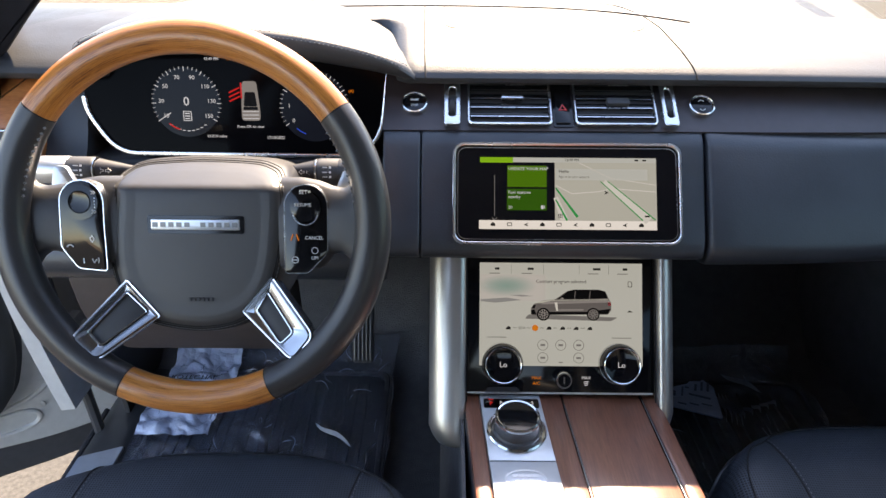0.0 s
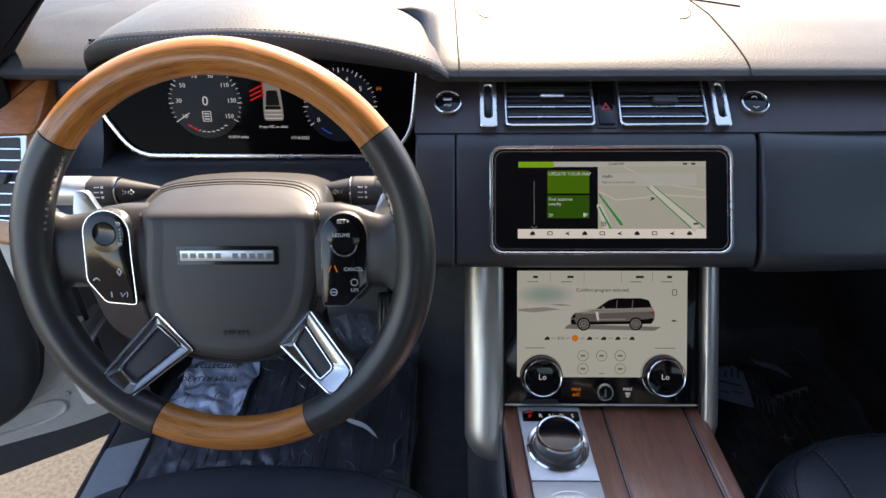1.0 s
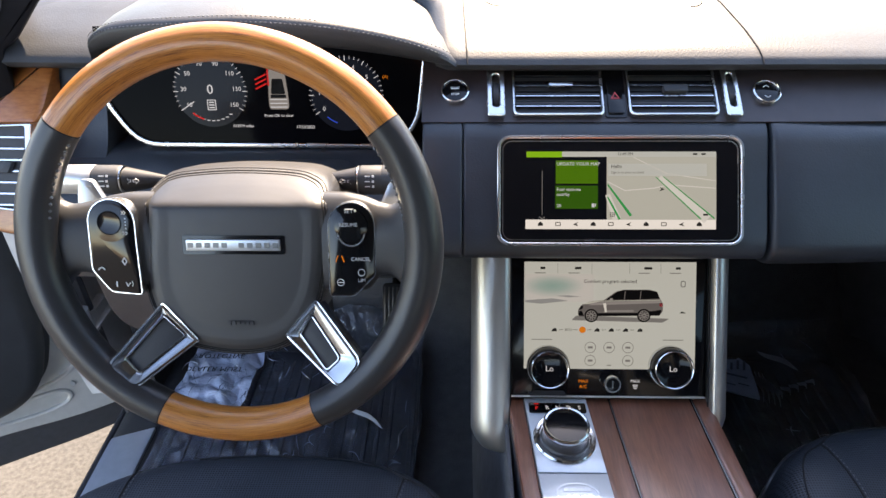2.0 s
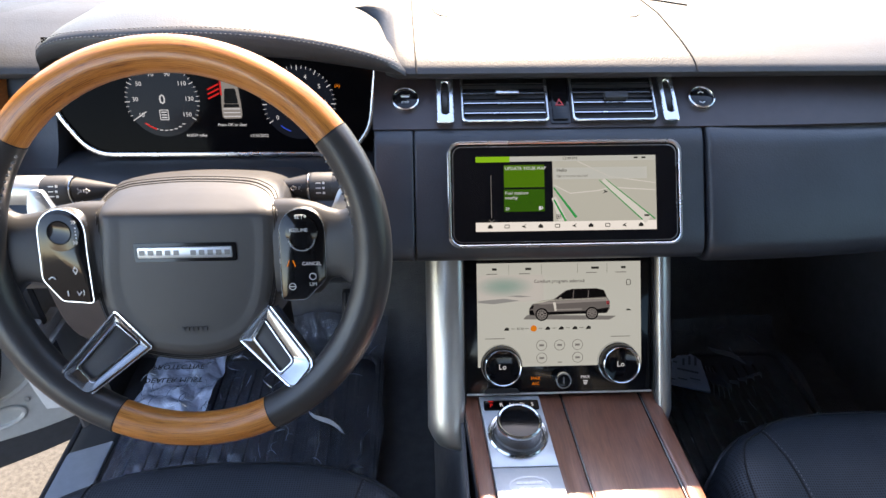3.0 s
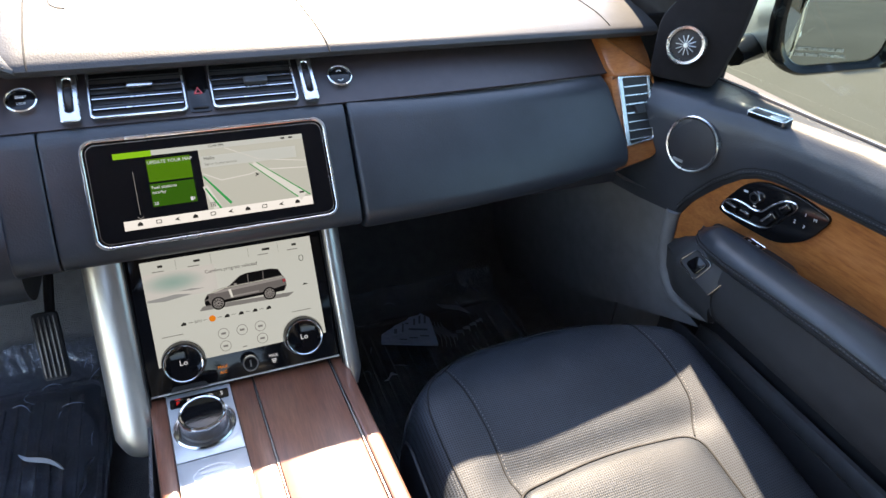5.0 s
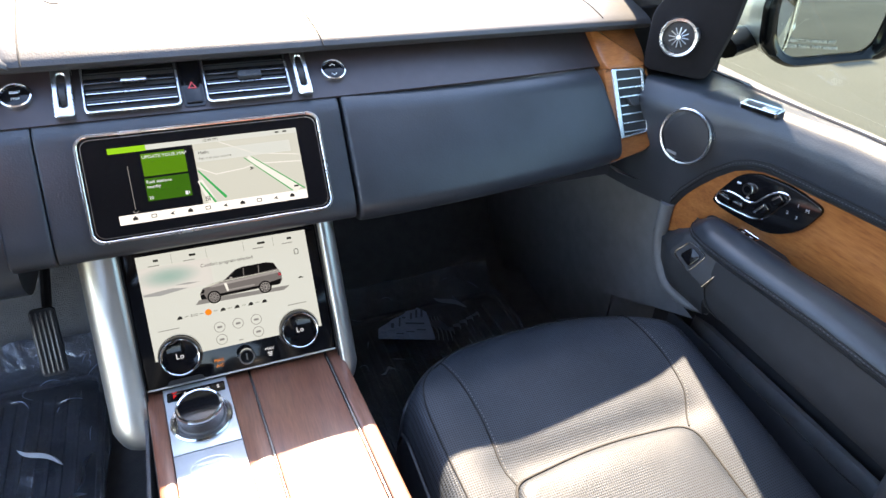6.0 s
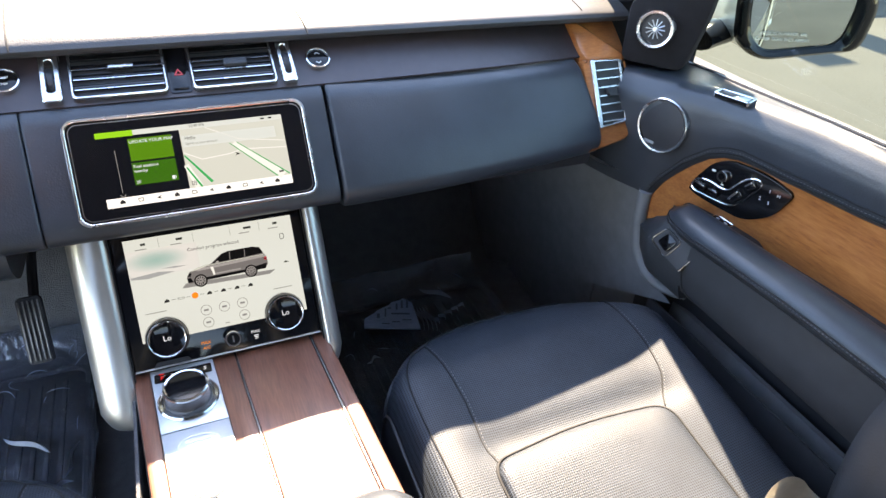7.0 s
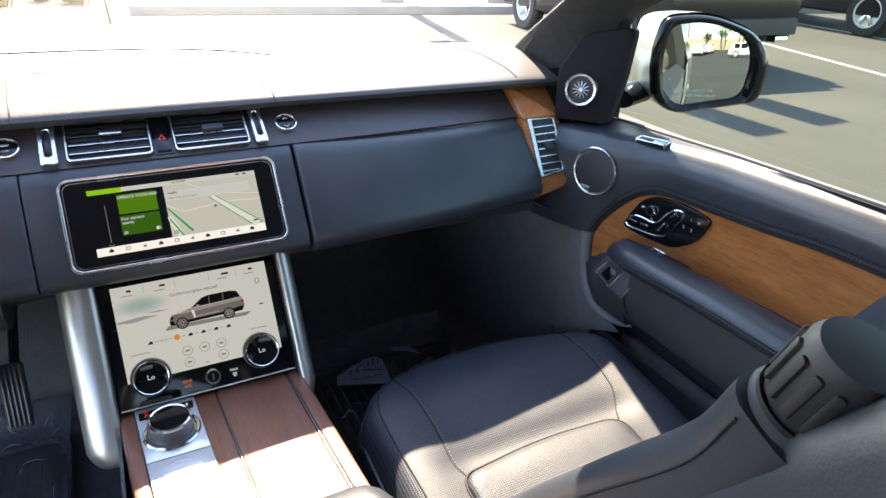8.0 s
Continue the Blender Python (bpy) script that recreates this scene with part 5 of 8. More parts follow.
slab(bm, oval, -0.001, 0.0003, MO, 0.0002)
part("oval_emblem", bm, "plate_metal", p2, "plain embossed oval")
bm = B()
band(bm, oval, [(x * 0.93, y * 0.88) for x, y in oval], 0.0, 0.0006, MO)
for k in range(4):
    box(bm, (-0.0125 + 0.008 * k, 0.004, 0.001), (0.0058, 0.0042, 0.0003), MO)
    box(bm, (-0.0105 + 0.008 * k, -0.004, 0.001), (0.0058, 0.0042, 0.0008), MO)
part("emblem_relief", bm, "plate_metal", p2)
bm = B()
MT = Matrix.Translation((shear(-0.06, 0.455), 0.455, CZ + 0.003))
slab(bm, round_poly([(-0.030, 0.008), (0.0, 0.012), (0.004, 0.030), (0.014, 0.030), (0.018, -0.03), (-0.030, -0.03)], 0.003, 3), 0, 0.002, MT, 0.0008)
part("cover_tab", bm, "satin", p2)
# selector
gx, gy = shear(-0.066, 0.597), 0.597
sel = thing("gear_selector", (gx, gy, CZ + 0.003), "round chrome rotary gear selector on a metal plate", "gear selector")
MG = Matrix.Translation((gx, gy, CZ + 0.003)) @ Matrix.Scale(0.93, 4)
part("base_ring", lathe(B(), [(0.0405, 0), (0.0405, 0.002), (0.0385, 0.0042), (0.0345, 0.0034), (0.033, 0.0015), (0.031, 0.0012)], MG, 56), "chrome", sel, "mirror bright base ring")
part("knob_side", lathe(B(), [(0.0310, 0), (0.0310, 0.003), (0.0292, 0.005), (0.0284, 0.017), (0.0298, 0.020), (0.0302, 0.0235)], MG, 56), "knurl", sel, "dark knurled side")
part("top_ring", lathe(B(), [(0.0302, 0.0230), (0.0300, 0.0265), (0.0280, 0.0280), (0.0262, 0.0272), (0.0258, 0.025)], MG, 56), "chrome", sel, "chrome top ring")
part("top_cap", lathe(B(), [(0.0260, 0.022), (0.0258, 0.0258), (0.016, 0.0265), (0, 0.0268)], MG, 56), "gloss", sel, "gloss black cap")
bm = B()
slab(bm, rrect(0.072, 0.0155, 0.002, 3, 0, 0), 0, 0.0018, Matrix.Translation((shear(-0.0658, 0.6435), 0.6435, CZ + 0.003)))
strip = part("gear_display", bm, "glass_black", con, "dark strip with gear letters")
MS = Matrix.Translation((shear(-0.0658, 0.6435), 0.6430, CZ + 0.0050))
for k, ch in enumerate("RNDS"):
    part("gear_letter", letters(B(), ch, 0.0085, MS, -0.013 + 0.0135 * k, 0, 0.0004), "figure", strip)
bm = B()
letters(bm, "P", 0.0085, MS, -0.0265, -0.001, 0.0004)
box(bm, (-0.0265, 0.0062, 0.0003), (0.006, 0.0016, 0.0004), MS)
part("active_letter", bm, "red", strip, "red lit letter")

# drive mode dial behind the badge
mx0, my0 = -0.050, 0.437
dial_t = thing("mode_dial", (mx0, my0, CZ + 0.003), "round silver rotary dial standing on the console plate", "dial")
MD = Matrix.Translation((mx0, my0, CZ + 0.003))
part("base_ring", lathe(B(), [(0.0265, 0), (0.0265, 0.0015), (0.0250, 0.0030), (0.0225, 0.0026), (0.0215, 0.0010)], MD, 48), "chrome", dial_t, "chrome base ring")
part("dial_side", lathe(B(), [(0.0212, 0), (0.0208, 0.004), (0.0200, 0.030), (0.0204, 0.033)], MD, 48), "silver", dial_t)
part("dial_cap", lathe(B(), [(0.0204, 0.033), (0.0200, 0.0355), (0.0175, 0.0365), (0.0, 0.0370)], MD, 48), "satin", dial_t, "satin metal cap")
# padded armrest lid at the back of the console
rings = []
for yv, k in [(0.312, 0.10), (0.309, 0.32), (0.302, 0.55), (0.290, 0.74), (0.272, 0.88), (0.245, 0.97), (0.21, 1.0)] + [(y_, 1.0) for y_ in lin(0.12, -0.30, 5)]:
    hx, hz = 0.074 * (0.35 + 0.65 * k), 0.055 * (0.3 + 0.7 * k)
    rings.append([Vector((0.080 + x, yv + 0.034, CZ + 0.003 + 0.055 * 0.8 + z)) for x, z in rrect(2 * hx, 2 * hz * 0.8, min(hx, hz * 0.8) * 0.8, 6)])
bm = B()
ring_loft(bm, rings, True, True, True)
part("armrest_lid", bm, "leather", con, "padded black leather armrest lid", 70)
# satin uprights beside the climate panel
for sx in (-1, 1):
    t = thing("fascia_upright", (sx * 0.14, 0.7, 0.95), "satin aluminium upright beside the control panel", "trim", "fascia uprights")
    inner, outer = (0.1250, 0.1740) if sx < 0 else (0.1290, 0.1550)
    low = -0.072 if sx < 0 else -0.047
    rings = []
    for f in [0, 0.01, 0.03, 0.06, 0.10] + lin(0.16, 1, 11):
        v = low + (0.190 - low) * f
        k = math.sqrt(min(1.0, f / 0.10))
        o_ = inner + (outer - inner) * (0.62 + 0.38 * k)
        i_ = inner
        hw = 0.016
        wd = o_ - i_
        sec = [(i_, -0.03), (i_, hw - 0.006), (i_ + 0.002, hw - 0.002), (i_ + wd * 0.18, hw), (i_ + wd * 0.40, hw - 0.0005), (i_ + wd * 0.62, hw - 0.0035), (i_ + wd * 0.82, hw - 0.010), (i_ + wd * 0.95, hw - 0.019), (o_, hw - 0.028), (o_, -0.03)]
        drop = -0.008 * (1 - k)
        rings.append([S2 @ Vector((sx * x, v, w + drop)) for x, w in sec])
    bm = B()
    ring_loft(bm, rings, True, True, True)
    part("cover", bm, "upright", t, angle=50)
    part("shadow_gap", sweep(B(), [S2 @ Vector((sx * (inner - 0.0008), v, 0.004)) for v in lin(low + 0.03, 0.188, 6)], 0.0012, 6), "seam", t, "dark joint beside the panel")
bm = B()
box(bm, (0, 0.76, 0.75), (0.25, 0.14, 0.5), I4, 0.01)
part("front_body", bm, "soft", con)
bm = B()
sheet(bm, lambda u, v: (-0.131 - 0.03 * sstep((0.9 - v) / 0.4), u, v), lin(0.45, 1.2, 12), lin(0.5, 0.93, 10), 0.004)
part("side_carpet", bm, "carpet", con)
bm = B()
sheet(bm, lambda u, v: (0.138 + 0.03 * sstep((0.9 - v) / 0.4), u, v), lin(0.45, 1.2, 12), lin(0.5, 0.93, 10), 0.004)
part("side_carpet", bm, "carpet", con)

# ---- passenger door ----
def door_x(y):
    return lerp(y, [-0.6, 0.3, 0.5, 0.6, 0.65, 0.70, 0.75, 0.80, 0.86], [0.824, 0.817, 0.808, 0.794, 0.780, 0.760, 0.736, 0.716, 0.70])


def belt_z(y):
    return lerp(y, [-0.6, 0.27, 0.52, 0.79, 0.9], [1.262, 1.258, 1.252, 1.238, 1.230])


pdoor = thing("passenger_door", (0.85, 0.3, 0.45), "closed black leather and walnut passenger door", "car door")
bm = B()
sheet(bm, lambda y, v: (door_x(y) + 0.010 + lerp(v, [0.5, 0.93, 1.2], [0.012, 0.004, 0.0]), y, v), lin(-0.55, 0.712, 46), lin(0.50, 1.21, 20), 0.004)
part("inner_panel", bm, "soft", pdoor)


def pad_low(y):
    return lerp(y, [-0.6, 0.24, 0.33, 0.41, 0.51, 0.60, 0.625, 0.650, 0.685, 0.719, 0.732, 0.74], [1.175, 1.173, 1.170, 1.162, 1.156, 1.155, 1.150, 1.138, 1.104, 1.052, 1.013, 0.965])


def upper(y, v):
    zb, zl, xd = belt_z(y), pad_low(y), door_x(y)
    prof = [(0.842, zb - 0.002), (0.832, zb), (max(xd + 0.020, 0.775 + 0.02 * (xd - 0.7) / 0.1), zb - 0.002), (xd + 0.006, zb - 0.012), (xd - 0.004, zb - 0.030), (xd - 0.008, zb * 0.5 + zl * 0.5), (xd - 0.006, zl + 0.012), (xd - 0.001, zl + 0.002), (xd + 0.010, zl)]
    k = v * (len(prof) - 1)
    i = min(int(k), len(prof) - 2)
    f = k - i
    a, b = prof[i], prof[i + 1]
    return (a[0] + (b[0] - a[0]) * f, y, a[1] + (b[1] - a[1]) * f)


bm = B()
sheet(bm, upper, lin(-0.55, 0.74, 60), lin(0, 1, 25))
part("upper_pad", bm, "leather", pdoor, "smooth dark leather top of the door", 70)
bm = B()
sheet(bm, lambda y, v: (upper(0.74, 0)[0] * 0 + lerp(v, [0, 0.12, 0.3, 0.45, 1], [0.842, 0.830, door_x(y) + 0.02, door_x(y) - 0.004, door_x(y) - 0.002]), y,
                        lerp(v, [0, 0.12, 0.3, 0.45, 1], [belt_z(y), belt_z(y), belt_z(y) - 0.006, belt_z(y) - 0.035, 1.035])), lin(0.738, 0.88, 14), lin(0, 1, 25))
part("front_pad", bm, "leather", pdoor, "", 70)
bm = B()
stitches(bm, [Vector((door_x(y) - 0.0105, y, pad_low(y) + 0.016)) for y in lin(-0.1, 0.725, 120)], 0.0055, 0.004, 0.0008)
part("pad_stitching", bm, "thread", pdoor)
bm = B()
sweep(bm, [Vector((door_x(y) - 0.0085, y, pad_low(y) + 0.011)) for y in lin(-0.1, 0.725, 80)], 0.0014, 5)
part("pad_seam", bm, "seam", pdoor)
bm = B()
sweep(bm, [Vector((door_x(y) - 0.0098, y, pad_low(y) + 0.021)) for y in lin(-0.1, 0.725, 80)], 0.0011, 5)
part("pad_seam", bm, "seam", pdoor)
# walnut inlay
bm = B()
sheet(bm, lambda y, v: (door_x(y) + 0.006, y, 0.955 + (min(pad_low(y) + 0.006, 1.19) - 0.955) * v), lin(-0.5, 0.731, 60), lin(0, 1, 10), 0.004)
part("walnut_inlay", bm, "doorwood", pdoor, "orange brown walnut veneer inlay")
# armrest: padded roll with a double seam over an upright side
def arm_in(y):
    return lerp(y, [-0.5, 0.57, 0.61, 0.640, 0.660, 0.672, 0.679], [0.707, 0.708, 0.712, 0.721, 0.734, 0.748, 0.760])


def arm_seam_z(y):
    return lerp(y, [-0.5, 0.39, 0.53, 0.61, 0.679], [1.062, 1.051, 1.042, 1.036, 1.026])


def arm_top_z(y):
    return lerp(y, [-0.5, 0.40, 0.64], [1.092, 1.078, 1.063]) - 0.026 * (1 - sstep((0.679 - y) / 0.045))


bm = B()
rings = []
for y in lin(-0.5, 0.60, 24)[:-1] + lin(0.60, 0.679, 16):
    xi, zb, zt = arm_in(y), arm_seam_z(y), arm_top_z(y)
    xo = 0.768 - 0.004 * sstep((y - 0.62) / 0.06)
    wd = xo - xi
    pr = [(xo, zb - 0.012), (xo, zt - 0.009), (xo - wd * 0.06, zt - 0.003), (xo - wd * 0.22, zt), (xo - wd * 0.48, zt - 0.001), (xi + wd * 0.26, zt - 0.006),
          (xi + wd * 0.10, zt * 0.55 + zb * 0.45), (xi + wd * 0.02, zb + 0.006), (xi, zb), (xi + wd * 0.08, zb - 0.010)]
    rings.append([Vector((x, y, z)) for x, z in pr])
ring_loft(bm, rings, True, True, True)
part("armrest_pad", bm, "leather", pdoor, "padded leather armrest", 70)
for lift, inset in ((0.0005, -0.0002), (0.0060, 0.0008)):
    bm = B()
    sweep(bm, [Vector((arm_in(y) + inset, y, arm_seam_z(y) + lift)) for y in lin(-0.2, 0.672, 90)], 0.0012, 6)
    part("armrest_seam", bm, "seam", pdoor, "dark stitched seam")
bm = B()
stitches(bm, [Vector((arm_in(y) + 0.0002, y, arm_seam_z(y) + 0.0034)) for y in lin(-0.2, 0.66, 100)], 0.006, 0.0042, 0.0008)
part("armrest_stitching", bm, "thread", pdoor)
bm = B()
rings = []
for y in lin(-0.5, 0.574, 22):
    zs = arm_seam_z(y) - 0.004
    rings.append([Vector((x, y, z)) for x, z in ((0.83, zs), (0.722, zs), (0.7135, zs - 0.007), (0.7125, 0.990), (0.7140, 0.952), (0.724, 0.934), (0.83, 0.93))])
ring_loft(bm, rings, True, True, True)
part("armrest_body", bm, "soft", pdoor, "", 40)
# housing of the door pull at the front of the armrest
bm = B()
rings = []
for y in [0.575, 0.580] + lin(0.60, 0.724, 12):
    f = sstep((y - 0.655) / 0.07)
    xi = 0.7135 + 0.024 * f
    zt = min(arm_seam_z(min(y, 0.679)) - 0.003, 1.030) - 0.030 * f
    rings.append([Vector((x, y, z)) for x, z in ((0.80, zt), (xi + 0.026, zt), (xi + 0.018, zt - 0.006), (xi, 0.978), (xi + 0.003, 0.940), (xi + 0.014, 0.915), (0.80, 0.905))])
ring_loft(bm, rings, True, True, True)
part("pull_housing", bm, "soft", pdoor, "", 40)
PH = axes((0.7085, 0.6132, 0.9886), (0.0, -0.98, -0.19), (0.46, 0, 0.89)) @ Matrix.Translation((0, 0, 0.004))
bm = B()
slab(bm, round_poly([(-0.047, -0.008), (0.040, -0.003), (0.0445, 0.0485), (-0.036, 0.042)], [0.010, 0.003, 0.003, 0.010], 4), -0.02, 0.002, PH, 0.0015)
pull = part("pull_plate", bm, "soft", pdoor)
bm = B()
out = round_poly([(-0.0395, -0.0025), (0.0060, -0.0060), (0.0100, 0.0350), (-0.0305, 0.0335)], 0.009, 5)
band(bm, out, grow(out, -0.0024), 0.001, 0.0042, PH, 0.0008)
part("handle_rim", bm, "chrome", pull, "chrome edged door handle")
inner_cup = grow(out, -0.0024)
rings = [[PH @ Vector((cx_ + (x - cx_) * k, cy_ + (y - cy_) * k, w)) for x, y in inner_cup] for cx_, cy_ in ((-0.012, 0.016),) for k, w in ((1.0, 0.0034), (0.97, 0.0026), (0.80, 0.0022), (0.4, 0.0021), (0.02, 0.0021))]
bm = B()
ring_loft(bm, rings, True, False, True)
part("handle_cup", bm, "dark", pull)
part("handle_blade", slab(B(), round_poly([(-0.026, 0.004), (0.0005, 0.002), (0.004, 0.028), (-0.020, 0.028)], 0.006, 4), 0.0015, 0.0050, PH, 0.0015), "gloss", pull, "dark door release lever")
for line, r in (([(-0.034, 0.0425), (0.0445, 0.0487)], 0.0010), ([(0.0445, 0.0487), (0.0402, -0.0030)], 0.0009)):
    part("chrome_line", sweep(B(), [PH @ Vector((x, y, 0.0026)) for x, y in line], r, 6), "chrome", pull)
part("split_line", sweep(B(), smooth_line([(0.7118, 0.577, 0.978), (0.7120, 0.570, 0.960), (0.7135, 0.558, 0.944), (0.722, 0.540, 0.934)], 5), 0.0011, 6), "seam", pdoor)
# pocket between armrest and inlay, with a lock switch
bm = B()
sheet(bm, lambda y, v: (lerp(v, [0, 1], [0.760, door_x(y) + 0.012]), y, 1.030), lin(-0.5, 0.66, 16), lin(0, 1, 4), 0.004)
part("grip_pocket", bm, "dark", pdoor)
bm = B()
slab(bm, round_poly([(0.764, 0.664), (0.782, 0.664), (0.801, 0.612), (0.806, 0.530), (0.796, 0.508), (0.766, 0.506)], 0.006, 4), 1.02, 1.049, I4, 0.003)
blk = part("switch_block", bm, "dark", pdoor, "black switch block beside the armrest")
bm = B()
ML = axes((0.7865, 0.594, 1.0490), (0.06, -1, 0), (1, 0.06, 0))
band(bm, rrect(0.038, 0.0200, 0.003), rrect(0.034, 0.0160, 0.002), -0.001, 0.0024, ML, 0.0006)
part("switch_rim", bm, "chrome", blk)
for k in (-1, 1):
    part("switch_key", slab(B(), rrect(0.0155, 0.0145, 0.002, 3, k * 0.0082, 0), -0.001, 0.0018, ML, 0.0006), "gloss", blk)
    part("key_mark", box(B(), (k * 0.0082, 0, 0.0020), (0.006, 0.0030, 0.0004), ML), "label", blk)
# lower door: rib and pocket
bm = B()
sweep(bm, smooth_line([(0.742, 0.732, 1.040), (0.742, 0.732, 1.006), (0.742, 0.724, 0.956), (0.742, 0.704, 0.920), (0.742, 0.678, 0.899), (0.744, 0.645, 0.892), (0.750, 0.615, 0.892), (0.760, 0.590, 0.896)], 8), [0.0125] * 33 + lin(0.0125, 0.004, 24), 12)
part("edge_rib", bm, "kick", pdoor, "raised grey edge of the door trim")
bm = B()
sheet(bm, lambda y, v: (0.752 + 0.014 * v, y, 0.85 - 0.32 * v), lin(-0.5, 0.66, 12), lin(0, 1, 8), 0.004)
part("map_pocket", bm, "soft", pdoor)
bm = B()
EA = smooth_line([(0.742, 0.738, 1.046), (0.743, 0.738, 1.006), (0.743, 0.722, 0.945), (0.743, 0.680, 0.897), (0.741, 0.600, 0.880)], 6)
EB = smooth_line([(0.688, 0.815, 1.064), (0.702, 1.16, 1.04), (0.718, 1.36, 0.90), (0.726, 1.38, 0.72), (0.735, 1.28, 0.51)], 6)
ring_loft(bm, [[a.lerp(b, f) + Vector((0.012 * math.sin(math.pi * f), 0, 0)) for f in lin(0, 1, 9)] for a, b in zip(EA, EB)], False)
part("lower_front_panel", bm, "kick", pdoor, "smooth grey lower door panel", 70)
# speakers
def grille(o, nx, ny, nz, r, label, spokes):
    w = Vector((nx, ny, nz)).normalized()
    u = Vector((-w.y, w.x, 0)).normalized()
    M = axes(o, u, w.cross(u))
    t = thing("door_speaker" if not spokes else "tweeter", o, label, "speaker")
    part("ring", lathe(B(), [(r, -0.01), (r, 0.003), (r * 0.96, 0.0052), (r * 0.90, 0.0045), (r * 0.885, -0.004)] if not spokes else
                       [(r, -0.01), (r, 0.004), (r * 0.93, 0.008), (r * 0.80, 0.007), (r * 0.74, 0.0)], M, 48), "silver", t, "silver ring")
    part("mesh_grille", lathe(B(), [(r * 0.89, -0.006), (r * 0.88, 0.0005), (r * 0.6, 0.003), (0, 0.004)] if not spokes else [(r * 0.76, -0.01), (r * 0.74, 0.0), (r * 0.4, 0.002), (0, 0.003)], M, 40), "dark", t)
    bm = B()
    if spokes:
        for k in range(12):
            a = 2 * math.pi * k / 12
            sweep(bm, [M @ Vector((r * q * math.cos(a), r * q * math.sin(a), 0.0035)) for q in (0.16, 0.50)], 0.0009, 5)
        lathe(bm, [(r * 0.15, 0.001), (r * 0.13, 0.0055), (0, 0.006)], M, 16)
        part("spokes", bm, "brushed", t)
    else:
        box(bm, (-r * 0.30, -r * 0.70, 0.0035), (r * 0.40, r * 0.10, 0.0008), M)
        part("name_bar", bm, "brushed", t)


grille((0.737, 0.731, 1.167), -0.955, -0.28, 0.08, 0.0465, "round black door speaker with a thin silver ring", False)
# window switch on the door top
o = (0.793, 0.655, 1.2435)
t = thing("lock_switch", o, "small chrome framed switch on top of the door", "switch")
ML = axes(o, (0.22, -0.95, 0.05), (0.93, 0.22, 0.12))
out = rrect(0.062, 0.024, 0.004)
part("rim", band(B(), out, grow(out, -0.0045), -0.006, 0.0012, ML, 0.0008), "chrome", t)
part("key", slab(B(), rrect(0.022, 0.014, 0.002, 3, 0.013, 0), -0.004, 0.0004, ML, 0.001), "silver", t)
part("well", slab(B(), grow(out, -0.004), -0.008, -0.0035, ML), "dark", t)

# seat switch cluster on the inlay
SW = axes((0.790, 0.600, 1.098), (0.17, -1, 0.13), (0.0, 0.13, 1))
sw = thing("seat_switch_panel", SW @ Vector((0, 0, 0)), "glossy black seat control panel with chrome switches on walnut", "switch panel")
outl = round_poly([(-0.080, -0.012), (-0.040, 0.042), (-0.012, 0.055), (0.050, 0.053), (0.104, 0.036), (0.078, -0.010), (0.034, -0.033), (-0.022, -0.028), (-0.062, -0.021)], [0.006, 0.02, 0.02, 0.03, 0.013, 0.02, 0.02, 0.03, 0.008], 5)
part("plate", slab(B(), outl, -0.012, 0.004, SW, 0.0015), "gloss", sw)
line = [(-0.069, -0.007), (-0.065, 0.004), (-0.052, 0.0105), (-0.034, 0.0105), (-0.015, 0.0065), (-0.001, 0.009), (0.011, 0.022), (0.027, 0.036), (0.041, 0.040), (0.050, 0.037), (0.048, 0.028), (0.038, 0.014), (0.023, -0.006), (0.004, -0.016), (-0.019, -0.0165), (-0.046, -0.0145), (-0.063, -0.0125)]
lp = smooth_line([(x, y, 0.0045) for x, y in line] + [(line[0][0], line[0][1], 0.0045)], 5)[:-1]
bm = B()
sweep(bm, [SW @ p for p in lp], 0.0016, 6, closed=True)
part("chrome_outline", bm, "chrome", sw, "curved chrome outline")
for (cx, cy, w, h, rot) in ((-0.052, -0.001, 0.024, 0.013, -10), (-0.026, -0.004, 0.020, 0.013, -6), (0.014, 0.002, 0.028, 0.015, 52), (0.035, 0.028, 0.018, 0.013, 44)):
    MK = SW @ Matrix.Translation((cx, cy, 0.004)) @ Matrix.Rotation(radians(rot), 4, "Z")
    part("seat_switch", slab(B(), rrect(w, h, 0.004), 0, 0.006, MK, 0.0025), "gloss", sw, "rounded seat switch")
    part("switch_face", slab(B(), rrect(w * 0.8, h * 0.22, 0.001, 3, 0, h * 0.25), 0.005, 0.0066, MK, 0.0004), "silver", sw)
MK = SW @ Matrix.Translation((-0.0145, 0.028, 0.004)) @ Matrix.Scale(0.85, 4)
part("round_knob", lathe(B(), [(0.0115, 0), (0.0115, 0.007), (0.010, 0.009), (0.0065, 0.009)], MK), "chrome", sw)
part("knob_face", lathe(B(), [(0.007, 0.006), (0.0068, 0.0088), (0, 0.0085)], MK), "gloss", sw)
bm = B()
SWL = SW @ Matrix.Translation((0, 0, 0.0042))
for word, fx, fy in (("1", 0.0656, 0.0290), ("2", 0.0524, 0.0136), ("3", 0.0674, 0.0106), ("M", 0.0806, 0.0261)):
    part("figure", letters(B(), word, 0.0075, SWL, fx, fy, 0.0004), "label", sw, "white printed figure")
box(bm, (-0.034, 0.031, 0.0003), (0.007, 0.003, 0.0004), SWL)
box(bm, (-0.0142, 0.0125, 0.0003), (0.005, 0.002, 0.0004), SWL)
part("symbol", bm, "label", sw, "white printed symbol")
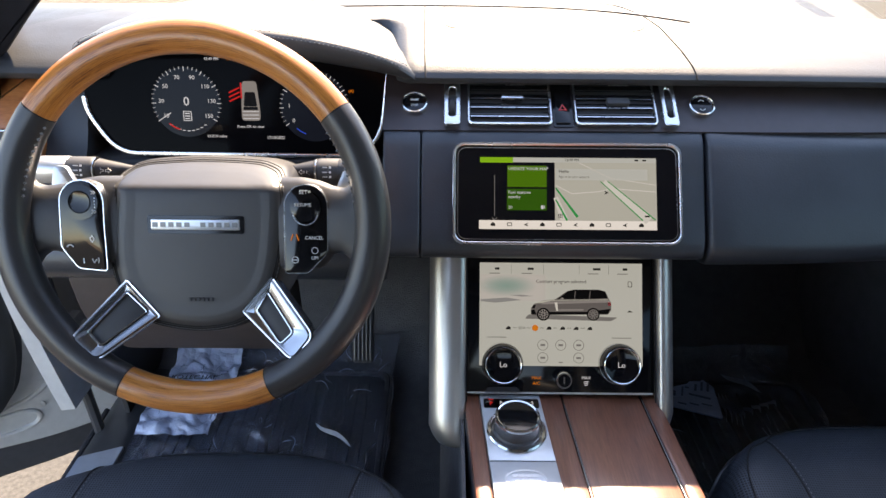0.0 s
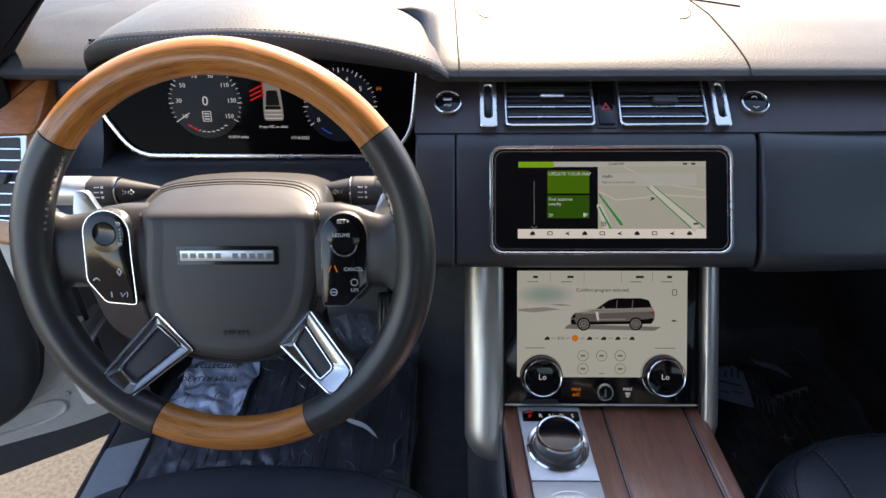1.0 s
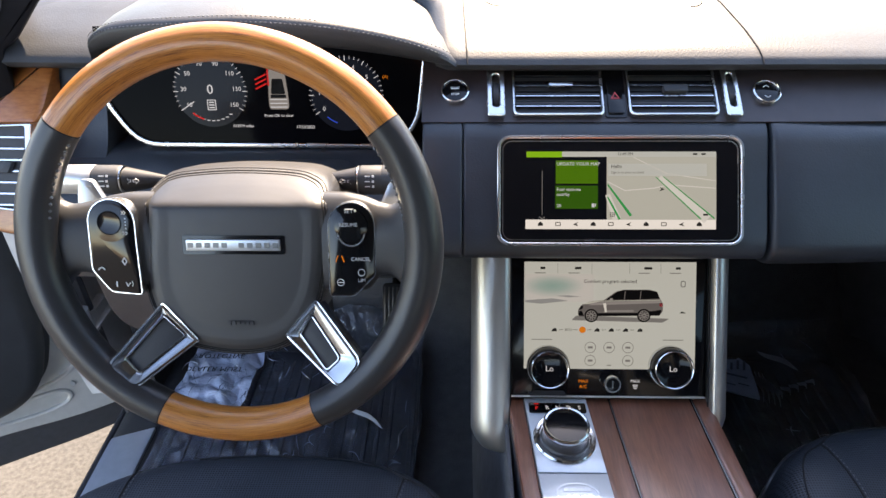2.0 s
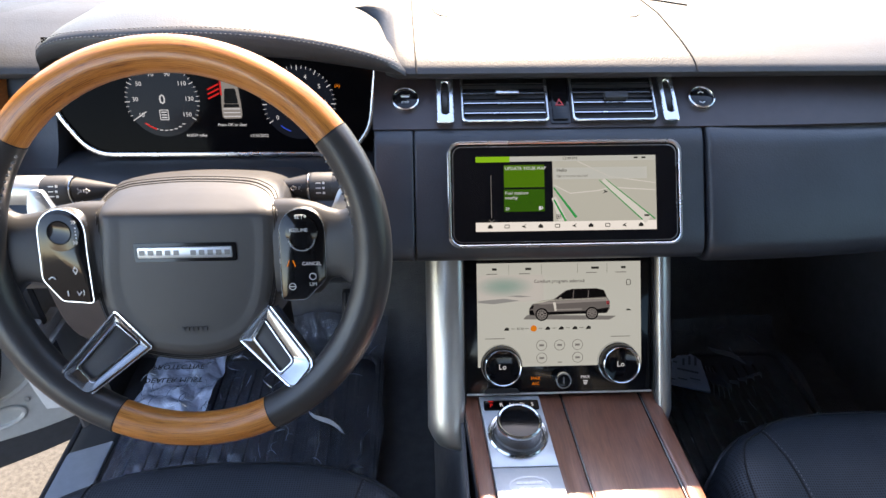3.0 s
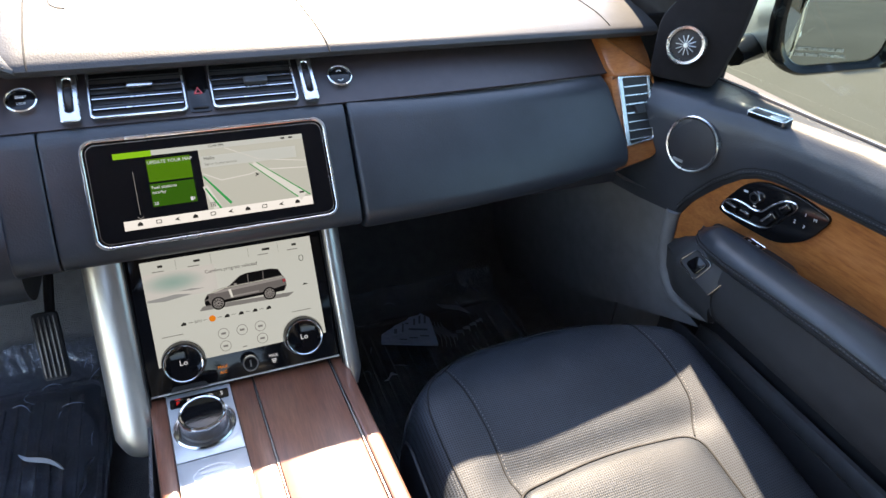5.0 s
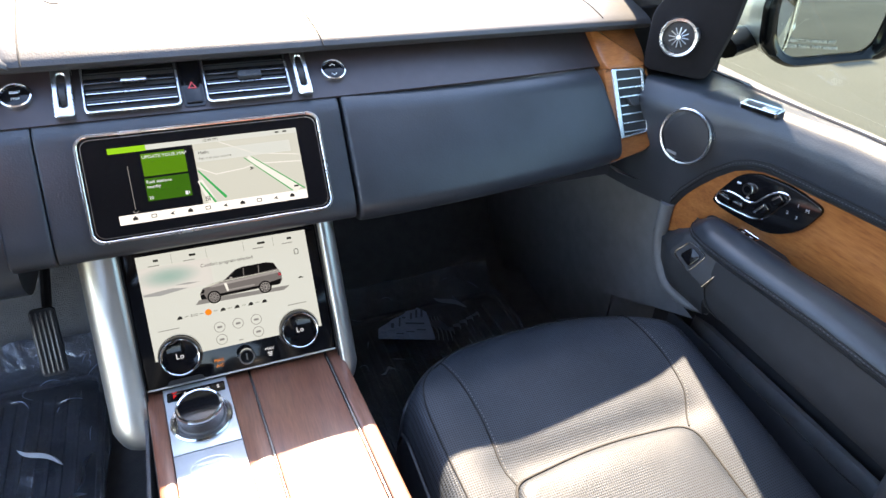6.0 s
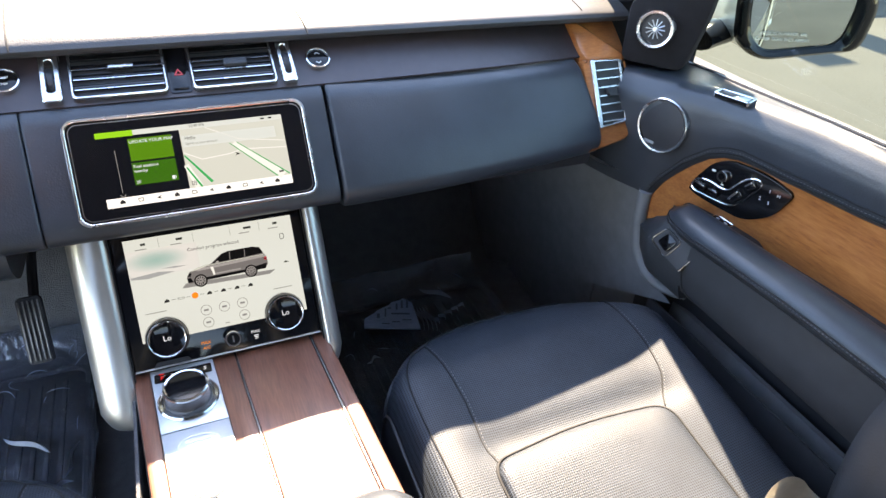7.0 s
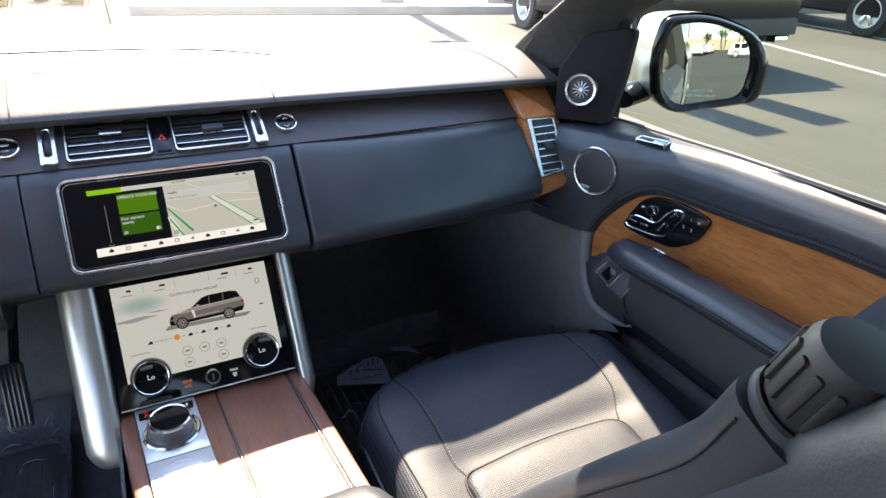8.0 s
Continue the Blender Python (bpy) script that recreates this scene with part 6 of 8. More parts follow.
# window glass and seals of the door
bm = B()
sweep(bm, [Vector((0.845, y, belt_z(y) - 0.001)) for y in lin(-0.55, 0.86, 30)], 0.0048, 8)
part("belt_seal", bm, "rubber", pdoor)
bm = B()
sweep(bm, [Vector((0.8405, y, belt_z(y) + 0.003)) for y in lin(-0.55, 0.84, 30)], 0.0006, 6)
part("chrome_line", bm, "brushed", pdoor)
bm = B()
sheet(bm, lambda y, v: (0.93 + 0.03 * math.sin(math.pi * v), y, 0.45 + 0.74 * v), lin(-0.55, 1.0, 12), lin(0, 1, 10), 0.01)
part("outer_skin", bm, "paint", pdoor)
bm = B()
sheet(bm, lambda y, v: (lerp(v, [0, 1], [0.848, 0.935]), y, belt_z(y) - 0.010 - 0.055 * v), lin(-0.55, 0.96, 12), lin(0, 1, 3), 0.004)
part("sill_top", bm, "rubber", pdoor)

# ---- front seats ----
def seat(cx, front, name, label, sx=1.0, half=0.262, pad=(-0.146, 0.122), seams=()):
    t = thing(name, (cx, front - 0.3, 0.52), label, "car seat", "front seats")
    W2_ = half

    def top(x, y):
        """Height of the cushion, x and y from the cushion's middle front."""
        s = x / W2_
        bol = 0.009 * math.exp(-((abs(s) - (0.80 if s * sx < 0 else 0.86)) / 0.22) ** 2)
        dip = -0.009 * math.exp(-((y + 0.240) / 0.022) ** 2) * sstep((0.78 - abs(s)) / 0.25)
        fr = 0.010 * math.exp(-((y + 0.10) / 0.06) ** 2)
        rear = -0.05 * sstep((-y - 0.15) / 0.45)
        return 0.883 + bol + dip + fr + rear

    def edge_front(s):
        return 0.016 - 0.112 * abs(s) ** 3.2

    def full(x, y):
        s = max(-1.0, min(1.0, x / W2_))
        f = (edge_front(s) - y) / 0.60
        side = max(0.0, (abs(s) - 0.86) / 0.14)
        nose = min(1.0, max(0.0, (0.075 - f) / 0.075))
        return top(x, y) - 0.050 * (1 - math.sqrt(max(0, 1 - min(1, side) ** 2))) - 0.050 * (1 - math.sqrt(max(0, 1 - nose ** 2)))

    bm = B()
    NX, NY = 49, 44
    rows = []
    for i in range(NX):
        s = -1 + 2 * i / (NX - 1)
        row = []
        for j in range(NY):
            f = j / (NY - 1)
            yy = edge_front(s) - 0.60 * f
            x = s * W2_
            z = full(x, yy)
            row.append(Vector((cx + x, front + yy, z)))
        rows.append(row)
    ring_loft(bm, rows, False)
    part("cushion_cover", bm, "perf", t, "perforated black leather cushion", 80)
    # skirt round the cushion
    rim = [rows[i][0] for i in range(NX)]
    left = [rows[0][j] for j in range(NY)]
    right = [rows[-1][j] for j in range(NY)]
    loop = left[::-1] + rim[1:-1] + right
    bm = B()
    ctr = Vector((cx, front - 0.3, 0.7))
    rings = []
    for dz, k in ((0, 1.0), (-0.02, 1.012), (-0.06, 1.016), (-0.11, 1.0), (-0.20, 0.95), (-0.30, 0.93)):
        rings.append([Vector((ctr.x + (p.x - ctr.x) * k, ctr.y + (p.y - ctr.y) * k, p.z + dz)) for p in loop])
    ring_loft(bm, rings, False)
    part("cushion_side", bm, "leather", t, "smooth leather side of the cushion", 70)
    bm = B()
    sweep(bm, [p + Vector((0, 0, 0.0010)) for p in loop], 0.0032, 8)
    part("piping", bm, "leather", t, "leather piping round the cushion")

    def on(x, y, up=0.001):
        s = x / W2_
        return Vector((cx + x, front + y, full(x, y) + up))

    # raised inner pad
    bm = B()
    x0, x1, y0, y1 = pad[0], pad[1], -0.249, -0.60
    if sx < 0:
        x0, x1 = -x1, -x0
    outl = round_poly([(x0, y1), (x1, y1), (x1, y0 - 0.012), ((x0 + x1) / 2, y0 + 0.004), (x0, y0 - 0.018)], [0.01, 0.01, 0.034, 0.10, 0.030], 8)
    c = ((x0 + x1) / 2, (y0 + y1) / 2)
    rings = []
    for k, h in ((1.0, -0.010), (1.0, -0.002), (0.985, 0.004), (0.95, 0.0085), (0.88, 0.0115), (0.7, 0.0135), (0.4, 0.0145), (0.02, 0.015)):
        rings.append([on(c[0] + (x - c[0]) * k, c[1] + (y - c[1]) * k, h) for x, y in outl])
    ring_loft(bm, rings, True, False, True)
    part("inner_pad", bm, "perf", t, "raised perforated seat pad", 70)
    bm = B()
    sweep(bm, [on(x, y, 0.0005) for x, y in grow(outl, 0.0015)], 0.0020, 6, closed=True)
    part("pad_groove", bm, "seam", t)
    # seams
    for line in seams:
        if sx < 0:
            line = [(-x, y) for x, y in line]
        P = smooth_line([(x, y, 0) for x, y in line], 10)
        bm = B()
        sweep(bm, [on(p.x, p.y, 0.0004) for p in P], 0.0013, 6)
        part("seam", bm, "seam", t, "stitched seam")
        bm = B()
        stitches(bm, [on(p.x + 0.004, p.y, 0.0010) for p in P], 0.006, 0.0042, 0.0008)
        part("stitching", bm, "thread", t)
    # border seam round the front and sides of the cushion
    P = [on(sx * q.x, q.y, 0.0006) for q in smooth_line([(-0.222, -0.50, 0), (-0.222, -0.30, 0), (-0.226, -0.16, 0), (-0.222, -0.105, 0), (-0.203, -0.066, 0), (-0.172, -0.044, 0), (-0.140, -0.018, 0), (-0.09, -0.004, 0), (0.02, 0.0, 0), (0.10, -0.008, 0)], 8)]
    bm = B()
    sweep(bm, P, 0.0012, 6)
    part("border_seam", bm, "seam", t)
    # backrest with side bolsters
    bm = B()
    rows = []
    for j in range(26):
        f = j / 25
        z = 0.86 + 0.66 * f
        row = []
        for i in range(41):
            s = -1 + 2 * i / 40
            x = s * (half - 0.035 * f ** 3)
            ybase = front - 0.575 - 0.27 * f + 0.03 * math.sin(math.pi * f)
            bol = (0.18 if sx > 0 and s > 0 else 0.075) * (0.55 + 0.45 * math.sin(math.pi * min(1, f * 1.1))) * math.exp(-((abs(s) - 0.86) / 0.17) ** 2)
            side = max(0.0, (abs(s) - 0.88) / 0.12)
            y = ybase + bol - 0.075 * (1 - math.sqrt(max(0, 1 - side ** 2)))
            row.append(Vector((cx + x, y, z)))
        rows.append(row)
    ring_loft(bm, rows, False)
    part("backrest_cover", bm, "leather", t, "perforated leather backrest with side bolsters", 80)
    bm = B()
    ring_loft(bm, [[r[0] for r in rows], [r[0] + Vector((0.0, -0.05, 0)) for r in rows], [r[0] + Vector((0.02, -0.14, 0)) for r in rows],
                   [r[-1] + Vector((-0.02, -0.14, 0)) for r in rows], [r[-1] + Vector((0, -0.05, 0)) for r in rows], [r[-1] for r in rows]], False)
    part("backrest_shell", bm, "leather", t, "", 70)
    bm = B()
    slab(bm, rrect(0.27, 0.15, 0.05, 6, 0, 0), -0.06, 0.03, axes((cx, front - 0.86, 1.63), (1, 0, 0), (0, -0.25, 1)), 0.03)
    part("headrest", bm, "leather", t)
    for side in (-1, 1):
        bm = B()
        P = []
        for r in rows[2:24]:
            i = 33 if side > 0 else 7
            P.append(r[i] + Vector((0, 0.002, 0)))
        sweep(bm, P, 0.0013, 6)
        part("back_seam", bm, "seam", t)
    bm = B()
    box(bm, (cx, front - 0.30, 0.605), (0.40, 0.44, 0.17), I4, 0.02)
    part("seat_base", bm, "dark", t)
    return t


LEFT_SEAM = [(-0.172, -0.044), (-0.162, -0.096), (-0.157, -0.16), (-0.158, -0.19), (-0.160, -0.234), (-0.153, -0.272)]
RIGHT_SEAM = [(0.170, -0.022), (0.170, -0.10), (0.171, -0.15), (0.166, -0.19), (0.157, -0.22), (0.130, -0.264)]
passenger_seat = seat(0.452, 0.680, "passenger_seat", "black perforated leather front seat beside the console", 1, 0.255, (-0.162, 0.132), (LEFT_SEAM, RIGHT_SEAM))
seat(-0.430, 0.622, "driver_seat", "black perforated leather front seat behind the wheel", -1, 0.255, (-0.162, 0.132), (LEFT_SEAM, RIGHT_SEAM))

# ---- car shell: floor, pillars, roof, windows ----
bm = B()
sheet(bm, lambda x, y: (x, y, 0.500 + 0.36 * sstep((y - 1.18) / 0.40)), lin(-0.90, 0.86, 30), lin(-2.3, 1.56, 60), 0.01)
solid("floor", bm, "carpet", "black carpeted car floor", "floor")
bm = B()
sheet(bm, lambda x, z: (x, 1.46, z), lin(-0.90, 0.90, 4), lin(0.5, 1.16, 4), 0.01)
solid("wall_front", bm, "carpet", "dark front bulkhead of the footwell", "bulkhead")
bm = B()
sheet(bm, lambda y, z: (0.80, y, z), lin(0.86, 1.46, 12), lin(0.46, 1.10, 6), 0.01)
solid("wall_right", bm, "kick", "dark kick panel of the passenger footwell", "kick panel")
bm = B()
sheet(bm, lambda y, z: (0.804, y, z), lin(-0.60, 0.90, 16), lin(0.46, 0.84, 5), 0.01)
solid("trim_sill_right", bm, "kick", "grey lower sill trim beside the passenger footwell", "trim")
bm = B()
sheet(bm, lambda y, z: (-0.86, y, z), lin(1.055, 1.46, 8), lin(0.5, 1.25, 6), 0.01)
solid("wall_left", bm, "soft", "dark kick panel of the driver footwell", "kick panel")
bm = B()
sheet(bm, lambda x, z: (x, -2.3, z), lin(-0.9, 0.9, 4), lin(0.5, 1.25, 4), 0.02)
solid("wall_rear", bm, "headliner", "plain unseen pale rear end of the cabin", "rear wall")
bm = B()
sheet(bm, lambda x, y: (x, y, 1.80 - 0.05 * (x / 0.7) ** 2 - 0.04 * max(0, (y - 0.1) / 0.4) ** 2), lin(-0.70, 0.70, 16), lin(-2.3, 0.42, 20), 0.03)
solid("ceiling", bm, "headliner", "unseen pale cloth roof lining", "ceiling")


def strut(name, pts, widths, mat, label, depth=0.07, n=8):
    """Pillar of rounded section through points."""
    P = smooth_line(pts, n)
    ws = [lerp(i / (len(P) - 1), lin(0, 1, len(widths)), widths) for i in range(len(P))]
    bm = B()
    rings = []
    for i, p in enumerate(P):
        d = (P[min(i + 1, len(P) - 1)] - P[max(i - 1, 0)]).normalized()
        u = d.cross(Vector((0.35 if p.x > 0 else -0.35, 1, 0.0))).normalized()
        v = d.cross(u).normalized()
        rings.append([p + u * x + v * y for x, y in rrect(ws[i], depth, min(ws[i], depth) * 0.35, 4)])
    ring_loft(bm, rings, True, True, True)
    return solid(name, bm, mat, label, "pillar")


IN_EDGE = [(0.775, 1.13, 1.275), (0.755, 1.06, 1.345), (0.713, 0.85, 1.46), (0.686, 0.72, 1.533), (0.66, 0.60, 1.60), (0.61, 0.36, 1.73)]
OUT_EDGE = [(0.872, 0.835, 1.215), (0.868, 0.832, 1.33), (0.828, 0.785, 1.435), (0.840, 0.64, 1.505), (0.832, 0.46, 1.57), (0.735, 0.21, 1.73)]
for sx, nm in ((1, "pillar_right"), (-1, "pillar_left")):
    ia, oa = smooth_line(IN_EDGE, 6), smooth_line(OUT_EDGE, 6)
    bm = B()
    rings = []
    off = -0.06 if sx < 0 else 0.0
    for p, q in zip(ia, oa):
        nrm = Vector((0.45, 0.8, -0.1)).normalized()
        sec = [p, p.lerp(q, 0.12) - nrm * 0.016, p.lerp(q, 0.5) - nrm * 0.022, p.lerp(q, 0.88) - nrm * 0.014, q, q + nrm * 0.010, p.lerp(q, 0.5) + nrm * 0.04, p + nrm * 0.03]
        rings.append([Vector((sx * w.x + off, w.y, w.z)) for w in sec])
    ring_loft(bm, rings, True, True, True)
    solid(nm, bm, "pillar", "dark cloth covered windscreen pillar", "pillar", angle=60)
    strut("pillar_rear_right" if sx > 0 else "pillar_rear_left", [(sx * 0.84, -0.62, 0.5), (sx * 0.85, -0.62, 1.2), (sx * 0.71, -0.62, 1.76)], [0.16, 0.14, 0.12], "pillar", "dark cloth covered centre pillar")
    bm = B()
    sheet(bm, lambda y, v: (sx * 0.86, y, 0.42 + 0.85 * v), lin(-2.3, -0.62, 6), lin(0, 1, 5), 0.02)
    solid("wall_rear_right" if sx > 0 else "wall_rear_left", bm, "soft", "dark rear side trim", "side wall")
    bm = B()
    sheet(bm, lambda y, v: (sx * (0.90 - 0.19 * v), y, 1.27 + 0.50 * v), lin(-2.3, -1.6, 4), lin(0, 1, 4), 0.02)
    solid("quarter_right" if sx > 0 else "quarter_left", bm, "headliner", "unseen pale rear quarter trim", "side wall")
    bm = B()
    sweep(bm, [Vector((sx * 0.695, y, 1.765)) for y in (0.42, -0.6, -2.3)], 0.035, 8)
    solid("roof_rail_right" if sx > 0 else "roof_rail_left", bm, "headliner", "unseen pale roof side rail", "roof rail")
# dark trim at the foot of the driver side pillar
FOOT = axes((-0.785, 0.89, 1.33), (0.86, 0.5, 0.0), (0, 0, 1))
bm = B()
slab(bm, round_poly([(-0.12, -0.16), (0.0, -0.16), (0.012, -0.007), (0.030, 0.002), (0.048, 0.022), (0.075, 0.052), (0.14, 0.115), (-0.12, 0.115)], [0.01, 0.01, 0.006, 0.01, 0.02, 0.02, 0.01, 0.01], 4), -0.03, 0.0, FOOT, 0.008)
solid("trim_pillar_foot_left", bm, "sail", "dark moulded trim at the pillar foot", "trim")
bm = B()
slab(bm, [(0.034 * math.cos(a) * 1.0 - 0.002, 0.034 * math.sin(a) + 0.062) for a in lin(0, 2 * math.pi, 33)[:-1]], -0.004, 0.004, FOOT, 0.003)
solid("trim_tweeter_left", bm, "pillar", "dark round moulded cap in the pillar trim", "trim")
# Never in view: header set forward so its shadow falls on the armrest.
bm = B()
sheet(bm, lambda x, y: (x, y, 1.70 - 0.03 * (x / 0.62) ** 2 - 0.10 * (y - 0.40)), lin(-0.62, 0.62, 12), lin(0.36, 0.56, 5), 0.03)
solid("shade_header", bm, "headliner", "unseen cloth roof header added to shade the armrest", "roof header")
# sail panel with tweeter at the foot of the pillar
SAIL = axes((0.752, 0.822, 1.302), (0.62, -0.78, 0.0), (0.10, 0.08, 1))
bm = B()
slab(bm, round_poly([(-0.045, -0.062), (0.060, -0.062), (0.078, 0.02), (0.085, 0.12), (-0.01, 0.10), (-0.050, 0.03)], 0.015, 4), -0.05, 0.0, SAIL, 0.006)
box(bm, (0.780, 0.945, 1.16), (0.155, 0.012, 0.31), I4, 0.003)
solid("trim_sail_right", bm, "sail", "dark triangular trim at the pillar foot", "trim")
grille((0.7475, 0.815, 1.302), -0.77, -0.62, 0.14, 0.0315, "small round tweeter with a bright ring in the pillar trim", True)

def face_to(bm, p):
    """Turn every face towards the point p."""
    for f in bm.faces:
        f.normal_update()
        if f.normal.dot(Vector(p) - f.calc_center_median()) < 0:
            f.normal_flip()


GLASS, nt, b = base_mat("clear window glass", 0.0, 0.0, 0.35)
nt.nodes.remove(b)
tr = nt.nodes.new("ShaderNodeBsdfTransparent")
tr.inputs[0].default_value = (0.93, 0.95, 0.94, 1)
gl = nt.nodes.new("ShaderNodeBsdfGlossy")
gl.inputs["Roughness"].default_value = 0.02
mx = nt.nodes.new("ShaderNodeMixShader")
lw = nt.nodes.new("ShaderNodeLayerWeight")
lw.inputs[0].default_value = 0.5
pw = nt.nodes.new("ShaderNodeMath")
pw.operation = "POWER"
pw.inputs[1].default_value = 4.0
nt.links.new(lw.outputs["Facing"], pw.inputs[0])
am = nt.nodes.new("ShaderNodeMath")
am.operation = "MULTIPLY_ADD"
am.inputs[1].default_value = 0.85
am.inputs[2].default_value = 0.045
nt.links.new(pw.outputs[0], am.inputs[0])
nt.links.new(am.outputs[0], mx.inputs[0])
nt.links.new(tr.outputs[0], mx.inputs[1])
nt.links.new(gl.outputs[0], mx.inputs[2])
nt.links.new(mx.outputs[0], nt.nodes["Material Output"].inputs[0])
MAT["glass"] = GLASS
bm = B()
sheet(bm, lambda x, v: (x, 1.42 - 0.30 * (abs(x) / 0.75) ** 2 - (0.98 - 0.22 * (abs(x) / 0.75) ** 2) * v, 1.325 - 0.03 * (abs(x) / 0.75) ** 2 + 0.455 * v), lin(-0.80, 0.80, 24), lin(0, 1, 14))
bmesh.ops.recalc_face_normals(bm, faces=bm.faces[:])
face_to(bm, (0, 0, 1.4))
ws = solid("window_1", bm, "glass", "clear sloping windscreen", "windscreen", angle=80)
ws.visible_shadow = False
TINT, nt, b = base_mat("dark tinted glass", 0.03, 0.0, 0.5)
b.inputs["Base Color"].default_value = (0.02, 0.025, 0.025, 1)
b.inputs["Alpha"].default_value = 0.50
MAT["tint"] = TINT
SIDE, nt, b = base_mat("grey tinted side glass", 0.0)
nt.nodes.remove(b)
tr = nt.nodes.new("ShaderNodeBsdfTransparent")
tr.inputs[0].default_value = (0.44, 0.51, 0.45, 1)
gl = nt.nodes.new("ShaderNodeBsdfGlossy")
gl.inputs["Roughness"].default_value = 0.02
mx = nt.nodes.new("ShaderNodeMixShader")
lw = nt.nodes.new("ShaderNodeLayerWeight")
lw.inputs[0].default_value = 0.5
pw = nt.nodes.new("ShaderNodeMath")
pw.operation = "POWER"
pw.inputs[1].default_value = 4.0
nt.links.new(lw.outputs["Facing"], pw.inputs[0])
am = nt.nodes.new("ShaderNodeMath")
am.operation = "MULTIPLY_ADD"
am.inputs[1].default_value = 0.40
am.inputs[2].default_value = 0.02
nt.links.new(pw.outputs[0], am.inputs[0])
nt.links.new(am.outputs[0], mx.inputs[0])
nt.links.new(tr.outputs[0], mx.inputs[1])
nt.links.new(gl.outputs[0], mx.inputs[2])
nt.links.new(mx.outputs[0], nt.nodes["Material Output"].inputs[0])
MAT["side_glass"] = SIDE
bm = B()
sheet(bm, lambda y, v: (0.858 - 0.145 * v, y, 1.246 + 0.50 * v), lin(-0.62, 0.86, 8), lin(0, 1, 6))
face_to(bm, (0, 0, 1.4))
pane = solid("window_4", bm, "side_glass", "grey tinted front passenger window", "window", angle=80)
pane.visible_shadow = False
# Unseen side panes, put in to dim bright reflections on the instrument glass.
for sx in (1, -1):
    bm = B()
    sheet(bm, lambda y, v: (sx * (0.86 - 0.15 * v), y, 1.27 + 0.49 * v), lin(-1.62, -0.66, 6), lin(0, 1, 5))
    solid("window_2" if sx > 0 else "window_3", bm, "tint", "unseen tinted rear side window", "window", angle=80)

# Unseen rear opening, added so more light reaches the cabin.
bm = B()
sheet(bm, lambda x, v: (x, -2.3 + 0.25 * v, 1.25 + 0.50 * v), lin(-0.86, 0.86, 6), lin(0, 1, 5))
solid("window_5", bm, "tint", "unseen tinted rear window added to let light in", "window", angle=80)

# own bonnet, seen through the windscreen
own = thing("car_bonnet", (0, 2.0, 1.0), "silver bonnet of the car beyond the windscreen", "bonnet")
bm = B()
sheet(bm, lambda x, y: (x, y, 1.330 - 0.11 * (abs(x) / 0.85) ** 2 - 0.0957 * (y - 1.36) - 0.10 * max(0, (y - 2.4) / 0.3) ** 2 - 0.16 * max(0, (abs(x) - 0.8) / 0.15) ** 2), lin(-0.95, 0.95, 24), lin(1.20, 2.62, 24), 0.01)
part("panel", bm, "paint", own, "", 80)

# pedals, rest, mats
def pedal(name, c, w, h, lean, label, ribs):
    M = tilted(c, lean)
    t = thing(name, c, label, "pedal", "pedals")
    part("plate", slab(B(), rrect(w, h, 0.008), -0.006, 0.004, M, 0.002), "rubber", t)
    for k in range(ribs):
        x = -w / 2 + w * (k + 0.7) / (ribs + 0.4)
        part("rib", slab(B(), rrect(w / ribs * 0.45, h * 0.9, 0.001, 2, x, 0), 0.003, 0.0065, M, 0.001), "dark_metal", t, "worn metal rib")
    bm = B()
    sweep(bm, [M @ Vector((0, 0, -0.006)), M @ Vector((0.01, 0.16, -0.07)), M @ Vector((0.015, 0.34, -0.09))], 0.009, 8)
    part("arm", bm, "dark", t)


pedal("accelerator_pedal", (-0.316, 1.035, 0.762), 0.042, 0.125, 28, "narrow accelerator pedal with bright ribs", 5)
pedal("brake_pedal", (-0.492, 1.06, 0.755), 0.085, 0.060, 25, "wide brake pedal with bright ribs", 6)

# ---- outside ----
def ground_mat():
    m, nt, b = base_mat("worn asphalt", 0.9, 0, 0.25)
    v = coords(nt)
    n1 = noise_node(nt, v, 0.35, 6, 0.6)
    n2 = noise_node(nt, v, 70, 3)
    c = ramp(nt, n1, [(0.3, (0.054, 0.0515, 0.047)), (0.7, (0.080, 0.0760, 0.069))])
    s = ramp(nt, n2, [(0.35, (0.75, 0.75, 0.75)), (0.65, (1.15, 1.15, 1.15))])
    mx = nt.nodes.new("ShaderNodeMix")
    mx.data_type, mx.blend_type = "RGBA", "MULTIPLY"
    mx.inputs[0].default_value = 1
    nt.links.new(c, mx.inputs[6])
    nt.links.new(s, mx.inputs[7])
    nt.links.new(mx.outputs[2], b.inputs["Base Color"])
    bump(nt, b, n2, 0.5, 0.004)
    return m


MAT["asphalt"] = ground_mat()
MAT["line"] = plain("worn white road paint", (0.42, 0.41, 0.39), 0.8, var=0.25, scale=8, grain=0.4, fine=120)
MAT["concrete"] = plain("pale concrete", (0.24, 0.23, 0.205), 0.85, var=0.12, scale=3, grain=0.4, fine=90)
MAT["gravel"] = plain("tan gravel", (0.13, 0.095, 0.062), 0.95, var=0.35, scale=12, grain=1.0, fine=40, bdist=0.02)
MAT["straw"] = plain("dry grass", (0.21, 0.17, 0.055), 0.9, var=0.3, scale=20, grain=0.0)
MAT["leafgreen"] = plain("dusty green leaves", (0.065, 0.085, 0.03), 0.8, var=0.35, scale=6, grain=0.0)
MAT["bark"] = plain("grey brown bark", (0.18, 0.14, 0.10), 0.9, var=0.3, scale=20, grain=0.6, fine=60, bdist=0.01)
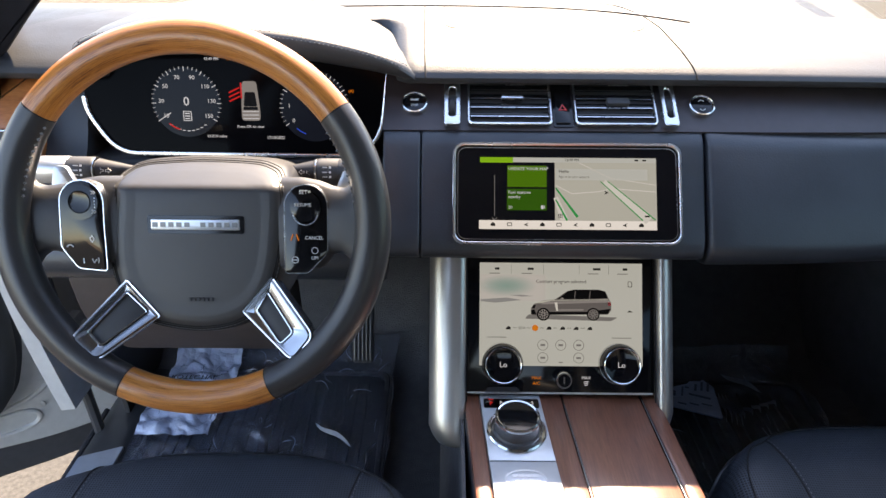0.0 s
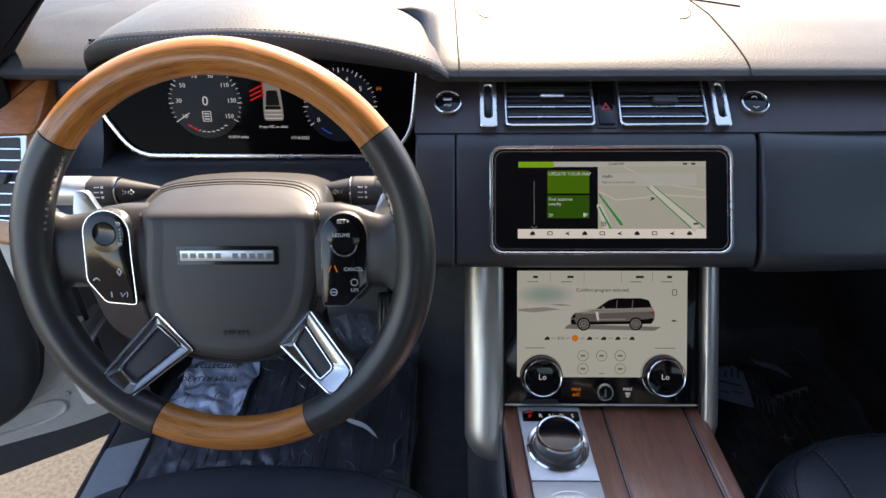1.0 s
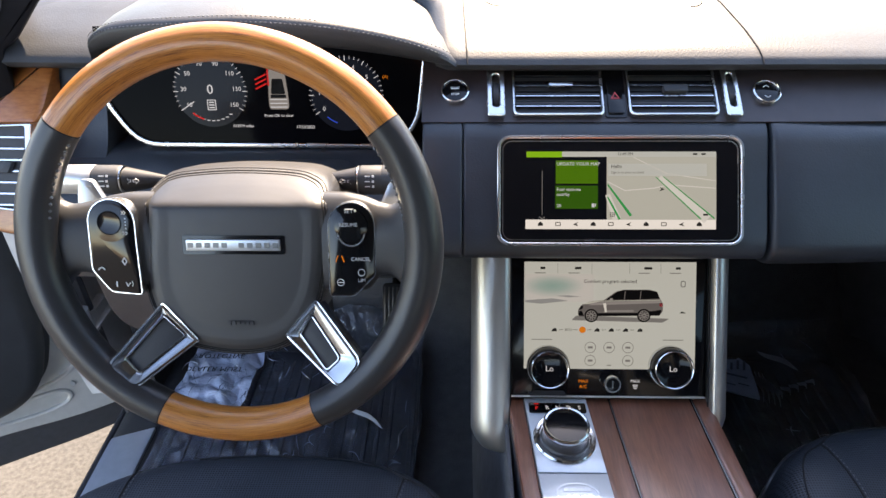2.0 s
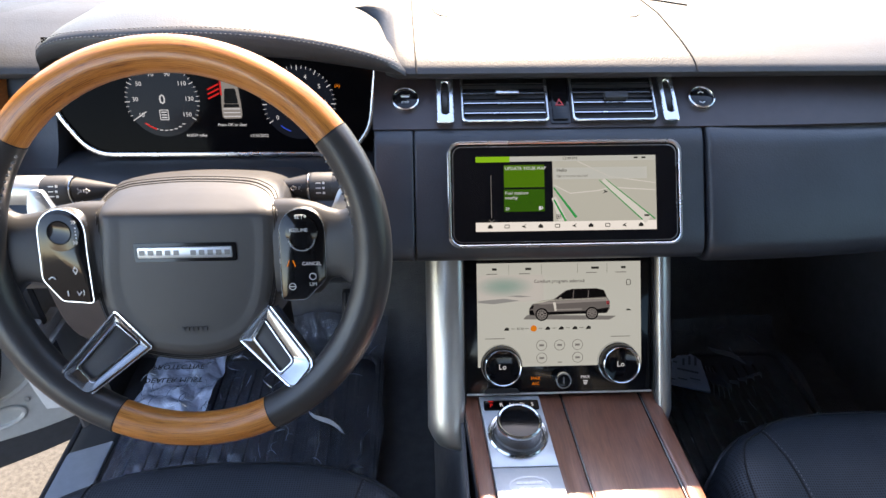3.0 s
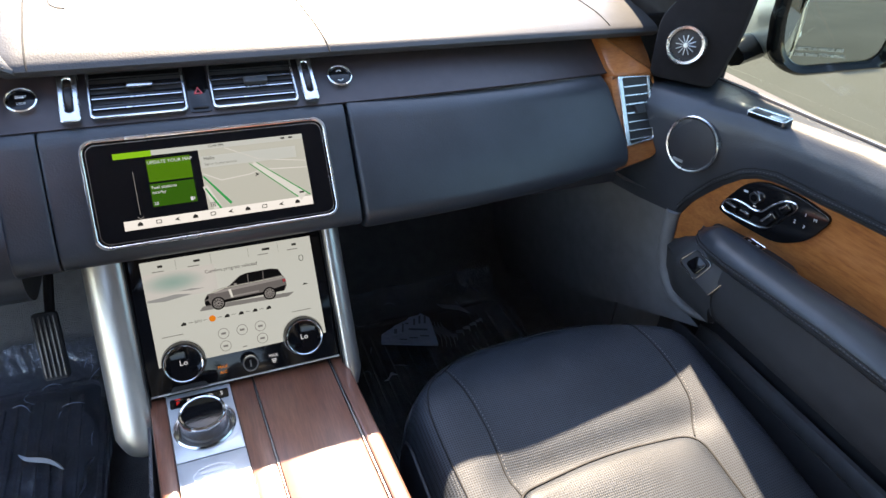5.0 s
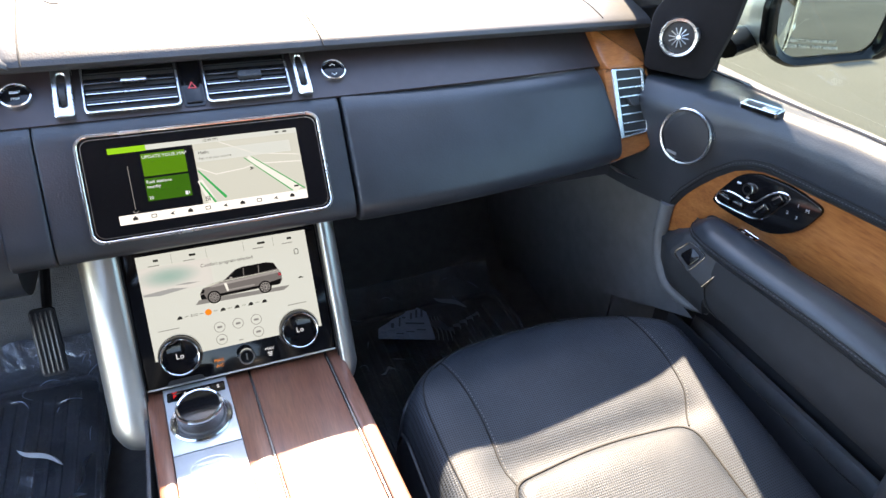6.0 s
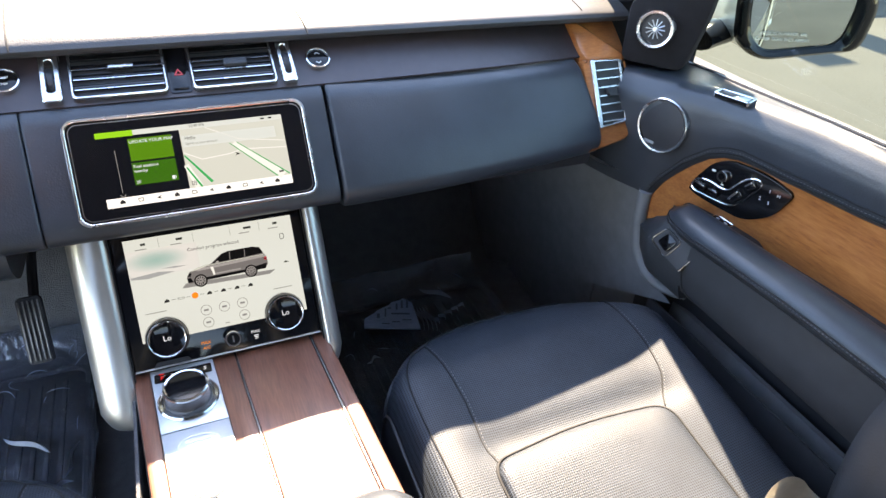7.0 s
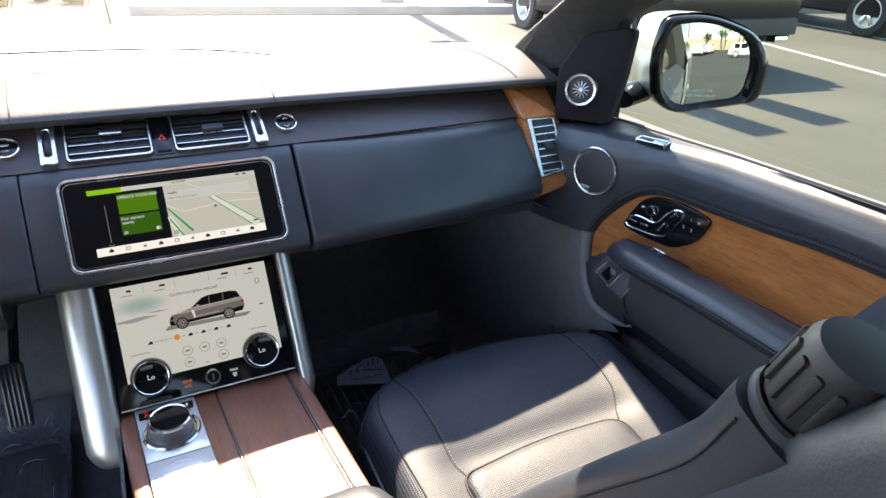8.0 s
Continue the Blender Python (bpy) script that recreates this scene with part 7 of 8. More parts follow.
MAT["black_paint"] = plain("black car paint", (0.006, 0.0065, 0.008), 0.20, 0.0, spec=0.3, coat=0.15, var=0.05, grain=0.0)
MAT["white_paint"] = plain("white car paint", (0.72, 0.72, 0.70), 0.25, 0.0, coat=0.6, var=0.03, grain=0.0)
MAT["tyre"] = plain("black tyre rubber", (0.018, 0.018, 0.019), 0.8, grain=0.3, fine=120)
MAT["wall"] = plain("sand coloured wall", (0.45, 0.36, 0.27), 0.9, var=0.1, scale=1.5, grain=0.3, fine=30)
bm = B()
bm.faces.new([bm.verts.new((x, y, 0)) for x, y in ((-900, -900), (900, -900), (900, 900), (-900, 900))])
solid("ground", bm, "asphalt", "sunlit worn grey asphalt of a car park", "ground")


def paint_line(a, b, w=0.10):
    a, b = Vector((*a, 0)), Vector((*b, 0))
    d = (b - a).normalized()
    n = Vector((-d.y, d.x, 0)) * w / 2
    bm = B()
    slab(bm, [tuple((q)[:2]) for q in (a + n, a - n, b - n, b + n)], 0.0, 0.005)
    solid("road_marking", bm, "line", "worn white painted bay line", "marking")


paint_line((9.9, 8.3), (8.3, 2.3))
paint_line((12.9, 10.4), (12.2, 5.5))
# kerb and planted strip ahead
bm = B()
K0, K1 = Vector((0.45, 12.59)), Vector((20.0, 9.0))
dk = (K1 - K0).normalized()
nk = Vector((-dk.y, dk.x))
slab(bm, [tuple(q) for q in (K0 - nk * 0.0, K1 - nk * 0.0, K1 + nk * 0.35, K0 + nk * 0.35)], 0.0, 0.15, I4, 0.02)
solid("kerb", bm, "concrete", "pale concrete kerb along the car park", "kerb")
bm = B()
slab(bm, [(-30, 8.0), (0.05, 8.0), (0.10, 12.6), (0.15, 26), (-30, 26)], 0.0, 0.12, I4, 0.02)
bed_edge = B()
slab(bed_edge, [(0.10, 7.9), (0.30, 7.9), (0.42, 26), (0.20, 26)], 0.0, 0.15, I4, 0.02)
solid("kerb", bed_edge, "concrete", "pale concrete edge of the planting bed", "kerb")
solid("planting_bed", bm, "gravel", "tan gravel planting bed with dry grass", "planting bed")


def tuft(x, y, r, h, mat, nm, label):
    rnd = random.Random(int(x * 100) + int(y * 31))
    bm = B()
    for k in range(90):
        a, q = rnd.uniform(0, 6.283), rnd.uniform(0, r * 0.5)
        bx, by = x + q * math.cos(a), y + q * math.sin(a)
        lean = rnd.uniform(0.2, 1.0) * r
        hh = h * rnd.uniform(0.6, 1.0)
        tx, ty = bx + lean * math.cos(a), by + lean * math.sin(a)
        w = 0.012
        pa = Vector((-math.sin(a), math.cos(a), 0)) * w
        mid = Vector(((bx * 0.6 + tx * 0.4), (by * 0.6 + ty * 0.4), 0.12 + hh * 0.7))
        v = [bm.verts.new(Vector((bx, by, 0.12)) - pa), bm.verts.new(Vector((bx, by, 0.12)) + pa), bm.verts.new(mid + pa * 0.8), bm.verts.new(mid - pa * 0.8), bm.verts.new((tx, ty, 0.12 + hh * 0.9))]
        bm.faces.new(v[:4])
        bm.faces.new((v[3], v[2], v[4]))
    solid(nm, bm, mat, label, "grass", "stuff")


for k, (x, y) in enumerate(((-0.35, 13.4), (-0.9, 13.9), (-1.5, 13.2), (-0.6, 15.0), (-2.3, 13.9), (-0.2, 16.0), (-3.2, 14.6))):
    tuft(x, y, 0.5, 0.55, "straw" if k % 2 == 0 else "leafgreen", "dry_grass", "tuft of dry ornamental grass in gravel")


def car_body(name, label, mat, M, length, width, height, belt, pickup=False):
    """Simple car built round its own middle: x forward, y left, z up."""
    t = thing(name, M.translation, label, "car")
    hl, hw = length / 2, width / 2
    low = [(-hl, 0.45), (-hl, belt * 0.92), (-hl + 0.15, belt), (hl * 0.42, belt), (hl * 0.92, belt * 0.88), (hl, belt * 0.72), (hl, 0.42), (hl - 0.1, 0.32), (-hl + 0.1, 0.32)]
    low = round_poly(low, 0.10, 3)
    rings = []
    for k, yy in ((0.90, -hw), (0.97, -hw * 0.97), (1.0, -hw * 0.88), (1.0, hw * 0.88), (0.97, hw * 0.97), (0.90, hw)):
        rings.append([M @ Vector((x * (0.97 + 0.03 * k), yy, 0.75 + (z - 0.75) * k)) for x, z in low])
    bm = B()
    ring_loft(bm, rings, True, True, True)
    part("body", bm, mat, t, "", 40)
    if pickup:
        cab = [(-hl * 0.20, belt), (-hl * 0.16, height * 0.97), (hl * 0.16, height), (hl * 0.45, belt)]
    else:
        cab = [(-hl * 0.93, belt), (-hl * 0.78, height * 0.97), (-hl * 0.1, height), (hl * 0.16, height * 0.985), (hl * 0.46, belt)]
    cab = round_poly(cab, 0.12, 4)
    bm = B()
    bot = [M @ Vector((x, -hw * 0.93 + (0.25 * hw) * ((z - belt) / (height - belt)), z)) for x, z in cab]
    top_ = [M @ Vector((x, hw * 0.93 - (0.25 * hw) * ((z - belt) / (height - belt)), z)) for x, z in cab]
    ring_loft(bm, [bot, top_], True, True, True)
    part("cabin", bm, mat, t, "", 40)
    for s in (-1, 1):
        n = 3 if not pickup else 2
        for i in range(n):
            f0, f1 = i / n + 0.03, (i + 1) / n - 0.03
            xa = cab[0][0] + 0.28
            xb = hl * 0.30
            q = []
            for f, zz in ((f0, belt + 0.04), (f1, belt + 0.04), (f1, height - 0.14), (f0, height - 0.12)):
                x = xa + (xb - xa) * f - (0.12 if (i == n - 1 and zz > belt + 0.1 and f == f1) else 0)
                yy = s * (hw * 0.935 - 0.25 * hw * ((zz - belt) / (height - belt)))
                q.append(M @ Vector((x, yy, zz)))
            bm = B()
            w = (q[1] - q[0]).cross(q[3] - q[0]).normalized() * 0.006 * (1 if s < 0 else -1)
            ring_loft(bm, [q, [p + w for p in q]], True, True, True)
            part("side_window", bm, "glass_black", t)
    for s in (-1, 1):
        for xx in (-hl * 0.60, hl * 0.60):
            R = 0.40
            MW = M @ Matrix.Translation((xx, s * (hw - 0.10), R)) @ Matrix.Rotation(radians(-90 * s), 4, "X")
            w = part("wheel", lathe(B(), [(R * 0.62, -0.09), (R * 0.97, -0.10), (R, -0.06), (R, 0.08), (R * 0.96, 0.12), (R * 0.66, 0.115)], MW, 40), "tyre", t)
            part("rim", lathe(B(), [(R * 0.66, 0.06), (R * 0.66, 0.112), (R * 0.60, 0.112), (R * 0.56, 0.07), (0.0, 0.05)], MW, 30), "satin", w)
            for k in range(6):
                a = 2 * math.pi * k / 6
                MS_ = MW @ Matrix.Rotation(a, 4, "Z")
                part("spoke", slab(B(), [(0.03, -0.03), (R * 0.60, -0.045), (R * 0.60, 0.045), (0.03, 0.03)], 0.06, 0.095, MS_, 0.008), "silver", w)
            bm = B()
            for k in range(44):
                a = 2 * math.pi * k / 44
                box(bm, (R + 0.004, 0, 0.01), (0.012, 0.03, 0.20), MW @ Matrix.Rotation(a, 4, "Z"))
            part("tread", bm, "tyre", w)
    for s in (-1, 1):
        part("tail_lamp", box(B(), (-hl - 0.01, s * hw * 0.80, belt * 0.93), (0.04, 0.22, 0.24), M, 0.01), "hazard_red", t)
        part("tail_pipe", box(B(), (-hl - 0.05, s * hw * 0.68, 0.40), (0.14, 0.20, 0.08), M, 0.02), "chrome", t)
    part("rear_bumper", box(B(), (-hl - 0.03, 0, 0.55), (0.12, width * 0.92, 0.20), M, 0.03), "dark", t)
    part("rear_window", box(B(), (-hl * 0.845 if not pickup else -hl * 0.19, 0, (belt + height) / 2), (0.05, width * 0.66, (height - belt) * 0.55), M, 0.01), "glass_black", t)
    return t


car_body("parked_car", "black car parked in the next bay row", "black_paint", Matrix.Translation((7.30, 8.00, 0)) @ Matrix.Rotation(radians(83), 4, "Z"), 4.8, 2.0, 1.80, 1.10)
car_body("parked_pickup", "dark pickup truck with large tyres parked beyond", "black_paint", Matrix.Translation((13.35, 8.7, 0)) @ Matrix.Rotation(radians(86), 4, "Z"), 5.4, 2.0, 1.85, 1.15, True)


def light_pole(x, y, h, heads, label):
    t = thing("light_pole", (x, y, 0), label, "light pole")
    part("base", lathe(B(), [(0.26, 0), (0.26, 0.55), (0.22, 0.60), (0.0, 0.60)], Matrix.Translation((x, y, 0)), 24), "concrete", t, "round concrete footing")
    part("pole", sweep(B(), [Vector((x, y, 0.55)), Vector((x, y, h))], [0.13, 0.10], 12), "dark", t)
    for c, hx, hy in heads:
        part("arm", sweep(B(), [Vector((x, y, h - 0.1)), Vector((c[0], c[1], h - 0.03))], 0.035, 8), "dark", t)
        part("lamp_head", box(B(), (c[0], c[1], h), (hx, hy, 0.10), I4, 0.02), "dark", t)


# Out of view: a stand-in caster for two flat shadows on the asphalt.
light_pole(7.7, 12.3, 5.2, (((6.02, 8.68), 0.42, 0.92), ((6.93, 8.70), 0.46, 0.92)), "unseen stand-in pole with two flat heads that cast ground shadows")
light_pole(5.75, 13.6, 7.5, (((5.75, 15.3), 0.45, 0.6),), "tall dark light pole behind the kerb")

# ---- outside mirror of the passenger side ----
MN = Vector((-0.384, -0.922, 0.058)).normalized()
MU = Vector((0, 0, 1)).cross(MN).normalized()
MM = axes((1.03, 0.765, 1.352), MU, MN.cross(MU))
mirror = thing("side_mirror", (1.0, 0.80, 1.25), "silver and black outside mirror beside the door window", "side mirror")
GR = [0.022, 0.03, 0.025, 0.05, 0.03, 0.04, 0.025, 0.03]
gl_out = round_poly([(-0.089, -0.067), (-0.104, -0.006), (-0.097, 0.062), (-0.023, 0.071), (0.060, 0.045), (0.082, 0.001), (0.077, -0.074), (-0.057, -0.094)], GR, 6)
rim_o = round_poly([(-0.114, -0.078), (-0.128, 0.005), (-0.113, 0.078), (-0.02, 0.086), (0.080, 0.052), (0.122, 0.001), (0.115, -0.083), (-0.067, -0.111)], GR, 6)
MIRR, nt, b = base_mat("mirror silvering", 0.015, 1.0)
b.inputs["Base Color"].default_value = (0.44, 0.49, 0.50, 1)
MAT["mirror"] = MIRR
def dome(bm, pts, w, R, M):
    rings = []
    for k in lin(1.0, 0.02, 12):
        rings.append([M @ Vector((x * k, y * k, w - (x * x + y * y) * k * k / (2 * R))) for x, y in pts])
    ring_loft(bm, rings, True, False, True)
    return bm


mg = part("mirror_glass", dome(B(), gl_out, -0.001, 1.4, MM), "mirror", mirror, "reflecting mirror glass", 80)
bm = B()
letters(bm, "OBJECTS IN MIRROR ARE", 0.0075, MM @ Matrix.Translation((0, 0, -0.0006)), -0.030, -0.062, 0.0003)
letters(bm, "CLOSER THAN THEY APPEAR", 0.0075, MM @ Matrix.Translation((0, 0, -0.0010)), -0.030, -0.072, 0.0003)
part("mirror_text", bm, "brushed", mg, "small etched warning text")
bm = B()
rings = []
for d, w in ((0.0, -0.002), (0.15, 0.006), (0.60, 0.010), (0.92, 0.004), (1.0, -0.012)):
    rings.append([MM @ Vector((a[0] + (c[0] - a[0]) * d, a[1] + (c[1] - a[1]) * d, w)) for a, c in zip(gl_out, rim_o)])
ring_loft(bm, rings, True)
part("rim", bm, "gloss", mirror, "black surround", 60)
bm = B()
rings = []
for k, w in ((1.0, -0.010), (1.0, -0.040), (0.985, -0.075), (0.93, -0.105), (0.78, -0.130), (0.3, -0.142)):
    rings.append([MM @ Vector((0.01 + (x - 0.01) * k + 0.16 * (w + 0.01), y * k + 0.004, w)) for x, y in rim_o])
ring_loft(bm, rings, True, False, True)
part("shell", bm, "paint", mirror, "silver painted cover", 60)
bm = B()
rings = []
for f in lin(0, 1, 7):
    a = MM @ Vector((-0.112, -0.074, -0.060))
    c = Vector((0.895, 0.885, 1.262))
    p = a.lerp(c, f)
    rings.append([p + Vector((0.0, (0.030 + 0.030 * f) * math.cos(t), 0.022 * math.sin(t))) for t in lin(0, 2 * math.pi, 15)[:-1]])
ring_loft(bm, rings, True, True, True)
part("arm", bm, "gloss", mirror, "black mirror arm")

# ---- open driver door ----
DD = axes((-0.945, 1.13, 0.0), (-0.82, -0.57, 0), (0, 0, 1))
DW = DD.to_3x3() @ Vector((0, 0, 1))
if DW.y > 0:
    DD = axes((-0.945, 1.13, 0.0), (-0.82, -0.57, 0), (0, 0, -1))
ddoor = thing("driver_door", (-1.3, 0.8, 0.40), "open grey driver door with black inner trim", "car door")


def dd(u, z, w):
    return Vector((-0.945, 1.13, 0)) + Vector((-0.82, -0.57, 0)) * u + Vector((0.57, -0.82, 0)) * w + Vector((0, 0, z))


def dslab(pts, w0, w1, edge=0.0):
    bm = B()
    rings = [[dd(x, y, w0) for x, y in pts]]
    if edge:
        for q in (0, 0.4, 0.75, 1.0):
            rings.append([dd(x, y, w1 - edge * (1 - math.sin(q * math.pi / 2))) for x, y in grow(pts, -edge * (1 - math.cos(q * math.pi / 2)))])
    else:
        rings.append([dd(x, y, w1) for x, y in pts])
    ring_loft(bm, rings, True, True, True)
    return bm


shell_o = round_poly([(-0.03, 0.432), (0.12, 0.432), (0.32, 0.472), (0.9, 0.50), (1.12, 0.56), (1.12, 1.24), (-0.03, 1.24)], [0.03, 0.1, 0.1, 0.1, 0.08, 0.02, 0.02], 5)
part("shell", dslab(shell_o, -0.12, 0.0, 0.008), "door_paint", ddoor, "grey painted sheet metal")
part("bottom_seal", dslab(round_poly([(-0.02, 0.352), (0.14, 0.354), (0.34, 0.370), (1.1, 0.42), (1.1, 0.52), (0.32, 0.490), (0.12, 0.448), (-0.02, 0.448)], 0.02, 3), -0.11, -0.014, 0.01), "rubber", ddoor, "black rubber sill seal")
trim_o = round_poly([(0.095, 1.20), (0.100, 0.90), (0.122, 0.70), (0.160, 0.60), (0.210, 0.562), (0.290, 0.548), (1.05, 0.56), (1.06, 1.22)], [0.05, 0.1, 0.08, 0.06, 0.06, 0.05, 0.08, 0.05], 6)
part("inner_trim", dslab(trim_o, 0.0, 0.07, 0.035), "soft", ddoor, "black moulded door trim")
part("trim_edge", dslab(grow(trim_o, 0.012), -0.004, 0.008, 0.004), "rubber", ddoor)
for pts in ([(0.45, 0.535), (0.29, 0.527), (0.20, 0.535), (0.150, 0.530), (0.132, 0.512), (0.146, 0.492), (0.20, 0.487), (0.30, 0.500), (0.45, 0.512)],
            [(0.06, 0.66), (0.085, 0.60), (0.13, 0.565), (0.20, 0.548)]):
    bm = B()
    sweep(bm, smooth_line([dd(u, z, 0.001) for u, z in pts], 6), 0.0055, 8)
    part("pressed_bead", bm, "door_paint", ddoor, "pressed bead in the metal")
bm = B()
lathe(bm, [(0.007, 0), (0.006, 0.003), (0, 0.004)], Matrix.Translation(dd(0.118, 0.535, 0.0)) @ Matrix.Rotation(radians(90), 4, "X"), 14)
part("screw", bm, "brushed", ddoor)
# body side by the hinges, sill
hinge = thing("hinge_pillar", (-0.93, 1.1, 0.40), "grey painted door pillar with a hinge", "door pillar")
bm = B()
sheet(bm, lambda y, z: (-0.925 + 0.02 * math.cos((z - 0.4) * 6), y, z), lin(0.955, 1.30, 6), lin(0.62, 1.25, 14), 0.03)
part("panel", bm, "door_paint", hinge)
for z in (0.775, 1.02):
    bm = B()
    box(bm, (-0.905, 1.025, z), (0.03, 0.09, 0.022), I4, 0.006)
    box(bm, (-0.895, 1.030, z - 0.016), (0.03, 0.08, 0.006), I4, 0.002)
    lathe(bm, [(0.013, -0.03), (0.013, 0.03)], Matrix.Translation((-0.900, 0.995, z)), 16, True)
    part("hinge", bm, "door_paint", hinge, "grey steel hinge")
bm = B()
sweep(bm, [Vector((-0.905, 1.02, z)) for z in lin(0.46, 1.22, 10)], 0.011, 8)
part("door_seal", bm, "rubber", hinge)
bm = B()
SILL = [(-0.800, 0.500), (-0.815, 0.515), (-0.835, 0.518), (-0.880, 0.512), (-0.905, 0.500), (-0.925, 0.478), (-0.950, 0.440), (-0.975, 0.36)]
grid = [[Vector((x - 0.02 * max(0, (y_ - 0.8)) ** 2, y_, z)) for x, z in SILL] for y_ in lin(-0.62, 1.20, 24)]
ring_loft(bm, grid, False)
bmesh.ops.recalc_face_normals(bm, faces=bm.faces[:])
solid("sill_left", bm, "soft", "black plastic door sill", "sill")
bm = B()
sweep(bm, [Vector((-0.930 - 0.02 * max(0, (y_ - 0.8)) ** 2, y_, 0.478)) for y_ in lin(-0.62, 1.10, 24)], 0.0065, 8)
solid("sill_seal", bm, "rubber", "grey edged rubber seal on the sill", "seal")
bm = B()
slab(bm, round_poly([(-0.895, 0.30), (-0.822, 0.30), (-0.818, 0.955), (-0.899, 0.925)], 0.006, 3), 0.512, 0.522, I4, 0.002)
solid("sill_plate", bm, "sill_metal", "satin metal tread plate on the sill", "tread plate")

# ---- knee bolster in the driver footwell ----
BROWN = plain("brown grey lower trim", (0.060, 0.045, 0.041), 0.6, grain=0.25, scale=30, fine=700)
kb = extruded(lin(-0.705, -0.42, 6), round_poly([(0.99, 1.05), (0.800, 1.05), (0.805, 0.95), (0.90, 0.82), (0.99, 0.80)], [0, 0.02, 0.05, 0.03, 0], 5))
part("knee_bolster", kb, BROWN, dash, "brown grey lower dash panel")

# ---- floor mats and protective film ----
def mat_with_ribs(x0, x1, y0, y1, label):
    t = thing("floor_mat", ((x0 + x1) / 2, (y0 + y1) / 2, 0.51), label, "floor mat", "floor mats")
    bm = B()
    slab(bm, rrect(x1 - x0, y1 - y0, 0.04, 5, (x0 + x1) / 2, (y0 + y1) / 2), 0.506, 0.516, I4, 0.003)
    part("base", bm, "rubber", t)
    bm = B()
    band(bm, rrect(x1 - x0 - 0.01, y1 - y0 - 0.01, 0.036, 5, (x0 + x1) / 2, (y0 + y1) / 2), rrect(x1 - x0 - 0.035, y1 - y0 - 0.035, 0.03, 5, (x0 + x1) / 2, (y0 + y1) / 2), 0.515, 0.526, I4, 0.003)
    part("raised_border", bm, "rubber", t)
    n = int((x1 - x0 - 0.08) / 0.024)
    for k in range(n):
        x = x0 + 0.05 + k * 0.024
        part("rib", box(B(), (x, (y0 + y1) / 2, 0.518), (0.009, y1 - y0 - 0.10, 0.008), I4, 0.002), "rubber", t)


mat_with_ribs(-0.79, -0.275, 0.66, 1.20, "black ribbed rubber floor mat under clear film")
mat_with_ribs(0.21, 0.68, 0.70, 1.18, "black ribbed rubber floor mat under clear film")


def film_mat(name, col, cover):
    m = bpy.data.materials.new(name)
    m.use_nodes = True
    nt = m.node_tree
    b = nt.nodes["Principled BSDF"]
    b.inputs["Base Color"].default_value = (*col, 1)
    b.inputs["Roughness"].default_value = 0.06
    b.inputs["Specular IOR Level"].default_value = 1.0
    b.inputs["Coat Weight"].default_value = 1.0
    v = coords(nt)
    prev = None
    for sc, dist, strength in ((9, 0.030, 1.0), (26, 0.012, 0.9), (70, 0.004, 0.6)):      # ridged creases at three sizes
        n = noise_node(nt, v, sc, 3, 0.5)
        sub = nt.nodes.new("ShaderNodeMath")
        sub.operation = "SUBTRACT"
        sub.inputs[1].default_value = 0.5
        nt.links.new(n, sub.inputs[0])
        ab = nt.nodes.new("ShaderNodeMath")
        ab.operation = "ABSOLUTE"
        nt.links.new(sub.outputs[0], ab.inputs[0])
        prev = bump(nt, b, ab.outputs[0], strength, dist, prev)
    tr = nt.nodes.new("ShaderNodeBsdfTransparent")
    tr.inputs[0].default_value = (0.86, 0.88, 0.93, 1)
    mx = nt.nodes.new("ShaderNodeMixShader")
    mx.inputs[0].default_value = cover
    nt.links.new(tr.outputs[0], mx.inputs[1])
    nt.links.new(b.outputs[0], mx.inputs[2])
    nt.links.new(mx.outputs[0], nt.nodes["Material Output"].inputs[0])
    return m


MAT["film"] = film_mat("clear crumpled film", (0.10, 0.115, 0.15), 0.50)
# Printed sheet; its pale blue also carries the sky reflected in the film.
MAT["film_white"] = film_mat("printed film paled by sky reflection", (0.56, 0.63, 0.80), 0.85)


def film(name, x0, x1, y0, y1, z, amp, mat, label, seed, ragged=0.012):
    bm = B()

    def fn(x, y):
        e = min(x - x0, x1 - x, y - y0, y1 - y)
        n = noise.noise(Vector((x * 9 + seed, y * 9, 0.3))) + 0.6 * noise.noise(Vector((x * 24, y * 22 + seed, 1.7))) + 0.9 * abs(noise.noise(Vector((x * 30 + y * 12, y * 26, seed)))) - 1.1 * abs(noise.noise(Vector((x * 16, y * 19 - x * 8, seed + 5))))
        rise = 0.36 * sstep((y - 1.18) / 0.40)
        return (x + ragged * noise.noise(Vector((x * 5, y * 14, seed))), y + ragged * noise.noise(Vector((x * 14, y * 5, seed + 3))), z + amp * (0.6 + n) + rise)
    sheet(bm, fn, lin(x0, x1, 110), lin(y0, y1, 110))
    return solid(name, bm, mat, label, "protective film", "", 80)


f1 = film("protective_film", -0.80, -0.268, 0.64, 1.27, 0.528, 0.010, "film", "clear crumpled plastic film over the driver mat", 1.3)
f2 = film("protective_film", 0.20, 0.67, 0.72, 1.25, 0.528, 0.012, "film", "clear crumpled plastic film over the passenger mat", 7.9)
f3 = film("footrest_film", -0.795, -0.638, 0.955, 1.34, 0.545, 0.015, "film_white", "printed protective sheet on the footrest, paled for reflected sky", 4.2)
MF = Matrix.Translation((-0.725, 1.10, 0.566)) @ Matrix.Rotation(radians(180), 4, "Z")
for word, yy in (("DEALER MUST", 0.022), ("PROTECTIVE", -0.018)):
    part("printed_word", letters(B(), word, 0.020, MF, 0.0, yy, 0.0006, flip=True), "seam", f3, "dark printed words")
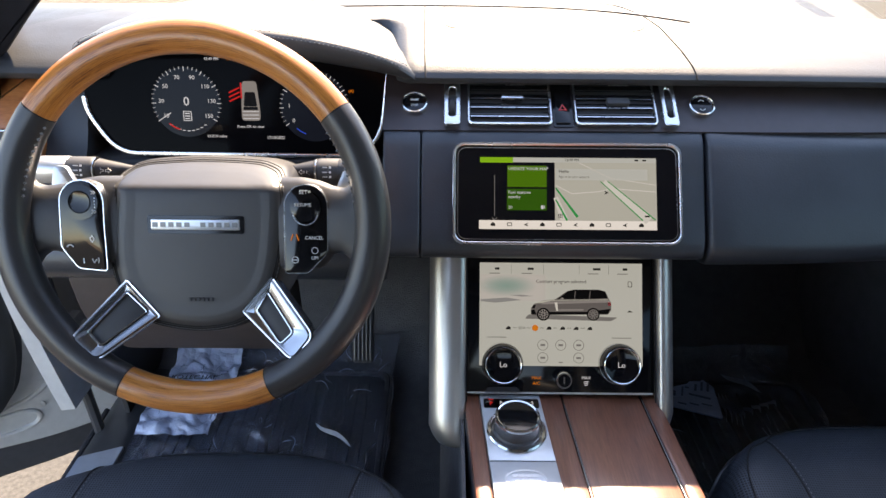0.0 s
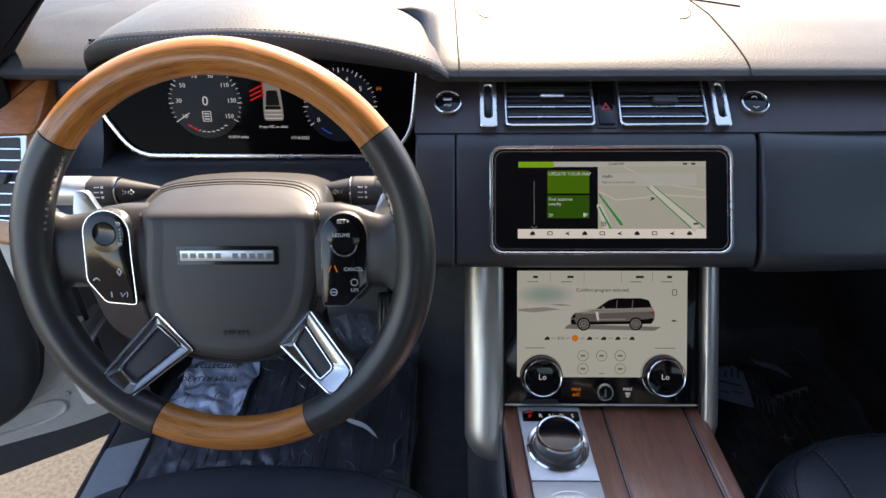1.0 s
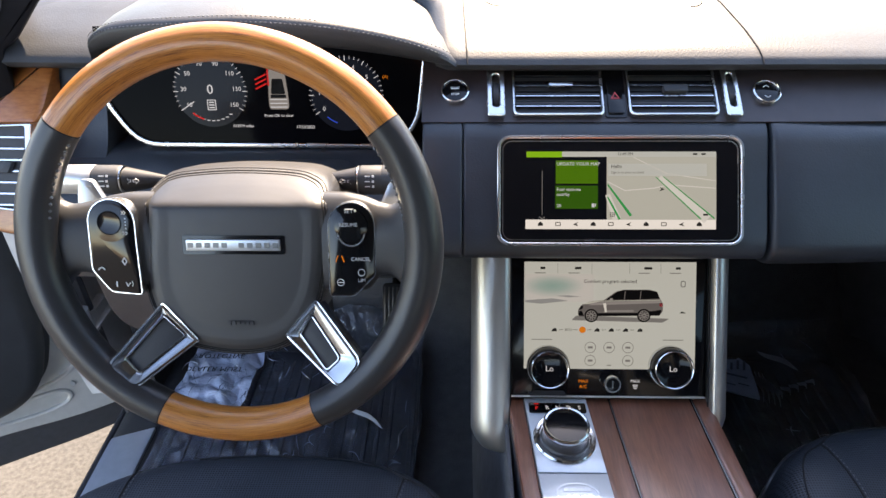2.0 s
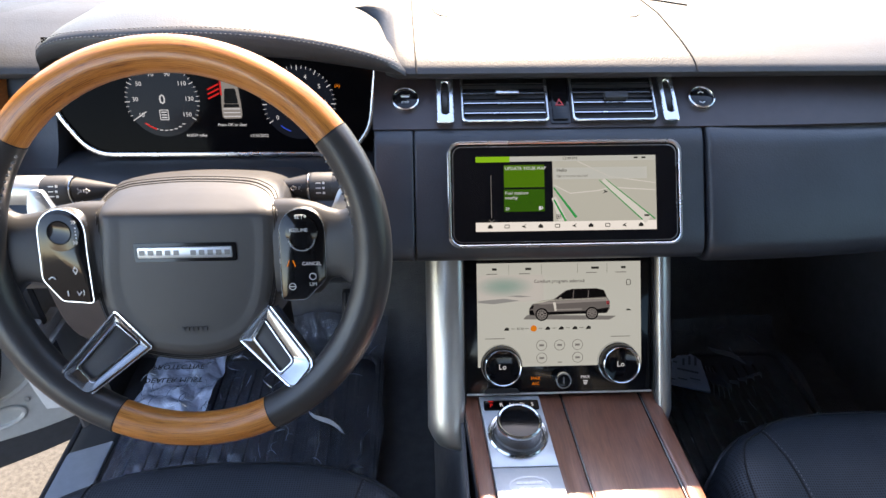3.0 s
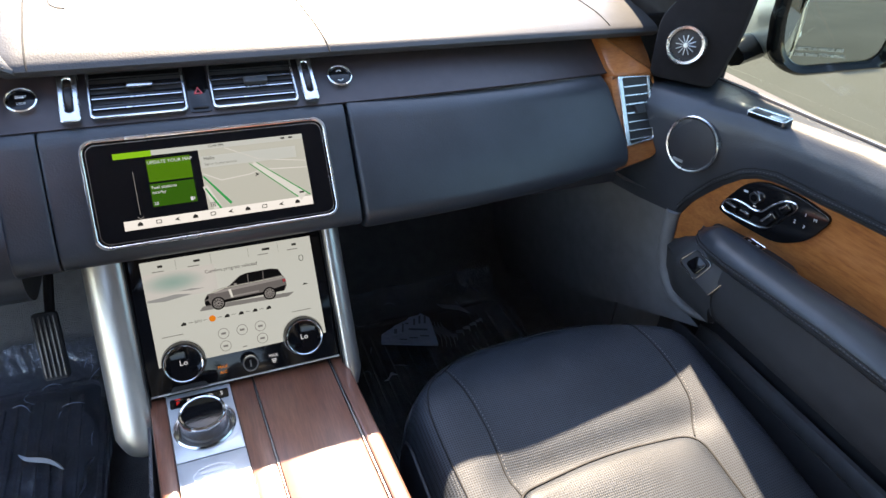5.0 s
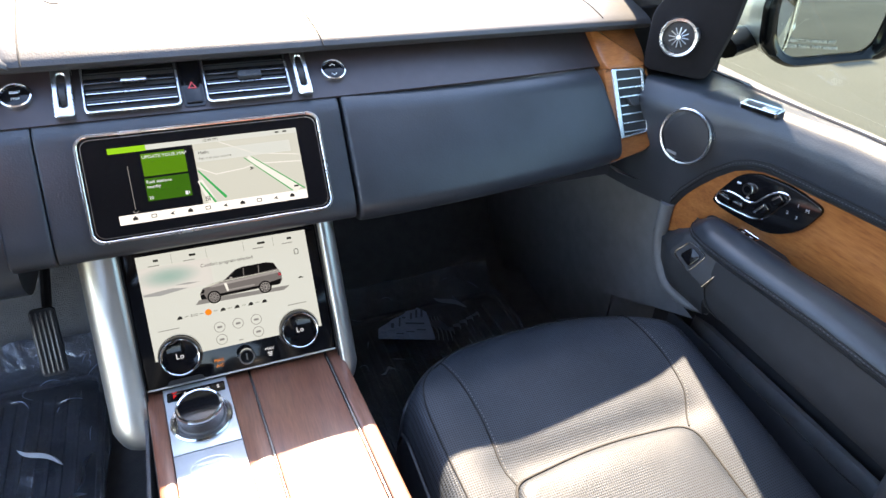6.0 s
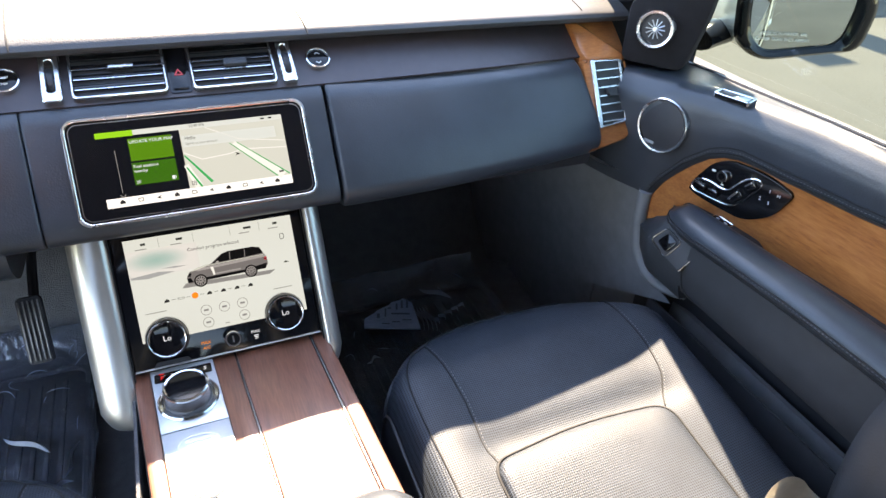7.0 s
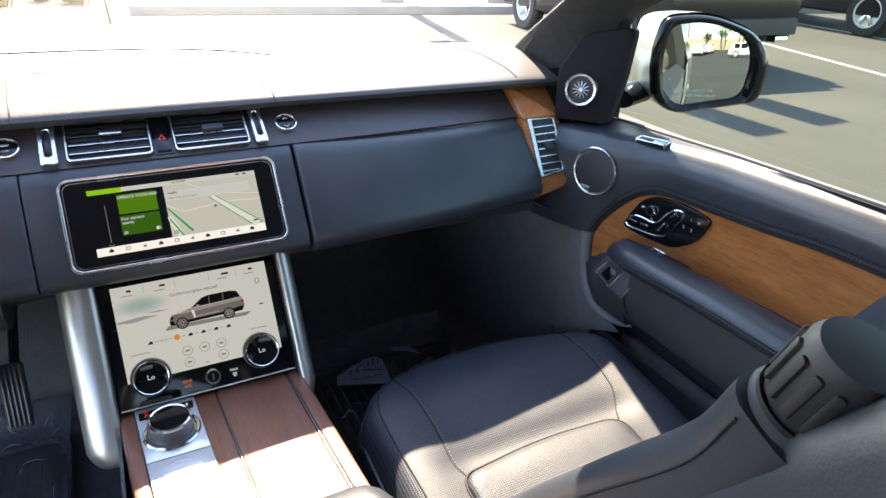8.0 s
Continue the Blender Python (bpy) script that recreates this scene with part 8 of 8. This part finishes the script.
MAT["film_blue"] = film_mat("blue printed film", (0.38, 0.49, 0.74), 0.85)
bm = B()
slab(bm, round_poly([(0.308, 1.051), (0.318, 1.081), (0.350, 1.094), (0.356, 1.100), (0.392, 1.110), (0.398, 1.117), (0.425, 1.120), (0.431, 1.126), (0.447, 1.102), (0.438, 1.040), (0.434, 1.006)], 0.003, 2), 0.562, 0.566)
for v in bm.verts:
    v.co.z += 0.004 * noise.noise(Vector((v.co.x * 30, v.co.y * 30, 0.4)))
f4 = solid("printed_film", bm, "film_blue", "pale blue printed patch of the film on the passenger mat", "protective film", "", 60)
# Pale base paints the sky glints along the film's creases.
GLINT_FOLD = plain("glossy plastic fold in glint colour", (0.22, 0.25, 0.33), 0.07, spec=1.0, coat=1.0, grain=0.0)


def folds(t, x0, x1, y0, y1, z, n, seed):
    """Sharp creases standing up from a crumpled film, coloured pale as glints."""
    rnd = random.Random(seed)
    for k in range(n):
        x, y, a = rnd.uniform(x0, x1), rnd.uniform(y0, y1), rnd.uniform(0, math.pi)
        L, c = rnd.uniform(0.006, 0.022), rnd.uniform(-0.7, 0.7)
        P = []
        for f in lin(-1, 1, 7):
            px, py = x + L * f * math.cos(a) - c * L * f * f * math.sin(a), y + L * f * math.sin(a) + c * L * f * f * math.cos(a)
            P.append(Vector((px, py, z + 0.006 * (1 - f * f) + 0.36 * sstep((py - 1.18) / 0.40))))
        r = rnd.uniform(0.0005, 0.0013)
        part("fold", sweep(B(), P, [0.0004, r * 0.6, r, r, r, r * 0.6, 0.0004], 6), GLINT_FOLD, t, "glossy sharp crease paled as a glint")


folds(f1, -0.66, -0.29, 0.80, 1.24, 0.541, 44, 5)
folds(f2, 0.24, 0.62, 0.82, 1.23, 0.541, 18, 6)
# This pale tone stands in for bright streaks of light on the film.
GLINT_STREAK = plain("plastic fold in light streak colour", (0.21, 0.24, 0.30), 0.38, spec=0.5, coat=0.0, grain=0.0)


def long_fold(t, a, b, z, r):
    """A long fold of film in glint colour, broad in the middle and thin at both ends."""
    a, b = Vector((a[0], a[1], z)), Vector((b[0], b[1], z))
    s = (b - a).cross(Vector((0, 0, 1))).normalized()
    bm = B()
    sheet(bm, lambda f, w: a.lerp(b, f) + s * (r * w * (1 - (2 * f - 1) ** 4) + 0.004 * math.sin(7 * f)) + Vector((0, 0, 0.010 * (1 - abs(w)) * math.sin(math.pi * f))), lin(0, 1, 16), lin(-1, 1, 5), 0.0006)
    part("long_fold", bm, GLINT_STREAK, t, "long crease paled as a light streak")


long_fold(f2, (0.490, 1.165), (0.560, 1.105), 0.548, 0.006)
for k in range(5):
    long_fold(f2, (0.480 + 0.020 * k, 1.050 + 0.006 * k), (0.492 + 0.021 * k, 1.022 + 0.010 * k), 0.548, 0.0018)
long_fold(f1, (-0.425, 0.998), (-0.340, 0.935), 0.548, 0.0042)
long_fold(f1, (-0.315, 0.865), (-0.295, 0.945), 0.548, 0.0025)
long_fold(f1, (-0.345, 0.84), (-0.300, 0.855), 0.548, 0.0022)
PRINT_INK = plain("faded dark blue print", (0.06, 0.09, 0.15), 0.5, grain=0.0)
PRINT = [(0.352, 1.078, 0.007, 0.016), (0.372, 1.084, 0.004, 0.030), (0.386, 1.096, 0.009, 0.004), (0.405, 1.096, 0.005, 0.022), (0.420, 1.100, 0.005, 0.028), (0.433, 1.098, 0.005, 0.030),
         (0.405, 1.068, 0.045, 0.005), (0.360, 1.046, 0.018, 0.003), (0.385, 1.044, 0.020, 0.003), (0.412, 1.042, 0.022, 0.003)]
for px_, py_, w_, h_ in PRINT:
    part("print_mark", slab(B(), rrect(w_, h_, 0.001, 2, 0, 0), 0.0, 0.0010, Matrix.Translation((px_, py_, 0.5675)) @ Matrix.Rotation(radians(-20), 4, "Z")), PRINT_INK, f4, "dark printed mark")
for k in range(4):
    long_fold(f2, (0.450 + 0.007 * k, 1.096 - 0.003 * k), (0.446 + 0.010 * k, 1.006 - 0.004 * k), 0.556, 0.0012)
long_fold(f2, (0.282, 0.947), (0.315, 0.957), 0.556, 0.0018)
folds(f3, -0.80, -0.62, 0.99, 1.16, 0.562, 22, 9)

# ---- seat belt buckle and armrest ----
bk = thing("belt_buckle", (0.55, 0.26, 0.89), "metal seat belt tongue lying on the seat", "belt buckle")
bm = B()
MB = axes((0.560, 0.226, 0.887), (0.96, -0.28, 0), (0.2, 0.6, 0.8)) @ Matrix.Scale(0.62, 4)
slab(bm, rrect(0.060, 0.032, 0.006), 0, 0.010, MB, 0.003)
part("housing", bm, "soft", bk)
bm = B()
band(bm, rrect(0.052, 0.026, 0.006, 5, -0.035, 0), rrect(0.036, 0.012, 0.003, 5, -0.035, 0), 0.003, 0.006, MB, 0.0008)
part("tongue", bm, "chrome", bk, "bright steel tongue")
bm = B()
lathe(bm, [(0.008, 0), (0.008, 0.010), (0.006, 0.013), (0, 0.013)], MB @ Matrix.Translation((0.004, 0.006, 0.008)), 16)
part("rivet", bm, "chrome", bk)
bm = B()
P = smooth_line([(0.573, 0.225, 0.880), (0.585, 0.229, 0.898), (0.606, 0.229, 0.907), (0.628, 0.222, 0.900), (0.642, 0.204, 0.884), (0.668, 0.12, 0.87)], 8)
ring_loft(bm, [[p + Vector((0, 0.004, 0.022)), p + Vector((0, -0.004, -0.022))] for p in P], False)
bmesh.ops.solidify(bm, geom=bm.faces[:], thickness=0.0015)
WEB = plain("grey belt webbing", (0.42, 0.40, 0.35), 0.7, grain=0.5, fine=1200)
belt = part("webbing", bm, WEB, bk, "woven grey webbing loop")

AP = smooth_line([(0.248, 0.296, 0.955), (0.250, 0.220, 1.062), (0.252, 0.119, 1.204), (0.255, 0.054, 1.294), (0.256, 0.030, 1.350)], 8)
rings = []
for i, p in enumerate(AP):
    f = i / (len(AP) - 1)
    d = (AP[min(i + 1, len(AP) - 1)] - AP[max(i - 1, 0)]).normalized()
    n = Vector((1, 0, 0)).cross(d).normalized()
    if n.y > 0:
        n = -n
    k = 0.55 + 0.45 * sstep(f / 0.25)
    rings.append([p + Vector((1, 0, 0)) * x + n * (0.033 * k + y) for x, y in rrect(0.060, 0.066 * k, 0.022 * k, 5)])
bm = B()
ring_loft(bm, rings, True, True, True)
arm = part("armrest", bm, "leather", passenger_seat, "raised padded leather armrest with a ribbed knob", 70)
for sx in (-0.0305,):
    bm = B()
    sweep(bm, [p + Vector((sx, -0.016, -0.014)) for p in AP[4:]], 0.0012, 5)
    part("seam", bm, "seam", arm)
KA = (AP[-1] - AP[-5]).normalized()
kc = AP[-1] + Vector((0.006, -0.030, -0.012))
MK = axes(kc, Vector((1, 0, 0)), KA.cross(Vector((1, 0, 0)))) @ Matrix.Scale(0.86, 4)
if (MK.to_3x3() @ Vector((0, 0, 1))).dot(KA) < 0:
    MK = MK @ Matrix.Rotation(radians(180), 4, "X")
part("collar", lathe(B(), [(0.036, -0.012), (0.038, 0.0), (0.034, 0.006), (0.030, 0.006)], MK, 32), "soft", arm)
part("gap_ring", lathe(B(), [(0.0345, 0.005), (0.0345, 0.010)], MK, 32), "seam", arm)
part("knob", lathe(B(), [(0.030, 0.006), (0.0315, 0.012), (0.0315, 0.058), (0.028, 0.066), (0.0, 0.068)], MK, 40), "dark", arm, "black ribbed knob")
for k in range(14):
    MR = MK @ Matrix.Rotation(2 * math.pi * k / 14, 4, "Z") @ Matrix.Translation((0.0315, 0, 0.035))
    part("knob_rib", slab(B(), rrect(0.040, 0.0075, 0.003), -0.002, 0.0030, MR @ Matrix.Rotation(radians(90), 4, "Y"), 0.0012), "dark", arm)

# ---- what the mirror shows: own flank, car park behind ----
flank = thing("car_flank", (0.95, -1.6, 0.5), "silver rear flank of the car with dark windows", "car body")
bm = B()
sheet(bm, lambda y, v: (0.945 + 0.03 * math.sin(math.pi * v) - 0.04 * sstep((-y - 1.6) / 1.2), y, 0.45 + 0.80 * v), lin(-2.75, -0.56, 14), lin(0, 1, 10), 0.01)
part("side_panel", bm, "paint", flank)
bm = B()
sheet(bm, lambda y, v: (0.935 - 0.17 * v - 0.04 * sstep((-y - 1.6) / 1.2), y, 1.26 + 0.46 * v), lin(-2.5, -0.70, 8), lin(0, 1, 5), 0.006)
part("rear_glass", bm, "glass_black", flank)
bm = B()
sheet(bm, lambda y, v: (0.940 - 0.04 * sstep((-y - 1.6) / 1.2), y, 1.24 + 0.014 * v), lin(-2.7, -0.56, 8), lin(0, 1, 3), 0.004)
part("waist_trim", bm, "dark", flank)
bm = B()
sweep(bm, [Vector((0.968, y, 0.98)) for y in (-1.28, -1.20, -1.05, -0.98)], [0.008, 0.016, 0.016, 0.008], 8)
part("door_handle", bm, "paint", flank)
bm = B()
lathe(bm, [(0.25, -0.10), (0.38, -0.11), (0.395, -0.06), (0.395, 0.08), (0.38, 0.11), (0.26, 0.10)], Matrix.Translation((0.88, -1.75, 0.395)) @ Matrix.Rotation(radians(90), 4, "Y"), 36)
tw = part("wheel", bm, "tyre", flank)
part("rim", lathe(B(), [(0.26, 0.05), (0.25, 0.09), (0.10, 0.06), (0, 0.07)], Matrix.Translation((0.88, -1.75, 0.395)) @ Matrix.Rotation(radians(90), 4, "Y"), 30), "silver", tw)
car_body("parked_car", "white car parked behind across the lot", "white_paint", Matrix.Translation((7.3, -28.0, 0)) @ Matrix.Rotation(radians(12), 4, "Z"), 4.7, 1.9, 1.65, 1.0)
for k in range(4):
    car_body("parked_car", "silver car in a far row of parked cars", "paint" if k % 2 else "white_paint", Matrix.Translation((1.0 + 0.7 * k, -34.0 - 3.0 * k, 0)) @ Matrix.Rotation(radians(95), 4, "Z"), 4.6, 1.85, 1.6, 1.0)


def tree(x, y, h, seed, palm=False):
    rnd = random.Random(seed)
    t = thing("palm_tree" if palm else "tree", (x, y, 0), "tall palm tree beyond the car park" if palm else "small dusty green tree beyond the car park", "tree", "trees behind the lot")
    bm = B()
    top = Vector((x + rnd.uniform(-0.3, 0.3), y, h))
    sweep(bm, [Vector((x, y, 0)), Vector((x, y, 0)).lerp(top, 0.5) + Vector((rnd.uniform(-0.15, 0.15), 0, 0)), top], [0.22, 0.15, 0.10], 8)
    if not palm:
        for k in range(6):
            a = rnd.uniform(0, 6.28)
            sweep(bm, [Vector((x, y, h * 0.5)), Vector((x + math.cos(a) * h * 0.25, y + math.sin(a) * h * 0.25, h * rnd.uniform(0.7, 0.95)))], [0.06, 0.02], 5)
    part("trunk", bm, "bark", t)
    bm = B()
    if palm:
        for k in range(46):
            a, drop = rnd.uniform(0, 6.28), rnd.uniform(-0.5, 1.3)
            L = rnd.uniform(1.3, 1.9)
            d = Vector((math.cos(a), math.sin(a), 0))
            s = Vector((-d.y, d.x, 0))
            p = [top + d * L * f + Vector((0, 0, L * (0.45 * f * (1 - drop) - 0.75 * drop * f * f))) for f in (0, 0.35, 0.7, 1)]
            w = (0.03, 0.22, 0.16, 0.02)
            for i in range(3):
                bm.faces.new([bm.verts.new(q) for q in (p[i] - s * w[i], p[i] + s * w[i], p[i + 1] + s * w[i + 1], p[i + 1] - s * w[i + 1])])
    else:
        for k in range(700):
            c = Vector((rnd.gauss(0, 0.32), rnd.gauss(0, 0.32), rnd.gauss(0, 0.20))) * h * 0.55 + Vector((x, y, h * 0.78))
            u = Vector((rnd.uniform(-1, 1), rnd.uniform(-1, 1), rnd.uniform(-1, 1))).normalized()
            v = u.orthogonal().normalized()
            r = rnd.uniform(0.08, 0.17)
            bm.faces.new([bm.verts.new(c + q) for q in (u * r, v * r * 0.6, -u * r, -v * r * 0.6)])
    part("crown", bm, "leafgreen", t, "", 5)


for k in range(9):
    tree(3.0 + k * 3.4, -58.0 + (k % 3) * 4, 4.2 + (k * 37 % 11) * 0.22, 40 + k)
for k in range(6):
    tree(-2.0 + k * 5.2, -66.0, 8.5 + (k * 53 % 7) * 0.4, 90 + k, True)
bm = B()
slab(bm, [(-60, -80), (90, -80), (90, -78), (-60, -78)], 0, 3.2)
solid("boundary_wall", bm, "wall", "sand coloured wall far behind the car park", "wall")
